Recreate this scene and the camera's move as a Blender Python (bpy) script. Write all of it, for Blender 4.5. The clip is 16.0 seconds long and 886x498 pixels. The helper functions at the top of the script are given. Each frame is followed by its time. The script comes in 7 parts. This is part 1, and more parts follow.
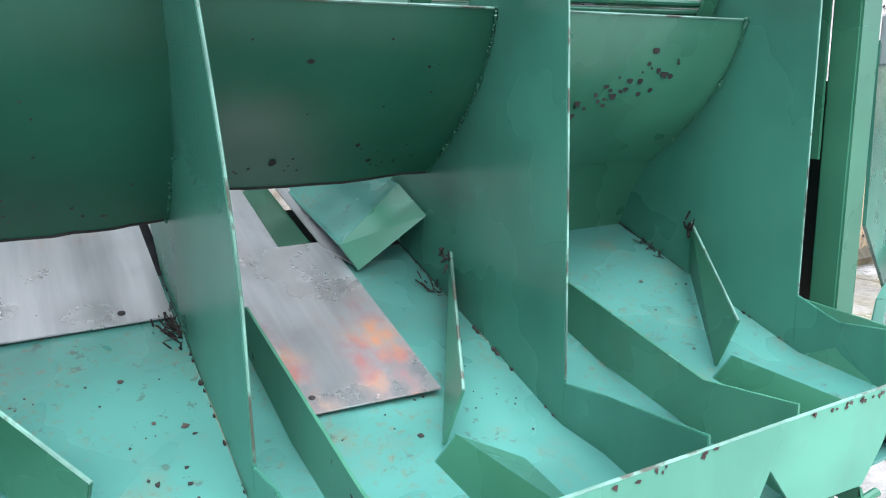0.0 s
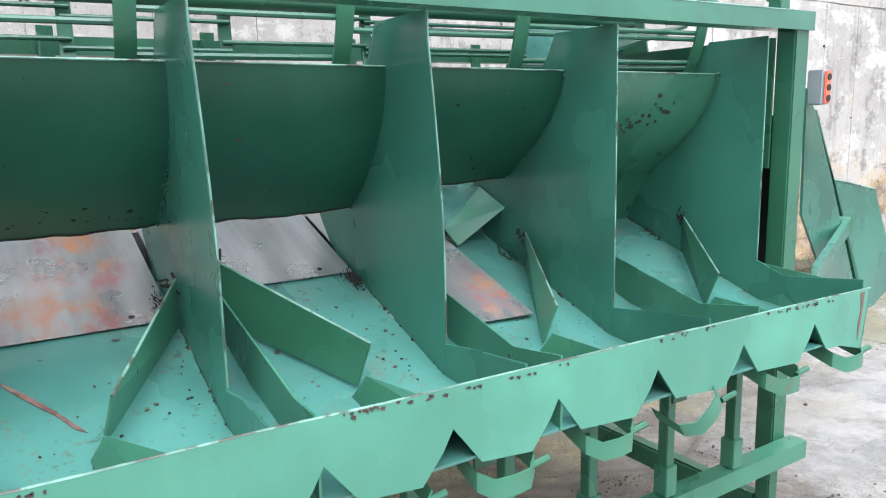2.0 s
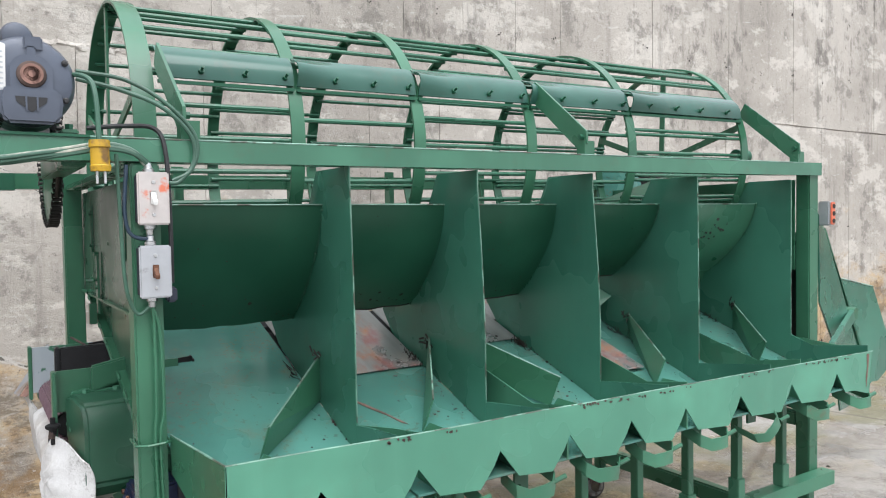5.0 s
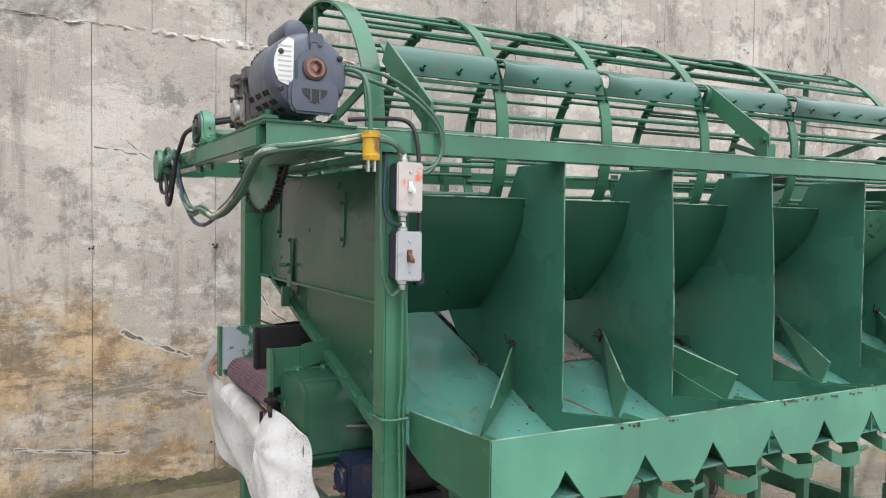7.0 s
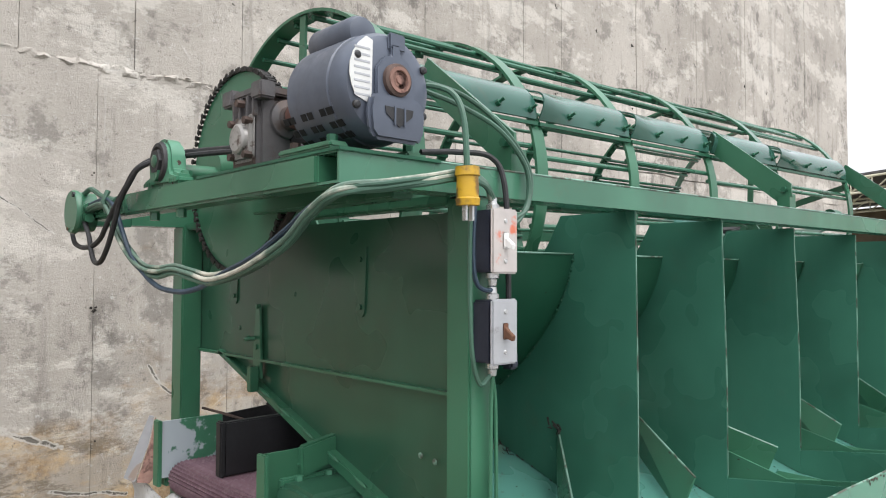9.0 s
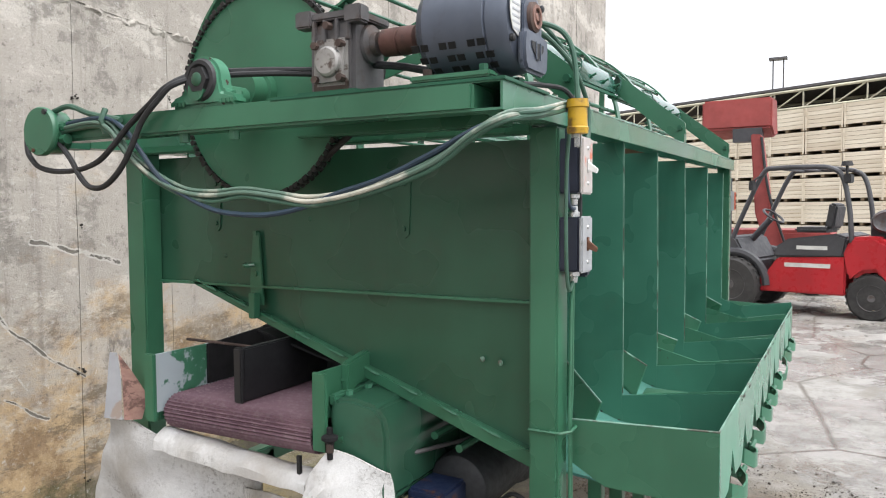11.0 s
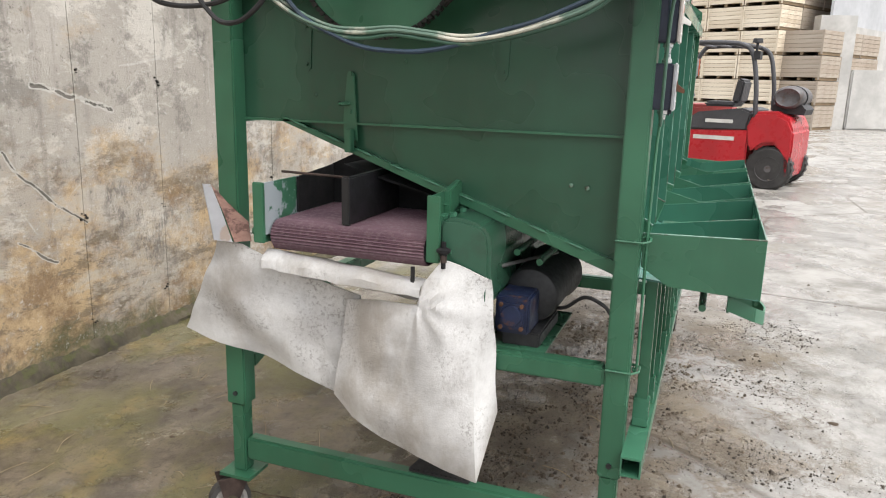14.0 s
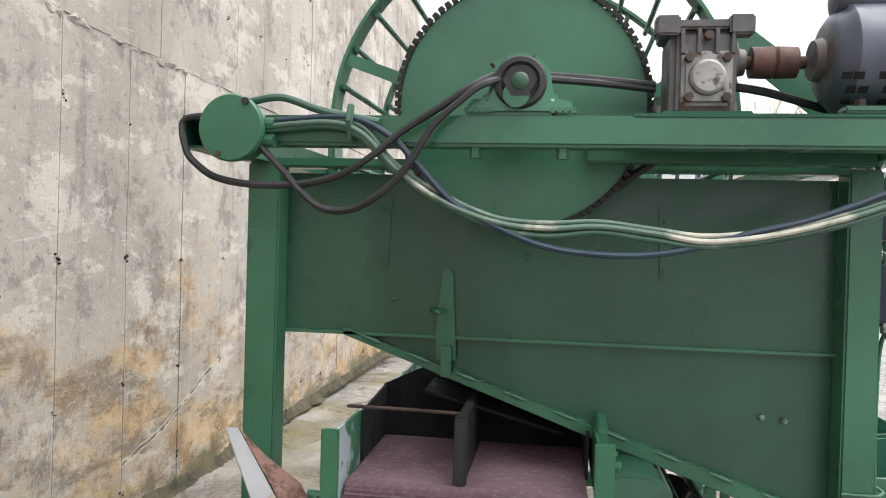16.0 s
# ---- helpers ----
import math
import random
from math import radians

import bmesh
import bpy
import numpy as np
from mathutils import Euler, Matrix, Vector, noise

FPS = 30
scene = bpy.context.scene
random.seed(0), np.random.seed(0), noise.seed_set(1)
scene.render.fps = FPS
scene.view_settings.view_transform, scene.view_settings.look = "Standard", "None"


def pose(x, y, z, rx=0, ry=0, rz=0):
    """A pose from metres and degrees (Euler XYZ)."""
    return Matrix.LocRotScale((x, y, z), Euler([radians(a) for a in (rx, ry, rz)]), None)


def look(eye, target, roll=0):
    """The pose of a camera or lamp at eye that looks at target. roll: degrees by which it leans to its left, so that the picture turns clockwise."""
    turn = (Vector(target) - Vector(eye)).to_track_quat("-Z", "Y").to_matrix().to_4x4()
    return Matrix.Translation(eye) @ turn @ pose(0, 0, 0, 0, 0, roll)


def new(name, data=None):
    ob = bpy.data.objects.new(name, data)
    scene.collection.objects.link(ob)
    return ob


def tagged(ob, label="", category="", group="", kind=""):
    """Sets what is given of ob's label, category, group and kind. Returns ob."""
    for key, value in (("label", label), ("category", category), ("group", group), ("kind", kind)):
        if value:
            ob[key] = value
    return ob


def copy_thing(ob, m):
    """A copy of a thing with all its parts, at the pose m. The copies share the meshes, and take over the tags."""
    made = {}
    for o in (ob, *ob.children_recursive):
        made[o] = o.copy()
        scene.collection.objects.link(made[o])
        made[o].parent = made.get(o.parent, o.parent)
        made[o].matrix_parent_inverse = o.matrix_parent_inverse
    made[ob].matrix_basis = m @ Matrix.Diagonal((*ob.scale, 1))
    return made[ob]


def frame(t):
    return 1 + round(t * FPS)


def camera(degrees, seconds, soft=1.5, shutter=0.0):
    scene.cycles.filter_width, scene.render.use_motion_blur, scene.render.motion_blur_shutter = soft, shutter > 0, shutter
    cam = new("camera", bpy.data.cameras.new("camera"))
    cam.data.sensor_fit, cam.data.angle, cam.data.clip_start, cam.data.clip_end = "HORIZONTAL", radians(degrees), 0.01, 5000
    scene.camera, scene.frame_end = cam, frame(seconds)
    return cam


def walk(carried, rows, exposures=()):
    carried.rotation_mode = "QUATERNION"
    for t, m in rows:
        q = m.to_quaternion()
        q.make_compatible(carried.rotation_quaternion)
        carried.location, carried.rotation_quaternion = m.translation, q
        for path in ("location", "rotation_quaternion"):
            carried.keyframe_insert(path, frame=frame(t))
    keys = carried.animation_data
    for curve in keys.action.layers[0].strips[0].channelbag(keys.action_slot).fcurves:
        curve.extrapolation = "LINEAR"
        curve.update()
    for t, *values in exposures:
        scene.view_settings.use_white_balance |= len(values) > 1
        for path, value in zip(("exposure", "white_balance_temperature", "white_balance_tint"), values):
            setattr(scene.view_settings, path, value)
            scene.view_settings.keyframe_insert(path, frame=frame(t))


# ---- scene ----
cam = camera(61.9, 16.0, soft=1.1)
PATH = [
    (0, (1.064, -0.777, 1.342), (2.044, 0.917, 0.93), -1.2),
    (0.5, (0.958, -0.885, 1.338), (2.022, 0.757, 0.926), -1.2),
    (1, (0.831, -0.99, 1.345), (1.924, 0.637, 0.949), -1.2),
    (1.5, (0.668, -1.073, 1.352), (1.756, 0.561, 0.973), -1.2),
    (2, (0.518, -1.147, 1.357), (1.588, 0.508, 1.012), -1.2),
    (2.5, (0.407, -1.262, 1.364), (1.449, 0.42, 1.073), -1.2),
    (3, (0.296, -1.372, 1.38), (1.313, 0.334, 1.148), -1.3),
    (3.2, (0.249, -1.399, 1.384), (1.257, 0.315, 1.172), -1.3),
    (5.3, (-0.414, -1.585, 1.419), (0.685, 0.085, 1.36), -0.7),
    (5.5, (-0.483, -1.548, 1.422), (0.615, 0.124, 1.371), -0.4),
    (6, (-0.631, -1.46, 1.431), (0.443, 0.226, 1.372), 0.1),
    (6.5, (-0.679, -1.433, 1.398), (0.345, 0.284, 1.328), 0.5),
    (7, (-0.699, -1.428, 1.397), (0.292, 0.307, 1.325), 0.8),
    (7.5, (-0.715, -1.368, 1.412), (0.293, 0.359, 1.369), 0.8),
    (8, (-0.744, -1.22, 1.417), (0.339, 0.461, 1.428), 0.6),
    (8.2, (-0.762, -1.148, 1.425), (0.366, 0.504, 1.451), 0.6),
    (10.5, (-1.177, -0.49, 1.392), (0.527, 0.557, 1.378), -0.7),
    (11, (-1.32, -0.469, 1.392), (0.437, 0.48, 1.283), -0.3),
    (11.5, (-1.468, -0.477, 1.371), (0.315, 0.403, 1.161), 0.4),
    (12, (-1.583, -0.414, 1.347), (0.188, 0.446, 0.993), 0.8),
    (12.5, (-1.674, -0.269, 1.317), (0.084, 0.524, 0.784), 0.5),
    (13, (-1.709, -0.212, 1.267), (0.042, 0.512, 0.627), 1.0),
    (13.5, (-1.743, -0.25, 1.288), (0.032, 0.442, 0.676), 1.6),
    (14, (-1.742, -0.162, 1.331), (0.086, 0.513, 0.881), 1.5),
    (14.5, (-1.716, 0.012, 1.371), (0.16, 0.639, 1.073), 1.6),
    (15, (-1.64, 0.176, 1.373), (0.279, 0.721, 1.22), 1.8),
    (15.5, (-1.505, 0.347, 1.396), (0.447, 0.781, 1.344), 1.8),
    (16, (-1.406, 0.553, 1.397), (0.572, 0.846, 1.374), 1.6),
]
walk(cam, [(t, look(eye, target, roll)) for t, eye, target, roll in PATH], exposures=[(0, 1.9, 5700, 10), (1.5, 1.68, 5780, 10), (3, 1.5, 5850, 10), (5.5, 1.05, 6300, 10), (8, 1.02, 6400, 10), (11, 1.18, 6400, 10), (13, 1.27, 6650, 10), (14.5, 1.2, 6550, 10), (16, 1.2, 6500, 10)])

# ---- world and light: a bright overcast sky ----
world = bpy.data.worlds.new("overcast")
scene.world = world
world.use_nodes = True
wn, wl = world.node_tree.nodes, world.node_tree.links
sky = wn.new("ShaderNodeTexSky")
sky.sky_type, sky.sun_disc = "NISHITA", False
sky.sun_elevation, sky.sun_rotation = radians(48), radians(200)
sky.dust_density, sky.ozone_density = 4.0, 1.0
cloud = wn.new("ShaderNodeMix")
cloud.data_type = "RGBA"
cloud.inputs[0].default_value = 0.86
cloud.inputs[7].default_value = (8.6, 8.75, 9.0, 1)
wl.new(sky.outputs[0], cloud.inputs[6])
# an overcast sky is about twice as bright overhead as at the horizon
way, up, rise, dome = (wn.new(k) for k in ("ShaderNodeTexCoord", "ShaderNodeSeparateXYZ", "ShaderNodeMapRange", "ShaderNodeVectorMath"))
dome.operation = "SCALE"
rise.inputs[1].default_value, rise.inputs[2].default_value = 0.0, 1.0
rise.inputs[3].default_value, rise.inputs[4].default_value = 0.62, 1.45
wl.new(way.outputs["Generated"], up.inputs[0])
wl.new(up.outputs[2], rise.inputs[0])
wl.new(cloud.outputs[2], dome.inputs[0])
wl.new(rise.outputs[0], dome.inputs["Scale"])
wl.new(dome.outputs[0], wn["Background"].inputs[0])
wn["Background"].inputs[1].default_value = 0.095
sun = new("sun", bpy.data.lights.new("sun", "SUN"))
sun.data.energy, sun.data.angle, sun.data.color = 1.5, radians(55), (1.0, 0.98, 0.95)
sun.matrix_world = look((-1.5, -8, 15), (0, 0, 0))


# ---- materials ----
def mat_base(name, rough=0.5, metal=0.0):
    m = bpy.data.materials.new(name)
    m.use_nodes = True
    b = m.node_tree.nodes["Principled BSDF"]
    b.inputs["Roughness"].default_value, b.inputs["Metallic"].default_value = rough, metal
    return m, m.node_tree, b


def noise_node(tree, scale, detail=4.0, rough=0.55, stretch=(1, 1, 1), distort=0.0, coord="Object"):
    tc, mp, nz = (tree.nodes.new(k) for k in ("ShaderNodeTexCoord", "ShaderNodeMapping", "ShaderNodeTexNoise"))
    mp.inputs["Scale"].default_value = stretch
    nz.inputs["Scale"].default_value, nz.inputs["Detail"].default_value = scale, detail
    nz.inputs["Roughness"].default_value, nz.inputs["Distortion"].default_value = rough, distort
    tree.links.new(tc.outputs[coord], mp.inputs[0])
    tree.links.new(mp.outputs[0], nz.inputs[0])
    return nz.outputs[0]


def ramp(tree, value, lo, hi, a=0.0, b=1.0):
    n = tree.nodes.new("ShaderNodeMapRange")
    n.interpolation_type = "SMOOTHSTEP"
    n.inputs[1].default_value, n.inputs[2].default_value = lo, hi
    n.inputs[3].default_value, n.inputs[4].default_value = a, b
    tree.links.new(value, n.inputs[0])
    return n.outputs[0]


def calc(tree, op, a, b):
    n = tree.nodes.new("ShaderNodeMath")
    n.operation, n.use_clamp = op, op == "MULTIPLY"
    for i, v in enumerate((a, b)):
        if isinstance(v, (int, float)):
            n.inputs[i].default_value = v
        else:
            tree.links.new(v, n.inputs[i])
    return n.outputs[0]


def mix(tree, fac, a, b, mode="MIX"):
    n = tree.nodes.new("ShaderNodeMix")
    n.data_type, n.blend_type = "RGBA", mode
    for i, v in ((0, fac), (6, a), (7, b)):
        if isinstance(v, (int, float)):
            n.inputs[i].default_value = v
        elif isinstance(v, tuple):
            n.inputs[i].default_value = (*v, 1)
        else:
            tree.links.new(v, n.inputs[i])
    return n.outputs[2]


def bump(tree, bsdf, height, strength=0.2, dist=0.002):
    n = tree.nodes.new("ShaderNodeBump")
    n.inputs["Strength"].default_value, n.inputs["Distance"].default_value = strength, dist
    tree.links.new(height, n.inputs["Height"])
    tree.links.new(n.outputs[0], bsdf.inputs["Normal"])


def paint(name, col, rough=0.38, chips=0.0, rust=(0.055, 0.03, 0.025), dirt=0.15, var=0.18, chip_scale=22.0, specks=0.0, gloss=0.5, dirt_col=(0.09, 0.08, 0.055)):
    """Painted steel: uneven gloss, faint clouding, dirt and, with chips, flakes gone to rust."""
    m, t, b = mat_base(name, rough)
    b.inputs["Specular IOR Level"].default_value = gloss
    big, fine = noise_node(t, 3.0, 3), noise_node(t, 60.0, 4)
    c = mix(t, ramp(t, big, 0.35, 0.7), tuple(v * (1 - var) for v in col), tuple(min(1, v * (1 + var)) for v in col))
    grime = calc(t, "MULTIPLY", ramp(t, noise_node(t, 9.0, 8, 0.7), 0.52, 0.75), dirt)
    c = mix(t, grime, c, dirt_col)
    streak = ramp(t, noise_node(t, 7.0, 5, 0.6, (1, 1, 0.12)), 0.5, 0.8, 0, 0.22)
    c = mix(t, streak, c, tuple(min(1, v * 1.35 + 0.02) for v in col))
    r = ramp(t, big, 0.3, 0.7, rough - 0.08, rough + 0.12)
    if specks:
        spot = calc(t, "MULTIPLY", ramp(t, noise_node(t, 95.0, 4, 0.6), 0.57, 0.64), ramp(t, noise_node(t, 4.5, 4), 0.44, 0.56, 0, specks))
        c = mix(t, spot, c, (0.14, 0.10, 0.055))
        spot = calc(t, "MULTIPLY", ramp(t, noise_node(t, 42.0, 5, 0.65), 0.61, 0.65), ramp(t, noise_node(t, 3.1, 3), 0.46, 0.56, 0, specks))
        c = mix(t, spot, c, (0.05, 0.03, 0.022))
    if chips:
        gate = ramp(t, noise_node(t, 2.6, 2), 0.5 + 0.12 * (1 - chips), 0.62)
        fl = ramp(t, noise_node(t, chip_scale, 5, 0.6, distort=0.4), 0.66 - 0.06 * chips, 0.67 - 0.06 * chips)
        fl = calc(t, "MULTIPLY", fl, gate)
        c = mix(t, fl, c, rust)
        r = mix(t, fl, r, (0.85, 0.85, 0.85))
        bump(t, b, calc(t, "SUBTRACT", calc(t, "MULTIPLY", fine, 0.12), fl), 0.5, 0.0015)
    else:
        bump(t, b, fine, 0.06, 0.001)
    t.links.new(c, b.inputs["Base Color"])
    t.links.new(r, b.inputs["Roughness"])
    return m


def plain(name, col, rough=0.5, metal=0.0, var=0.2, scale=25.0, bumpy=0.1, dist=0.002, spots=None, spot_at=(0.58, 0.66), spot_scale=12.0):
    """A surface with grain at two scales and, with spots, patches of a second colour."""
    m, t, b = mat_base(name, rough, metal)
    a, f = noise_node(t, scale * 0.18, 4), noise_node(t, scale, 6, 0.65)
    c = mix(t, ramp(t, a, 0.3, 0.7), tuple(v * (1 - var) for v in col), tuple(min(1, v * (1 + var)) for v in col))
    c = mix(t, ramp(t, f, 0.35, 0.75, 0, 0.5 * var + 0.05), c, tuple(v * 0.45 for v in col))
    if spots:
        c = mix(t, ramp(t, noise_node(t, spot_scale, 6, 0.62), *spot_at), c, spots)
    t.links.new(c, b.inputs["Base Color"])
    t.links.new(ramp(t, f, 0.3, 0.7, max(0.03, rough - 0.1), min(1, rough + 0.1)), b.inputs["Roughness"])
    bump(t, b, f, bumpy, dist)
    return m


GREEN = (0.035, 0.128, 0.072)
M_green = paint("green_paint", GREEN, 0.28, dirt=0.12)
M_worn = paint("worn_green_paint", (0.052, 0.172, 0.104), 0.28, chips=0.12, dirt=0.2, chip_scale=34)
M_floor = paint("bin_floor_paint", (0.066, 0.190, 0.157), 0.22, specks=0.5, dirt=0.45, dirt_col=(0.15, 0.14, 0.09))
M_divider = paint("divider_paint", (0.042, 0.150, 0.102), 0.24, dirt=0.15)
M_catch = paint("grimy_catch_paint", (0.052, 0.172, 0.104), 0.35, chips=0.3, dirt=0.85, chip_scale=30, dirt_col=(0.12, 0.085, 0.05))
M_guard = paint("oily_guard_paint", (0.024, 0.084, 0.050), 0.3, chips=0.2, dirt=0.5, dirt_col=(0.03, 0.028, 0.022))
# green lightened: brighter light on the trough's front is put into the colour
M_trough = paint("faded_trough_paint", (0.086, 0.258, 0.174), 0.3, chips=0.15, dirt=0.15, chip_scale=40)
M_rail = paint("weathered_rail_paint", (0.055, 0.165, 0.104), 0.2, chips=0.15, dirt=0.25, chip_scale=40)
# the machine's green darkened: shade under the drum is put into the colour
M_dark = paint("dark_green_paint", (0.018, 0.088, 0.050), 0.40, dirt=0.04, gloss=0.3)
# same green taken darker, painting in the shade of the end side
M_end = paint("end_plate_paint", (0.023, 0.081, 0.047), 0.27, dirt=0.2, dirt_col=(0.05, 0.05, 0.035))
M_rod = paint("rod_paint", (0.034, 0.125, 0.075), 0.25, dirt=0.3)
M_cover = paint("cover_paint", (0.032, 0.100, 0.076), 0.16, dirt=0.25)
M_edge = plain("bare_edge", (0.15, 0.27, 0.21), 0.5, 0.1, 0.5, 40, 0.1, 0.001, (0.07, 0.075, 0.055), (0.52, 0.6), 14.0)
M_chip = plain("rust_flake", (0.012, 0.009, 0.008), 0.85, 0, 0.5, 60, 0.5)
M_rust = plain("rust", (0.12, 0.055, 0.032), 0.85, 0.1, 0.5, 50, 0.5)
M_dirt = plain("packed_dirt", (0.018, 0.014, 0.011), 0.95, 0, 0.5, 80, 0.9, 0.006)
M_motor = plain("grey_enamel", (0.075, 0.088, 0.118), 0.38, 0.1, 0.22, 30, 0.08, 0.001, (0.045, 0.04, 0.04), (0.62, 0.75), 6.0)
M_gear = plain("grey_cast_iron", (0.095, 0.09, 0.093), 0.5, 0.2, 0.3, 35, 0.35, 0.003, (0.075, 0.055, 0.048), (0.5, 0.65), 16.0)
M_black = plain("black_rubber", (0.018, 0.018, 0.02), 0.6, 0, 0.4, 60, 0.1)
M_cable = plain("grey_green_cable", (0.04, 0.10, 0.068), 0.45, 0, 0.4, 20, 0.1, 0.001, (0.20, 0.24, 0.20), (0.66, 0.78), 9.0)
M_pale = plain("pale_cable", (0.09, 0.15, 0.115), 0.5, 0, 0.3, 12, 0.1, 0.001, (0.48, 0.46, 0.39), (0.5, 0.6), 4.0)
M_blue = plain("dark_blue_cable", (0.02, 0.04, 0.065), 0.5, 0, 0.3, 20)
M_yellow = plain("yellow_plastic", (0.42, 0.25, 0.012), 0.45, 0, 0.3, 30, 0.1, 0.001, (0.14, 0.075, 0.02), (0.45, 0.6), 26.0)
M_white = plain("white_plastic", (0.75, 0.75, 0.73), 0.4, 0, 0.08, 40)
M_boxgrey = plain("switch_box_grey", (0.42, 0.43, 0.45), 0.45, 0.4, 0.1, 40, 0.08, 0.001, (0.25, 0.25, 0.25), (0.6, 0.75), 25.0)
M_boxside = plain("switch_box_navy", (0.025, 0.03, 0.05), 0.5, 0.2, 0.3, 30)
M_orange = plain("orange_sprayed_cover", (0.50, 0.46, 0.44), 0.45, 0.2, 0.15, 40, 0.08, 0.001, (0.58, 0.17, 0.10), (0.56, 0.66), 20.0)
M_orangeface = plain("orange_face", (0.62, 0.16, 0.09), 0.45, 0, 0.2, 40)
M_chrome = plain("zinc", (0.55, 0.55, 0.55), 0.3, 0.9, 0.15, 60)
M_chain = plain("oily_chain", (0.015, 0.013, 0.012), 0.6, 0.2, 0.5, 60, 0.4)
M_plate = plain("name_plate", (0.62, 0.62, 0.6), 0.4, 0.3, 0.12, 60)
M_blackplate = plain("black_rubber_plate", (0.013, 0.013, 0.015), 0.55, 0, 0.4, 14, 0.15, 0.002, (0.045, 0.04, 0.038), (0.55, 0.75), 6.0)
# near-black for small fittings and for the darkness of recesses and slots
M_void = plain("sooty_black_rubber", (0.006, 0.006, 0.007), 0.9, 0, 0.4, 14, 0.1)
M_bluemotor = plain("blue_motor_paint", (0.012, 0.02, 0.055), 0.45, 0.1, 0.4, 30, 0.15, 0.002, (0.08, 0.035, 0.025), (0.56, 0.66), 22.0)
M_red = plain("red_machine_paint", (0.38, 0.014, 0.022), 0.32, 0, 0.12, 12, 0.03, 0.001)
M_dullred = plain("faded_red_paint", (0.26, 0.045, 0.04), 0.6, 0, 0.25, 8, 0.1)
M_charcoal = plain("charcoal_plastic", (0.045, 0.045, 0.05), 0.5, 0, 0.2, 20)
M_tyre = plain("tyre_rubber", (0.035, 0.033, 0.032), 0.8, 0, 0.3, 30, 0.4, 0.01)
M_bark = plain("bare_bark", (0.70, 0.64, 0.55), 0.9, 0, 0.25, 6, 0.4, 0.01)
M_shed = plain("grey_shed_cladding", (0.44, 0.45, 0.47), 0.6, 0.1, 0.1, 3)
M_truss = plain("pale_truss_steel", (0.50, 0.47, 0.36), 0.6, 0.1, 0.2, 4)
M_evergreen = plain("evergreen_leaves", (0.045, 0.075, 0.02), 0.8, 0, 0.5, 3, 0.3, 0.02)
M_hedge = plain("dry_brown_scrub", (0.16, 0.115, 0.07), 0.9, 0, 0.4, 2, 0.4, 0.03)
M_twig = plain("winter_twigs", (0.42, 0.34, 0.24), 0.9, 0, 0.4, 2)
M_leaf = plain("dead_leaf", (0.065, 0.042, 0.024), 0.8, 0, 0.4, 40, 0.2)
M_straw = plain("dry_straw", (0.26, 0.20, 0.12), 0.8, 0, 0.3, 30, 0.2)


def mat_stainless():
    """Brushed stainless with soft orange and maroon rust blooms and violet-grey dirt towards the edges."""
    m, t, b = mat_base("stained_stainless", 0.3, 0.75)
    brushed = noise_node(t, 30.0, 6, 0.6, (1.0, 0.06, 0.06))
    big = noise_node(t, 5.0, 5, 0.6)
    c = mix(t, ramp(t, brushed, 0.3, 0.7), (0.36, 0.36, 0.36), (0.47, 0.47, 0.465))
    gate = ramp(t, noise_node(t, 3.4, 3, 0.5, (1.5, 0.8, 1)), 0.47, 0.62)
    rust = calc(t, "MULTIPLY", gate, ramp(t, noise_node(t, 16.0, 6, 0.62, (1.3, 0.7, 1)), 0.38, 0.66, 0, 0.85))
    c = mix(t, rust, c, mix(t, ramp(t, noise_node(t, 9.0, 4), 0.42, 0.58), (0.46, 0.17, 0.05), (0.26, 0.07, 0.06)))
    c = mix(t, ramp(t, big, 0.58, 0.78, 0, 0.45), c, (0.24, 0.22, 0.24))
    t.links.new(c, b.inputs["Base Color"])
    t.links.new(calc(t, "SUBTRACT", 0.75, calc(t, "MULTIPLY", rust, 0.7)), b.inputs["Metallic"])
    t.links.new(ramp(t, big, 0.3, 0.7, 0.24, 0.40), b.inputs["Roughness"])
    bump(t, b, brushed, 0.06, 0.001)
    return m


def mat_belt():
    m, t, b = mat_base("ribbed_maroon_belt", 0.7)
    c = mix(t, ramp(t, noise_node(t, 6.0, 4), 0.3, 0.7), (0.085, 0.042, 0.06), (0.15, 0.085, 0.105))
    c = mix(t, ramp(t, noise_node(t, 90.0, 5), 0.45, 0.7, 0, 0.35), c, (0.24, 0.18, 0.19))
    t.links.new(c, b.inputs["Base Color"])
    bump(t, b, noise_node(t, 120.0, 3), 0.3, 0.002)
    return m


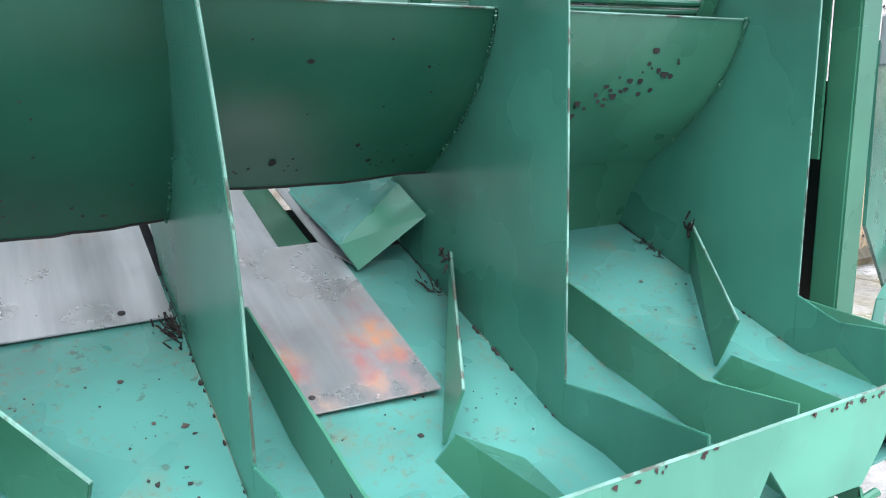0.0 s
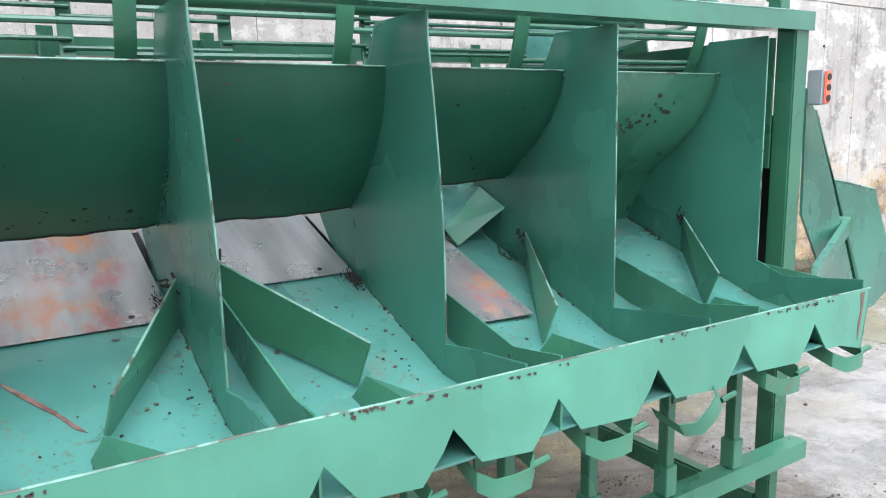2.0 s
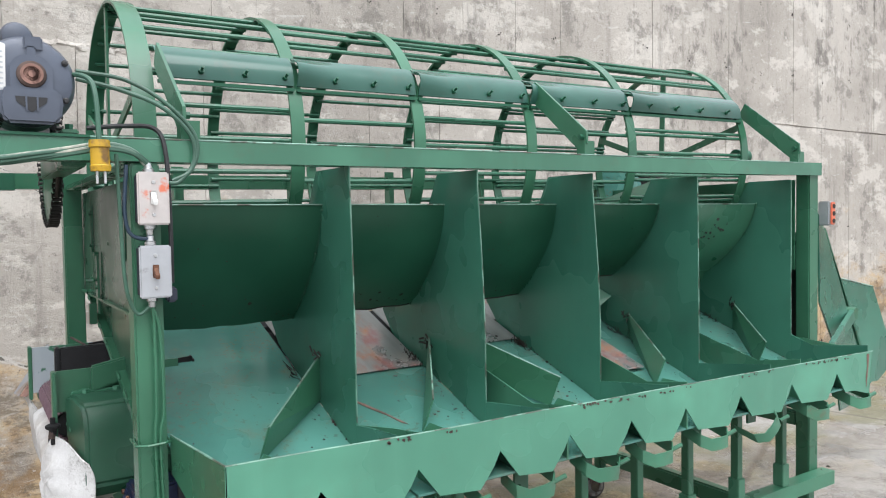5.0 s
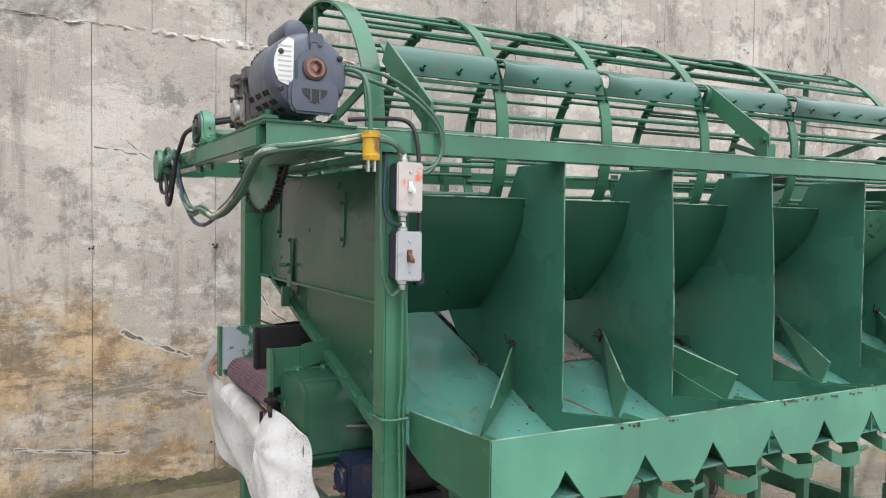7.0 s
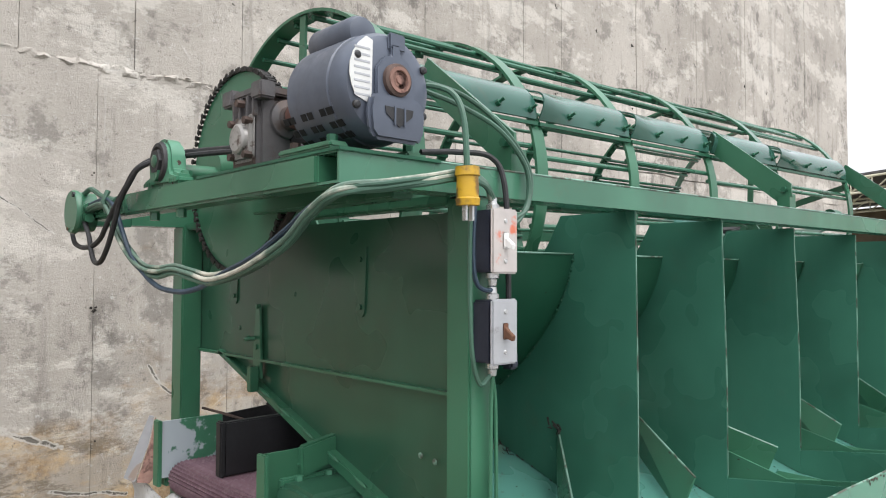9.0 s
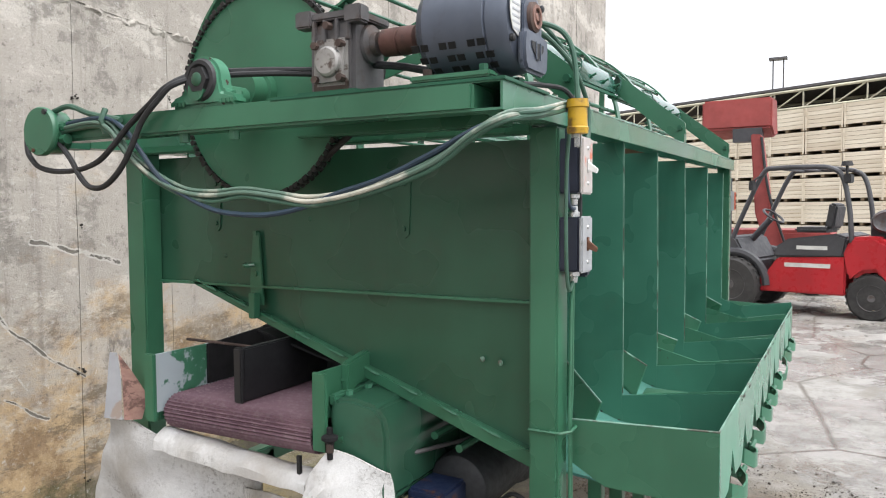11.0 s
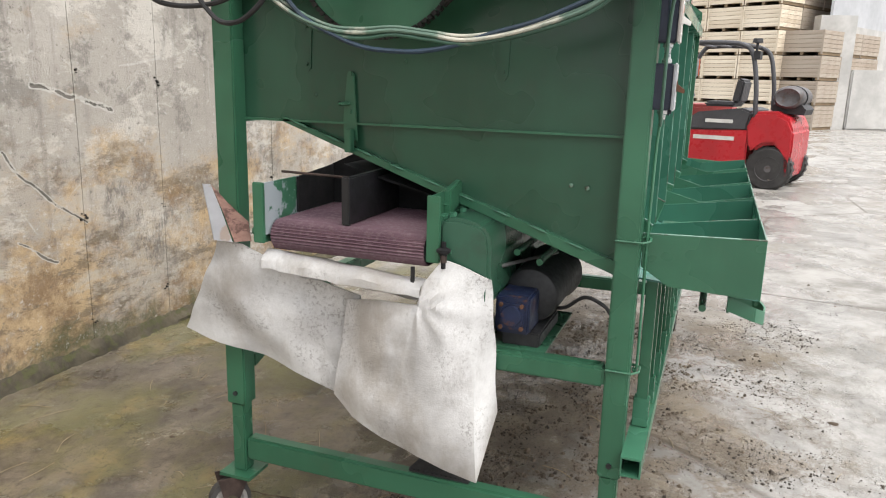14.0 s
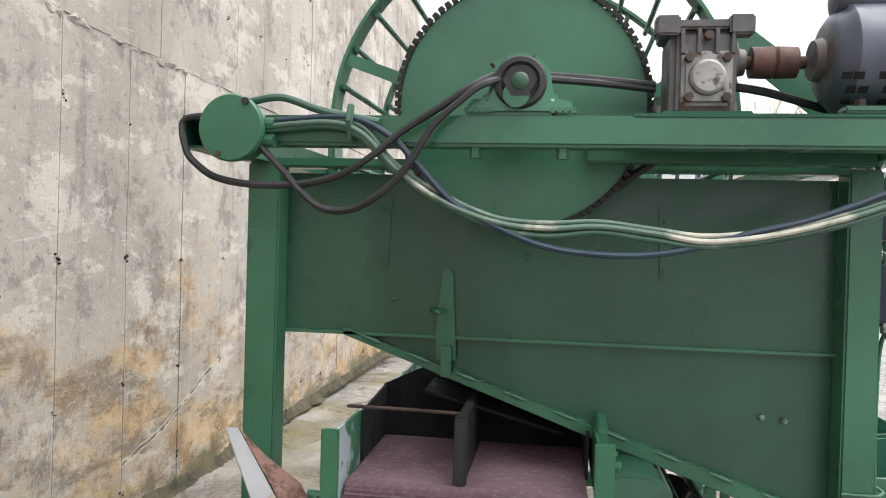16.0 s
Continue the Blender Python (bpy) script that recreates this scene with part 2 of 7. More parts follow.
def mat_felt():
    """Grey-white felt with brown rub marks, grey speckle and a fuzzy nap."""
    m, t, b = mat_base("dirty_white_felt", 0.95)
    fuzz = noise_node(t, 190.0, 5, 0.7)
    c = mix(t, ramp(t, noise_node(t, 5.0, 6, 0.65), 0.3, 0.7), (0.46, 0.45, 0.445), (0.70, 0.695, 0.69))
    c = mix(t, ramp(t, noise_node(t, 2.6, 8, 0.72, (1, 1, 0.6)), 0.48, 0.68, 0, 0.6), c, (0.31, 0.265, 0.21))
    speck = calc(t, "MULTIPLY", ramp(t, noise_node(t, 110.0, 8, 0.78), 0.51, 0.58, 0, 0.65), ramp(t, noise_node(t, 4.0, 8, 0.74), 0.48, 0.64))
    c = mix(t, speck, c, (0.19, 0.175, 0.16))
    c = mix(t, ramp(t, noise_node(t, 9.0, 8, 0.7, (1, 1, 0.4)), 0.56, 0.66, 0, 0.35), c, (0.26, 0.24, 0.225))
    c = mix(t, ramp(t, fuzz, 0.3, 0.75, 0, 0.16), c, (0.30, 0.29, 0.28))
    t.links.new(c, b.inputs["Base Color"])
    h = calc(t, "ADD", calc(t, "MULTIPLY", fuzz, 0.3), calc(t, "MULTIPLY", noise_node(t, 14.0, 5, 0.6), 0.6))
    bump(t, b, h, 0.6, 0.006)
    return m


def scratches(t, tc, turn, sc, lo, hi, along=0.05):
    """Straight thin scrape marks in one direction."""
    spin, draw, nz = (t.nodes.new(k) for k in ("ShaderNodeMapping", "ShaderNodeMapping", "ShaderNodeTexNoise"))
    spin.inputs["Rotation"].default_value = (0, radians(turn), 0)
    draw.inputs["Scale"].default_value = (along, 1, 1)
    nz.inputs["Scale"].default_value, nz.inputs["Detail"].default_value = sc, 3.0
    t.links.new(tc.outputs["Object"], spin.inputs[0])
    t.links.new(spin.outputs[0], draw.inputs[0])
    t.links.new(draw.outputs[0], nz.inputs[0])
    return ramp(t, nz.outputs[0], lo, hi)


# gouges torn by machines across the wall: start, end, half width
GOUGES = (((0.63, 1.292), (0.81, 1.243), 0.009), ((0.81, 1.243), (1.045, 1.172), 0.010), ((0.46, 1.014), (0.543, 0.90), 0.006), ((0.543, 0.90), (0.672, 0.782), 0.006), ((0.672, 0.782), (0.86, 0.667), 0.005),
          ((0.49, 0.637), (0.675, 0.514), 0.004), ((-0.241, 0.852), (-0.11, 0.792), 0.009), ((-0.11, 0.792), (0.094, 0.703), 0.008), ((-0.70, 0.328), (-0.218, 0.241), 0.005), ((0.052, 0.524), (0.371, 0.459), 0.005),
          ((1.865, 0.314), (2.256, 0.413), 0.010), ((2.256, 0.413), (2.775, 0.632), 0.009), ((-0.36, 1.764), (-0.171, 1.739), 0.004), ((-0.23, 1.81), (0.05, 1.60), 0.003))


def gouge_depth(t, where):
    """One inside a gouge, falling to nothing at three half widths from its line."""
    total = None
    for (x0, z0), (x1, z1), w in GOUGES:
        a, d = Vector((x0, 0, z0)), Vector((x1 - x0, 0, z1 - z0))
        rel, dot, off, rest, dist = (t.nodes.new("ShaderNodeVectorMath") for _ in range(5))
        rel.operation, dot.operation, off.operation, rest.operation, dist.operation = "SUBTRACT", "DOT_PRODUCT", "SCALE", "SUBTRACT", "LENGTH"
        rel.inputs[1].default_value, dot.inputs[1].default_value, off.inputs[0].default_value = a, d / d.length_squared, d
        t.links.new(where, rel.inputs[0])
        t.links.new(rel.outputs[0], dot.inputs[0])
        t.links.new(calc(t, "MULTIPLY", dot.outputs["Value"], 1.0), off.inputs["Scale"])
        t.links.new(rel.outputs[0], rest.inputs[0])
        t.links.new(off.outputs[0], rest.inputs[1])
        t.links.new(rest.outputs[0], dist.inputs[0])
        one = ramp(t, dist.outputs["Value"], 0, 3 * w, 1, 0)
        total = one if total is None else calc(t, "MAXIMUM", total, one)
    return total


def mat_wall():
    """Board-formed concrete: mottled grey pours, pale lime bloom, drips, ochre water stains low down, scrapes and pits."""
    m, t, b = mat_base("cast_concrete", 0.85)
    big, mid, fine = noise_node(t, 0.8, 5, 0.6), noise_node(t, 3.6, 12, 0.76), noise_node(t, 70.0, 8, 0.75)
    grain = noise_node(t, 24.0, 12, 0.82)
    c = mix(t, ramp(t, big, 0.3, 0.7), (0.312, 0.284, 0.250), (0.46, 0.424, 0.380))
    c = mix(t, ramp(t, mid, 0.47, 0.40, 0, 0.7), c, (0.195, 0.18, 0.16))
    c = mix(t, ramp(t, noise_node(t, 2.3, 14, 0.74, (0.7, 1, 1.3)), 0.52, 0.57, 0, 0.6), c, (0.60, 0.565, 0.512))
    c = mix(t, ramp(t, noise_node(t, 4.6, 9, 0.66, (2.2, 1, 0.16)), 0.54, 0.68, 0, 0.5), c, (0.19, 0.172, 0.15))
    c = mix(t, ramp(t, noise_node(t, 7.5, 9, 0.7, (2.6, 1, 0.10)), 0.60, 0.70, 0, 0.25), c, (0.58, 0.56, 0.53))
    sep = t.nodes.new("ShaderNodeSeparateXYZ")
    tc = t.nodes.new("ShaderNodeTexCoord")
    t.links.new(tc.outputs["Object"], sep.inputs[0])
    low = ramp(t, calc(t, "ADD", sep.outputs[2], ramp(t, noise_node(t, 1.3, 12, 0.74, (0.8, 1, 1.2)), 0.3, 0.7, -0.75, 0.75)), 0.45, 1.25, 1, 0)
    ochre = mix(t, ramp(t, mid, 0.40, 0.58), (0.235, 0.145, 0.068), (0.50, 0.355, 0.195))
    c = mix(t, calc(t, "MULTIPLY", low, ramp(t, noise_node(t, 2.1, 12, 0.76, (0.7, 1, 1.1)), 0.40, 0.54, 0.15, 0.9)), c, ochre)
    c = mix(t, calc(t, "MULTIPLY", low, ramp(t, noise_node(t, 4.2, 12, 0.8, (0.5, 1, 1.5)), 0.51, 0.58, 0, 0.7)), c, (0.125, 0.098, 0.066))
    c = mix(t, calc(t, "MULTIPLY", low, ramp(t, noise_node(t, 3.1, 12, 0.78, (0.6, 1, 1.2)), 0.55, 0.62, 0, 0.55)), c, (0.46, 0.42, 0.36))
    moss = calc(t, "MULTIPLY", ramp(t, calc(t, "ADD", sep.outputs[2], ramp(t, noise_node(t, 2.4, 10, 0.75), 0.3, 0.7, -0.14, 0.14)), 0.04, 0.18, 1, 0), ramp(t, grain, 0.38, 0.58, 0.35, 0.9))
    c = mix(t, moss, c, (0.085, 0.085, 0.035))
    blot = calc(t, "MULTIPLY", ramp(t, noise_node(t, 1.1, 5, 0.6), 0.52, 0.62), ramp(t, noise_node(t, 8.0, 12, 0.8, (1, 1, 0.5)), 0.50, 0.60, 0, 0.65))
    c = mix(t, blot, c, (0.085, 0.076, 0.068))
    for turn, sc, lo_, hi_ in ((38.0, 26.0, 0.68, 0.74), (-55.0, 24.0, 0.69, 0.75), (8.0, 34.0, 0.68, 0.74)):
        rag = ramp(t, noise_node(t, 3.0 + sc * 0.05, 6, 0.7), 0.48, 0.6, 0, 0.5)
        c = mix(t, calc(t, "MULTIPLY", scratches(t, tc, turn, sc, lo_, hi_, 0.08), rag), c, (0.60, 0.585, 0.555))
    c = mix(t, ramp(t, grain, 0.44, 0.37, 0, 0.7), c, (0.13, 0.118, 0.10))
    c = mix(t, ramp(t, grain, 0.56, 0.63, 0, 0.5), c, (0.62, 0.605, 0.58))
    c = mix(t, ramp(t, fine, 0.62, 0.67, 0, 0.7), c, (0.10, 0.09, 0.08))
    wander, flat = t.nodes.new("ShaderNodeVectorMath"), t.nodes.new("ShaderNodeVectorMath")
    wander.operation, flat.operation = "MULTIPLY_ADD", "MULTIPLY"
    nzw = t.nodes.new("ShaderNodeTexNoise")
    nzw.inputs["Scale"].default_value, nzw.inputs["Detail"].default_value = 9.0, 8.0
    t.links.new(tc.outputs["Object"], nzw.inputs[0])
    t.links.new(nzw.outputs[1], wander.inputs[0])
    wander.inputs[1].default_value = (0.05, 0.05, 0.05)
    t.links.new(tc.outputs["Object"], wander.inputs[2])
    t.links.new(wander.outputs[0], flat.inputs[0])
    flat.inputs[1].default_value = (1, 0, 1)
    g = calc(t, "MULTIPLY", gouge_depth(t, flat.outputs[0]), ramp(t, noise_node(t, 11.0, 8, 0.75), 0.36, 0.56, 0.45, 1.15))
    c = mix(t, ramp(t, g, 0.30, 0.5, 0, 0.7), c, (0.52, 0.50, 0.465))
    cut = ramp(t, g, 0.80, 0.92)
    c = mix(t, calc(t, "MULTIPLY", cut, 0.85), c, (0.09, 0.078, 0.064))
    t.links.new(c, b.inputs["Base Color"])
    bump(t, b, calc(t, "SUBTRACT", calc(t, "ADD", calc(t, "MULTIPLY", mid, 0.55), calc(t, "MULTIPLY", grain, 0.45)), calc(t, "MULTIPLY", cut, 0.5)), 0.9, 0.02)
    return m


def mat_ground():
    """Old yard concrete: muddy and mossy by the wall, pale with wet shining patches in the open."""
    m, t, b = mat_base("wet_yard_concrete", 0.6)
    big, mid, fine = noise_node(t, 0.5, 6, 0.6), noise_node(t, 2.6, 12, 0.76), noise_node(t, 80.0, 8, 0.75)
    grain = noise_node(t, 30.0, 12, 0.85)
    sep = t.nodes.new("ShaderNodeSeparateXYZ")
    tc = t.nodes.new("ShaderNodeTexCoord")
    t.links.new(tc.outputs["Object"], sep.inputs[0])
    pale = mix(t, ramp(t, mid, 0.36, 0.62), (0.165, 0.155, 0.14), (0.33, 0.315, 0.295))
    brown = mix(t, ramp(t, mid, 0.36, 0.64), (0.066, 0.053, 0.039), (0.172, 0.141, 0.105))
    near = ramp(t, calc(t, "ADD", sep.outputs[1], ramp(t, noise_node(t, 1.3, 10, 0.72), 0.3, 0.7, -0.75, 0.75)), -0.35, 0.05)
    far_in = t.nodes.new("ShaderNodeMath")
    far_in.operation = "MULTIPLY_ADD"
    t.links.new(ramp(t, sep.outputs[1], 0.9, 2.5, 0, 1.5), far_in.inputs[0])
    far_in.inputs[1].default_value = 1.0
    t.links.new(sep.outputs[0], far_in.inputs[2])
    near = calc(t, "MULTIPLY", near, ramp(t, calc(t, "ADD", far_in.outputs[0], ramp(t, big, 0.3, 0.7, -0.8, 0.8)), 2.2, 4.2, 1, 0))
    c = mix(t, near, pale, brown)
    film = ramp(t, noise_node(t, 1.3, 12, 0.74, (0.8, 1.3, 1)), 0.53, 0.62, 0, 0.6)
    c = mix(t, film, c, mix(t, near, (0.20, 0.178, 0.15), (0.225, 0.185, 0.132)))
    moss = calc(t, "MULTIPLY", ramp(t, noise_node(t, 1.0, 7, 0.62, (1, 1.4, 1)), 0.42, 0.58, 0, 0.62), ramp(t, calc(t, "ADD", sep.outputs[1], ramp(t, mid, 0.3, 0.7, -0.3, 0.3)), 0.6, 1.3))
    c = mix(t, moss, c, (0.125, 0.118, 0.036))
    c = mix(t, calc(t, "MULTIPLY", moss, ramp(t, noise_node(t, 2.2, 7, 0.65), 0.5, 0.62, 0, 0.75)), c, (0.29, 0.20, 0.085))
    spill = calc(t, "MULTIPLY", calc(t, "MULTIPLY", ramp(t, sep.outputs[1], -0.95, -0.45), ramp(t, sep.outputs[1], 0.5, 1.1, 1, 0)), ramp(t, sep.outputs[0], 2.6, 3.8, 1, 0))
    c = mix(t, calc(t, "MULTIPLY", spill, ramp(t, noise_node(t, 2.8, 14, 0.84), 0.50, 0.56, 0, 0.8)), c, (0.115, 0.09, 0.063))
    c = mix(t, calc(t, "MULTIPLY", spill, ramp(t, noise_node(t, 5.0, 12, 0.8), 0.56, 0.62, 0, 0.6)), c, (0.30, 0.275, 0.24))
    c = mix(t, calc(t, "MULTIPLY", ramp(t, fine, 0.55, 0.66, 0, 0.8), ramp(t, near, 0, 1, 0.10, 0.85)), c, (0.06, 0.047, 0.035))
    c = mix(t, calc(t, "MULTIPLY", ramp(t, grain, 0.46, 0.40, 0, 0.85), ramp(t, near, 0, 1, 0.22, 1.0)), c, (0.05, 0.04, 0.03))
    c = mix(t, calc(t, "MULTIPLY", ramp(t, grain, 0.56, 0.62, 0, 0.5), ramp(t, near, 0, 1, 1.0, 0.35)), c, mix(t, near, (0.46, 0.445, 0.42), (0.26, 0.22, 0.17)))
    crack = t.nodes.new("ShaderNodeTexVoronoi")
    crack.feature = "DISTANCE_TO_EDGE"
    crack.inputs["Scale"].default_value = 0.45
    wob = t.nodes.new("ShaderNodeVectorMath")
    wob.operation = "ADD"
    t.links.new(tc.outputs["Object"], wob.inputs[0])
    nzc = t.nodes.new("ShaderNodeTexNoise")
    nzc.inputs["Scale"].default_value, nzc.inputs["Detail"].default_value = 1.5, 8.0
    t.links.new(nzc.outputs[1], wob.inputs[1])
    t.links.new(wob.outputs[0], crack.inputs["Vector"])
    ck = ramp(t, crack.outputs[0], 0.0, 0.012, 0.75, 0)
    c = mix(t, ck, c, (0.09, 0.075, 0.06))
    t.links.new(c, b.inputs["Base Color"])
    wet = calc(t, "MULTIPLY", ramp(t, noise_node(t, 0.9, 10, 0.68), 0.46, 0.53), ramp(t, film, 0.0, 0.8, 1.0, 0.6))
    t.links.new(ramp(t, wet, 0, 1, 0.75, 0.16), b.inputs["Roughness"])
    h = calc(t, "ADD", calc(t, "MULTIPLY", mid, 0.5), calc(t, "MULTIPLY", calc(t, "ADD", calc(t, "MULTIPLY", fine, 0.4), calc(t, "MULTIPLY", grain, 0.5)), ramp(t, wet, 0, 1, 1, 0.12)))
    bump(t, b, calc(t, "SUBTRACT", h, calc(t, "MULTIPLY", ck, 0.4)), 0.75, 0.018)
    return m


def mat_crate(name, dark, light, bleached):
    """Sawn boards, each box and board of its own tone."""
    m, t, b = mat_base(name, 0.8)
    oi = t.nodes.new("ShaderNodeObjectInfo")
    gi = t.nodes.new("ShaderNodeNewGeometry")
    c = mix(t, oi.outputs["Random"], dark, light)
    c = mix(t, ramp(t, gi.outputs["Random Per Island"], 0, 1, 0, 0.5), c, bleached)
    c = mix(t, ramp(t, noise_node(t, 3.0, 6, 0.6, (1, 0.3, 2)), 0.4, 0.7, 0, 0.4), c, tuple(v * 0.8 for v in dark))
    t.links.new(c, b.inputs["Base Color"])
    return m


M_steel, M_belt, M_felt, M_wall, M_ground = mat_stainless(), mat_belt(), mat_felt(), mat_wall(), mat_ground()
M_crate = mat_crate("crate_wood", (0.40, 0.29, 0.17), (0.66, 0.56, 0.42), (0.76, 0.70, 0.60))
M_oldcrate = mat_crate("weathered_crate_wood", (0.27, 0.20, 0.14), (0.36, 0.30, 0.235), (0.42, 0.38, 0.33))
M_alu = plain("bent_aluminium", (0.25, 0.25, 0.26), 0.4, 0.15, 0.25, 20, 0.1, 0.001, (0.22, 0.17, 0.14), (0.55, 0.62), 14.0)
M_block = plain("pale_block_concrete", (0.47, 0.46, 0.44), 0.85, 0, 0.15, 6, 0.2, 0.004, (0.42, 0.41, 0.39), (0.52, 0.7), 2.0)
M_clod = plain("dark_soil_clod", (0.035, 0.027, 0.02), 0.95, 0, 0.5, 60, 0.9, 0.004)
M_soil = plain("brown_soil", (0.10, 0.077, 0.055), 0.95, 0, 0.5, 90, 0.9, 0.004)
M_oldbolt = plain("old_rusty_bolt", (0.075, 0.05, 0.042), 0.7, 0.3, 0.5, 70, 0.4)
M_cap = plain("worn_cast_cap", (0.27, 0.26, 0.25), 0.5, 0.4, 0.3, 50, 0.3, 0.002, (0.10, 0.075, 0.065), (0.52, 0.62), 40.0)
M_coupling = plain("rusty_pale_coupling", (0.22, 0.125, 0.10), 0.7, 0.3, 0.3, 40, 0.3, 0.002, (0.10, 0.05, 0.04), (0.5, 0.62), 30.0)
M_coupler = plain("dark_rusty_coupling", (0.115, 0.055, 0.045), 0.65, 0.3, 0.3, 40, 0.3, 0.002, (0.06, 0.035, 0.03), (0.5, 0.62), 30.0)
# silt and moss, darkened to take in the shadow at the wall's foot
M_moss = plain("silt_and_moss", (0.06, 0.05, 0.032), 0.95, 0, 0.5, 30, 0.9, 0.01, (0.055, 0.055, 0.02), (0.5, 0.6), 18.0)
M_flaked = plain("flaked_white_over_green", (0.05, 0.17, 0.10), 0.45, 0, 0.2, 20, 0.1, 0.001, (0.36, 0.41, 0.44), (0.46, 0.50), 9.0)


# ---- mesh helpers ----
def box(bm, lo, hi):
    vs = [bm.verts.new((x, y, z)) for x in (lo[0], hi[0]) for y in (lo[1], hi[1]) for z in (lo[2], hi[2])]
    for q in ((0, 1, 3, 2), (4, 6, 7, 5), (0, 4, 5, 1), (2, 3, 7, 6), (0, 2, 6, 4), (1, 5, 7, 3)):
        bm.faces.new([vs[i] for i in q])
    return bm


def slab(bm, pts, thick):
    """A flat plate: a closed outline of points, drawn out by the vector thick."""
    a = [bm.verts.new(p) for p in pts]
    b = [bm.verts.new(Vector(p) + Vector(thick)) for p in pts]
    bm.faces.new(a)
    bm.faces.new(b[::-1])
    for i in range(len(a)):
        j = (i + 1) % len(a)
        bm.faces.new((a[j], a[i], b[i], b[j]))
    return bm


def frame_of(d):
    d = Vector(d).normalized()
    s = d.cross(Vector((0, 0, 1)) if abs(d.z) < 0.9 else Vector((1, 0, 0))).normalized()
    return s, d.cross(s).normalized()


def cyl(bm, p, q, r, seg=20, r2=None):
    p, q = Vector(p), Vector(q)
    s, u = frame_of(q - p)
    r2 = r if r2 is None else r2
    rings = [[bm.verts.new(c + rr * (math.cos(a) * s + math.sin(a) * u)) for a in (2 * math.pi * i / seg for i in range(seg))] for c, rr in ((p, r), (q, r2))]
    for i in range(seg):
        j = (i + 1) % seg
        bm.faces.new((rings[0][i], rings[0][j], rings[1][j], rings[1][i]))
    bm.faces.new(rings[0][::-1])
    bm.faces.new(rings[1])
    return bm


def lathe(bm, p, axis, prof, seg=32):
    """Turned body: prof holds (distance along the axis, radius)."""
    p, ax = Vector(p), Vector(axis).normalized()
    s, u = frame_of(ax)
    prof = [(d, max(r, 0.0006)) for d, r in prof]
    rings = [[bm.verts.new(p + d * ax + r * (math.cos(a) * s + math.sin(a) * u)) for a in (2 * math.pi * i / seg for i in range(seg))] for d, r in prof]
    for k in range(len(rings) - 1):
        for i in range(seg):
            j = (i + 1) % seg
            bm.faces.new((rings[k][i], rings[k][j], rings[k + 1][j], rings[k + 1][i]))
    bm.faces.new(rings[0][::-1])
    bm.faces.new(rings[-1])
    return bm


def spline(pts, n=8):
    pts = [Vector(p) for p in pts]
    ext = [2 * pts[0] - pts[1], *pts, 2 * pts[-1] - pts[-2]]
    out = []
    for i in range(1, len(ext) - 2):
        a, b, c, d = ext[i - 1:i + 3]
        for k in range(n):
            t = k / n
            out.append(0.5 * (2 * b + (c - a) * t + (2 * a - 5 * b + 4 * c - d) * t * t + (3 * b - a - 3 * c + d) * t ** 3))
    return out + [pts[-1]]


def tube(bm, pts, r, seg=8, smooth=True, n=8):
    """A round bar or cable along points."""
    pts = spline(pts, n) if smooth else [Vector(p) for p in pts]
    prev, rings = None, []
    for i, p in enumerate(pts):
        d = (pts[min(i + 1, len(pts) - 1)] - pts[max(i - 1, 0)]).normalized()
        if prev is None:
            s, u = frame_of(d)
        else:
            s = (prev - d * prev.dot(d)).normalized()
            u = d.cross(s)
        prev = s
        rings.append([bm.verts.new(p + r * (math.cos(a) * s + math.sin(a) * u)) for a in (2 * math.pi * k / seg for k in range(seg))])
    for k in range(len(rings) - 1):
        for i in range(seg):
            j = (i + 1) % seg
            bm.faces.new((rings[k][i], rings[k][j], rings[k + 1][j], rings[k + 1][i]))
    bm.faces.new(rings[0][::-1])
    bm.faces.new(rings[-1])
    return bm


def hollow(bm, lo, hi, axis, wall=0.004):
    """A square tube open at both ends along axis 0, 1 or 2."""
    i, j = [k for k in range(3) if k != axis]
    loops = []
    for end in (lo[axis], hi[axis]):
        for w in (0.0, wall):
            pts = []
            for a, b in ((lo[i] + w, lo[j] + w), (hi[i] - w, lo[j] + w), (hi[i] - w, hi[j] - w), (lo[i] + w, hi[j] - w)):
                p = [0.0, 0.0, 0.0]
                p[axis], p[i], p[j] = end, a, b
                pts.append(bm.verts.new(p))
            loops.append(pts)
    o0, i0, o1, i1 = loops
    for k in range(4):
        n = (k + 1) % 4
        for a, b in ((o0, o1), (i0, i1), (o0, i0), (o1, i1)):
            bm.faces.new((a[k], a[n], b[n], b[k]))
    return bm


def stud(bm, p, q, head=0.009, shank=0.004):
    """A six-sided nut on a threaded end."""
    p, q = Vector(p), Vector(q)
    l = (q - p).length
    return lathe(bm, p, q - p, [(0, head), (l * 0.45, head), (l * 0.45, shank), (l, shank)], 6)


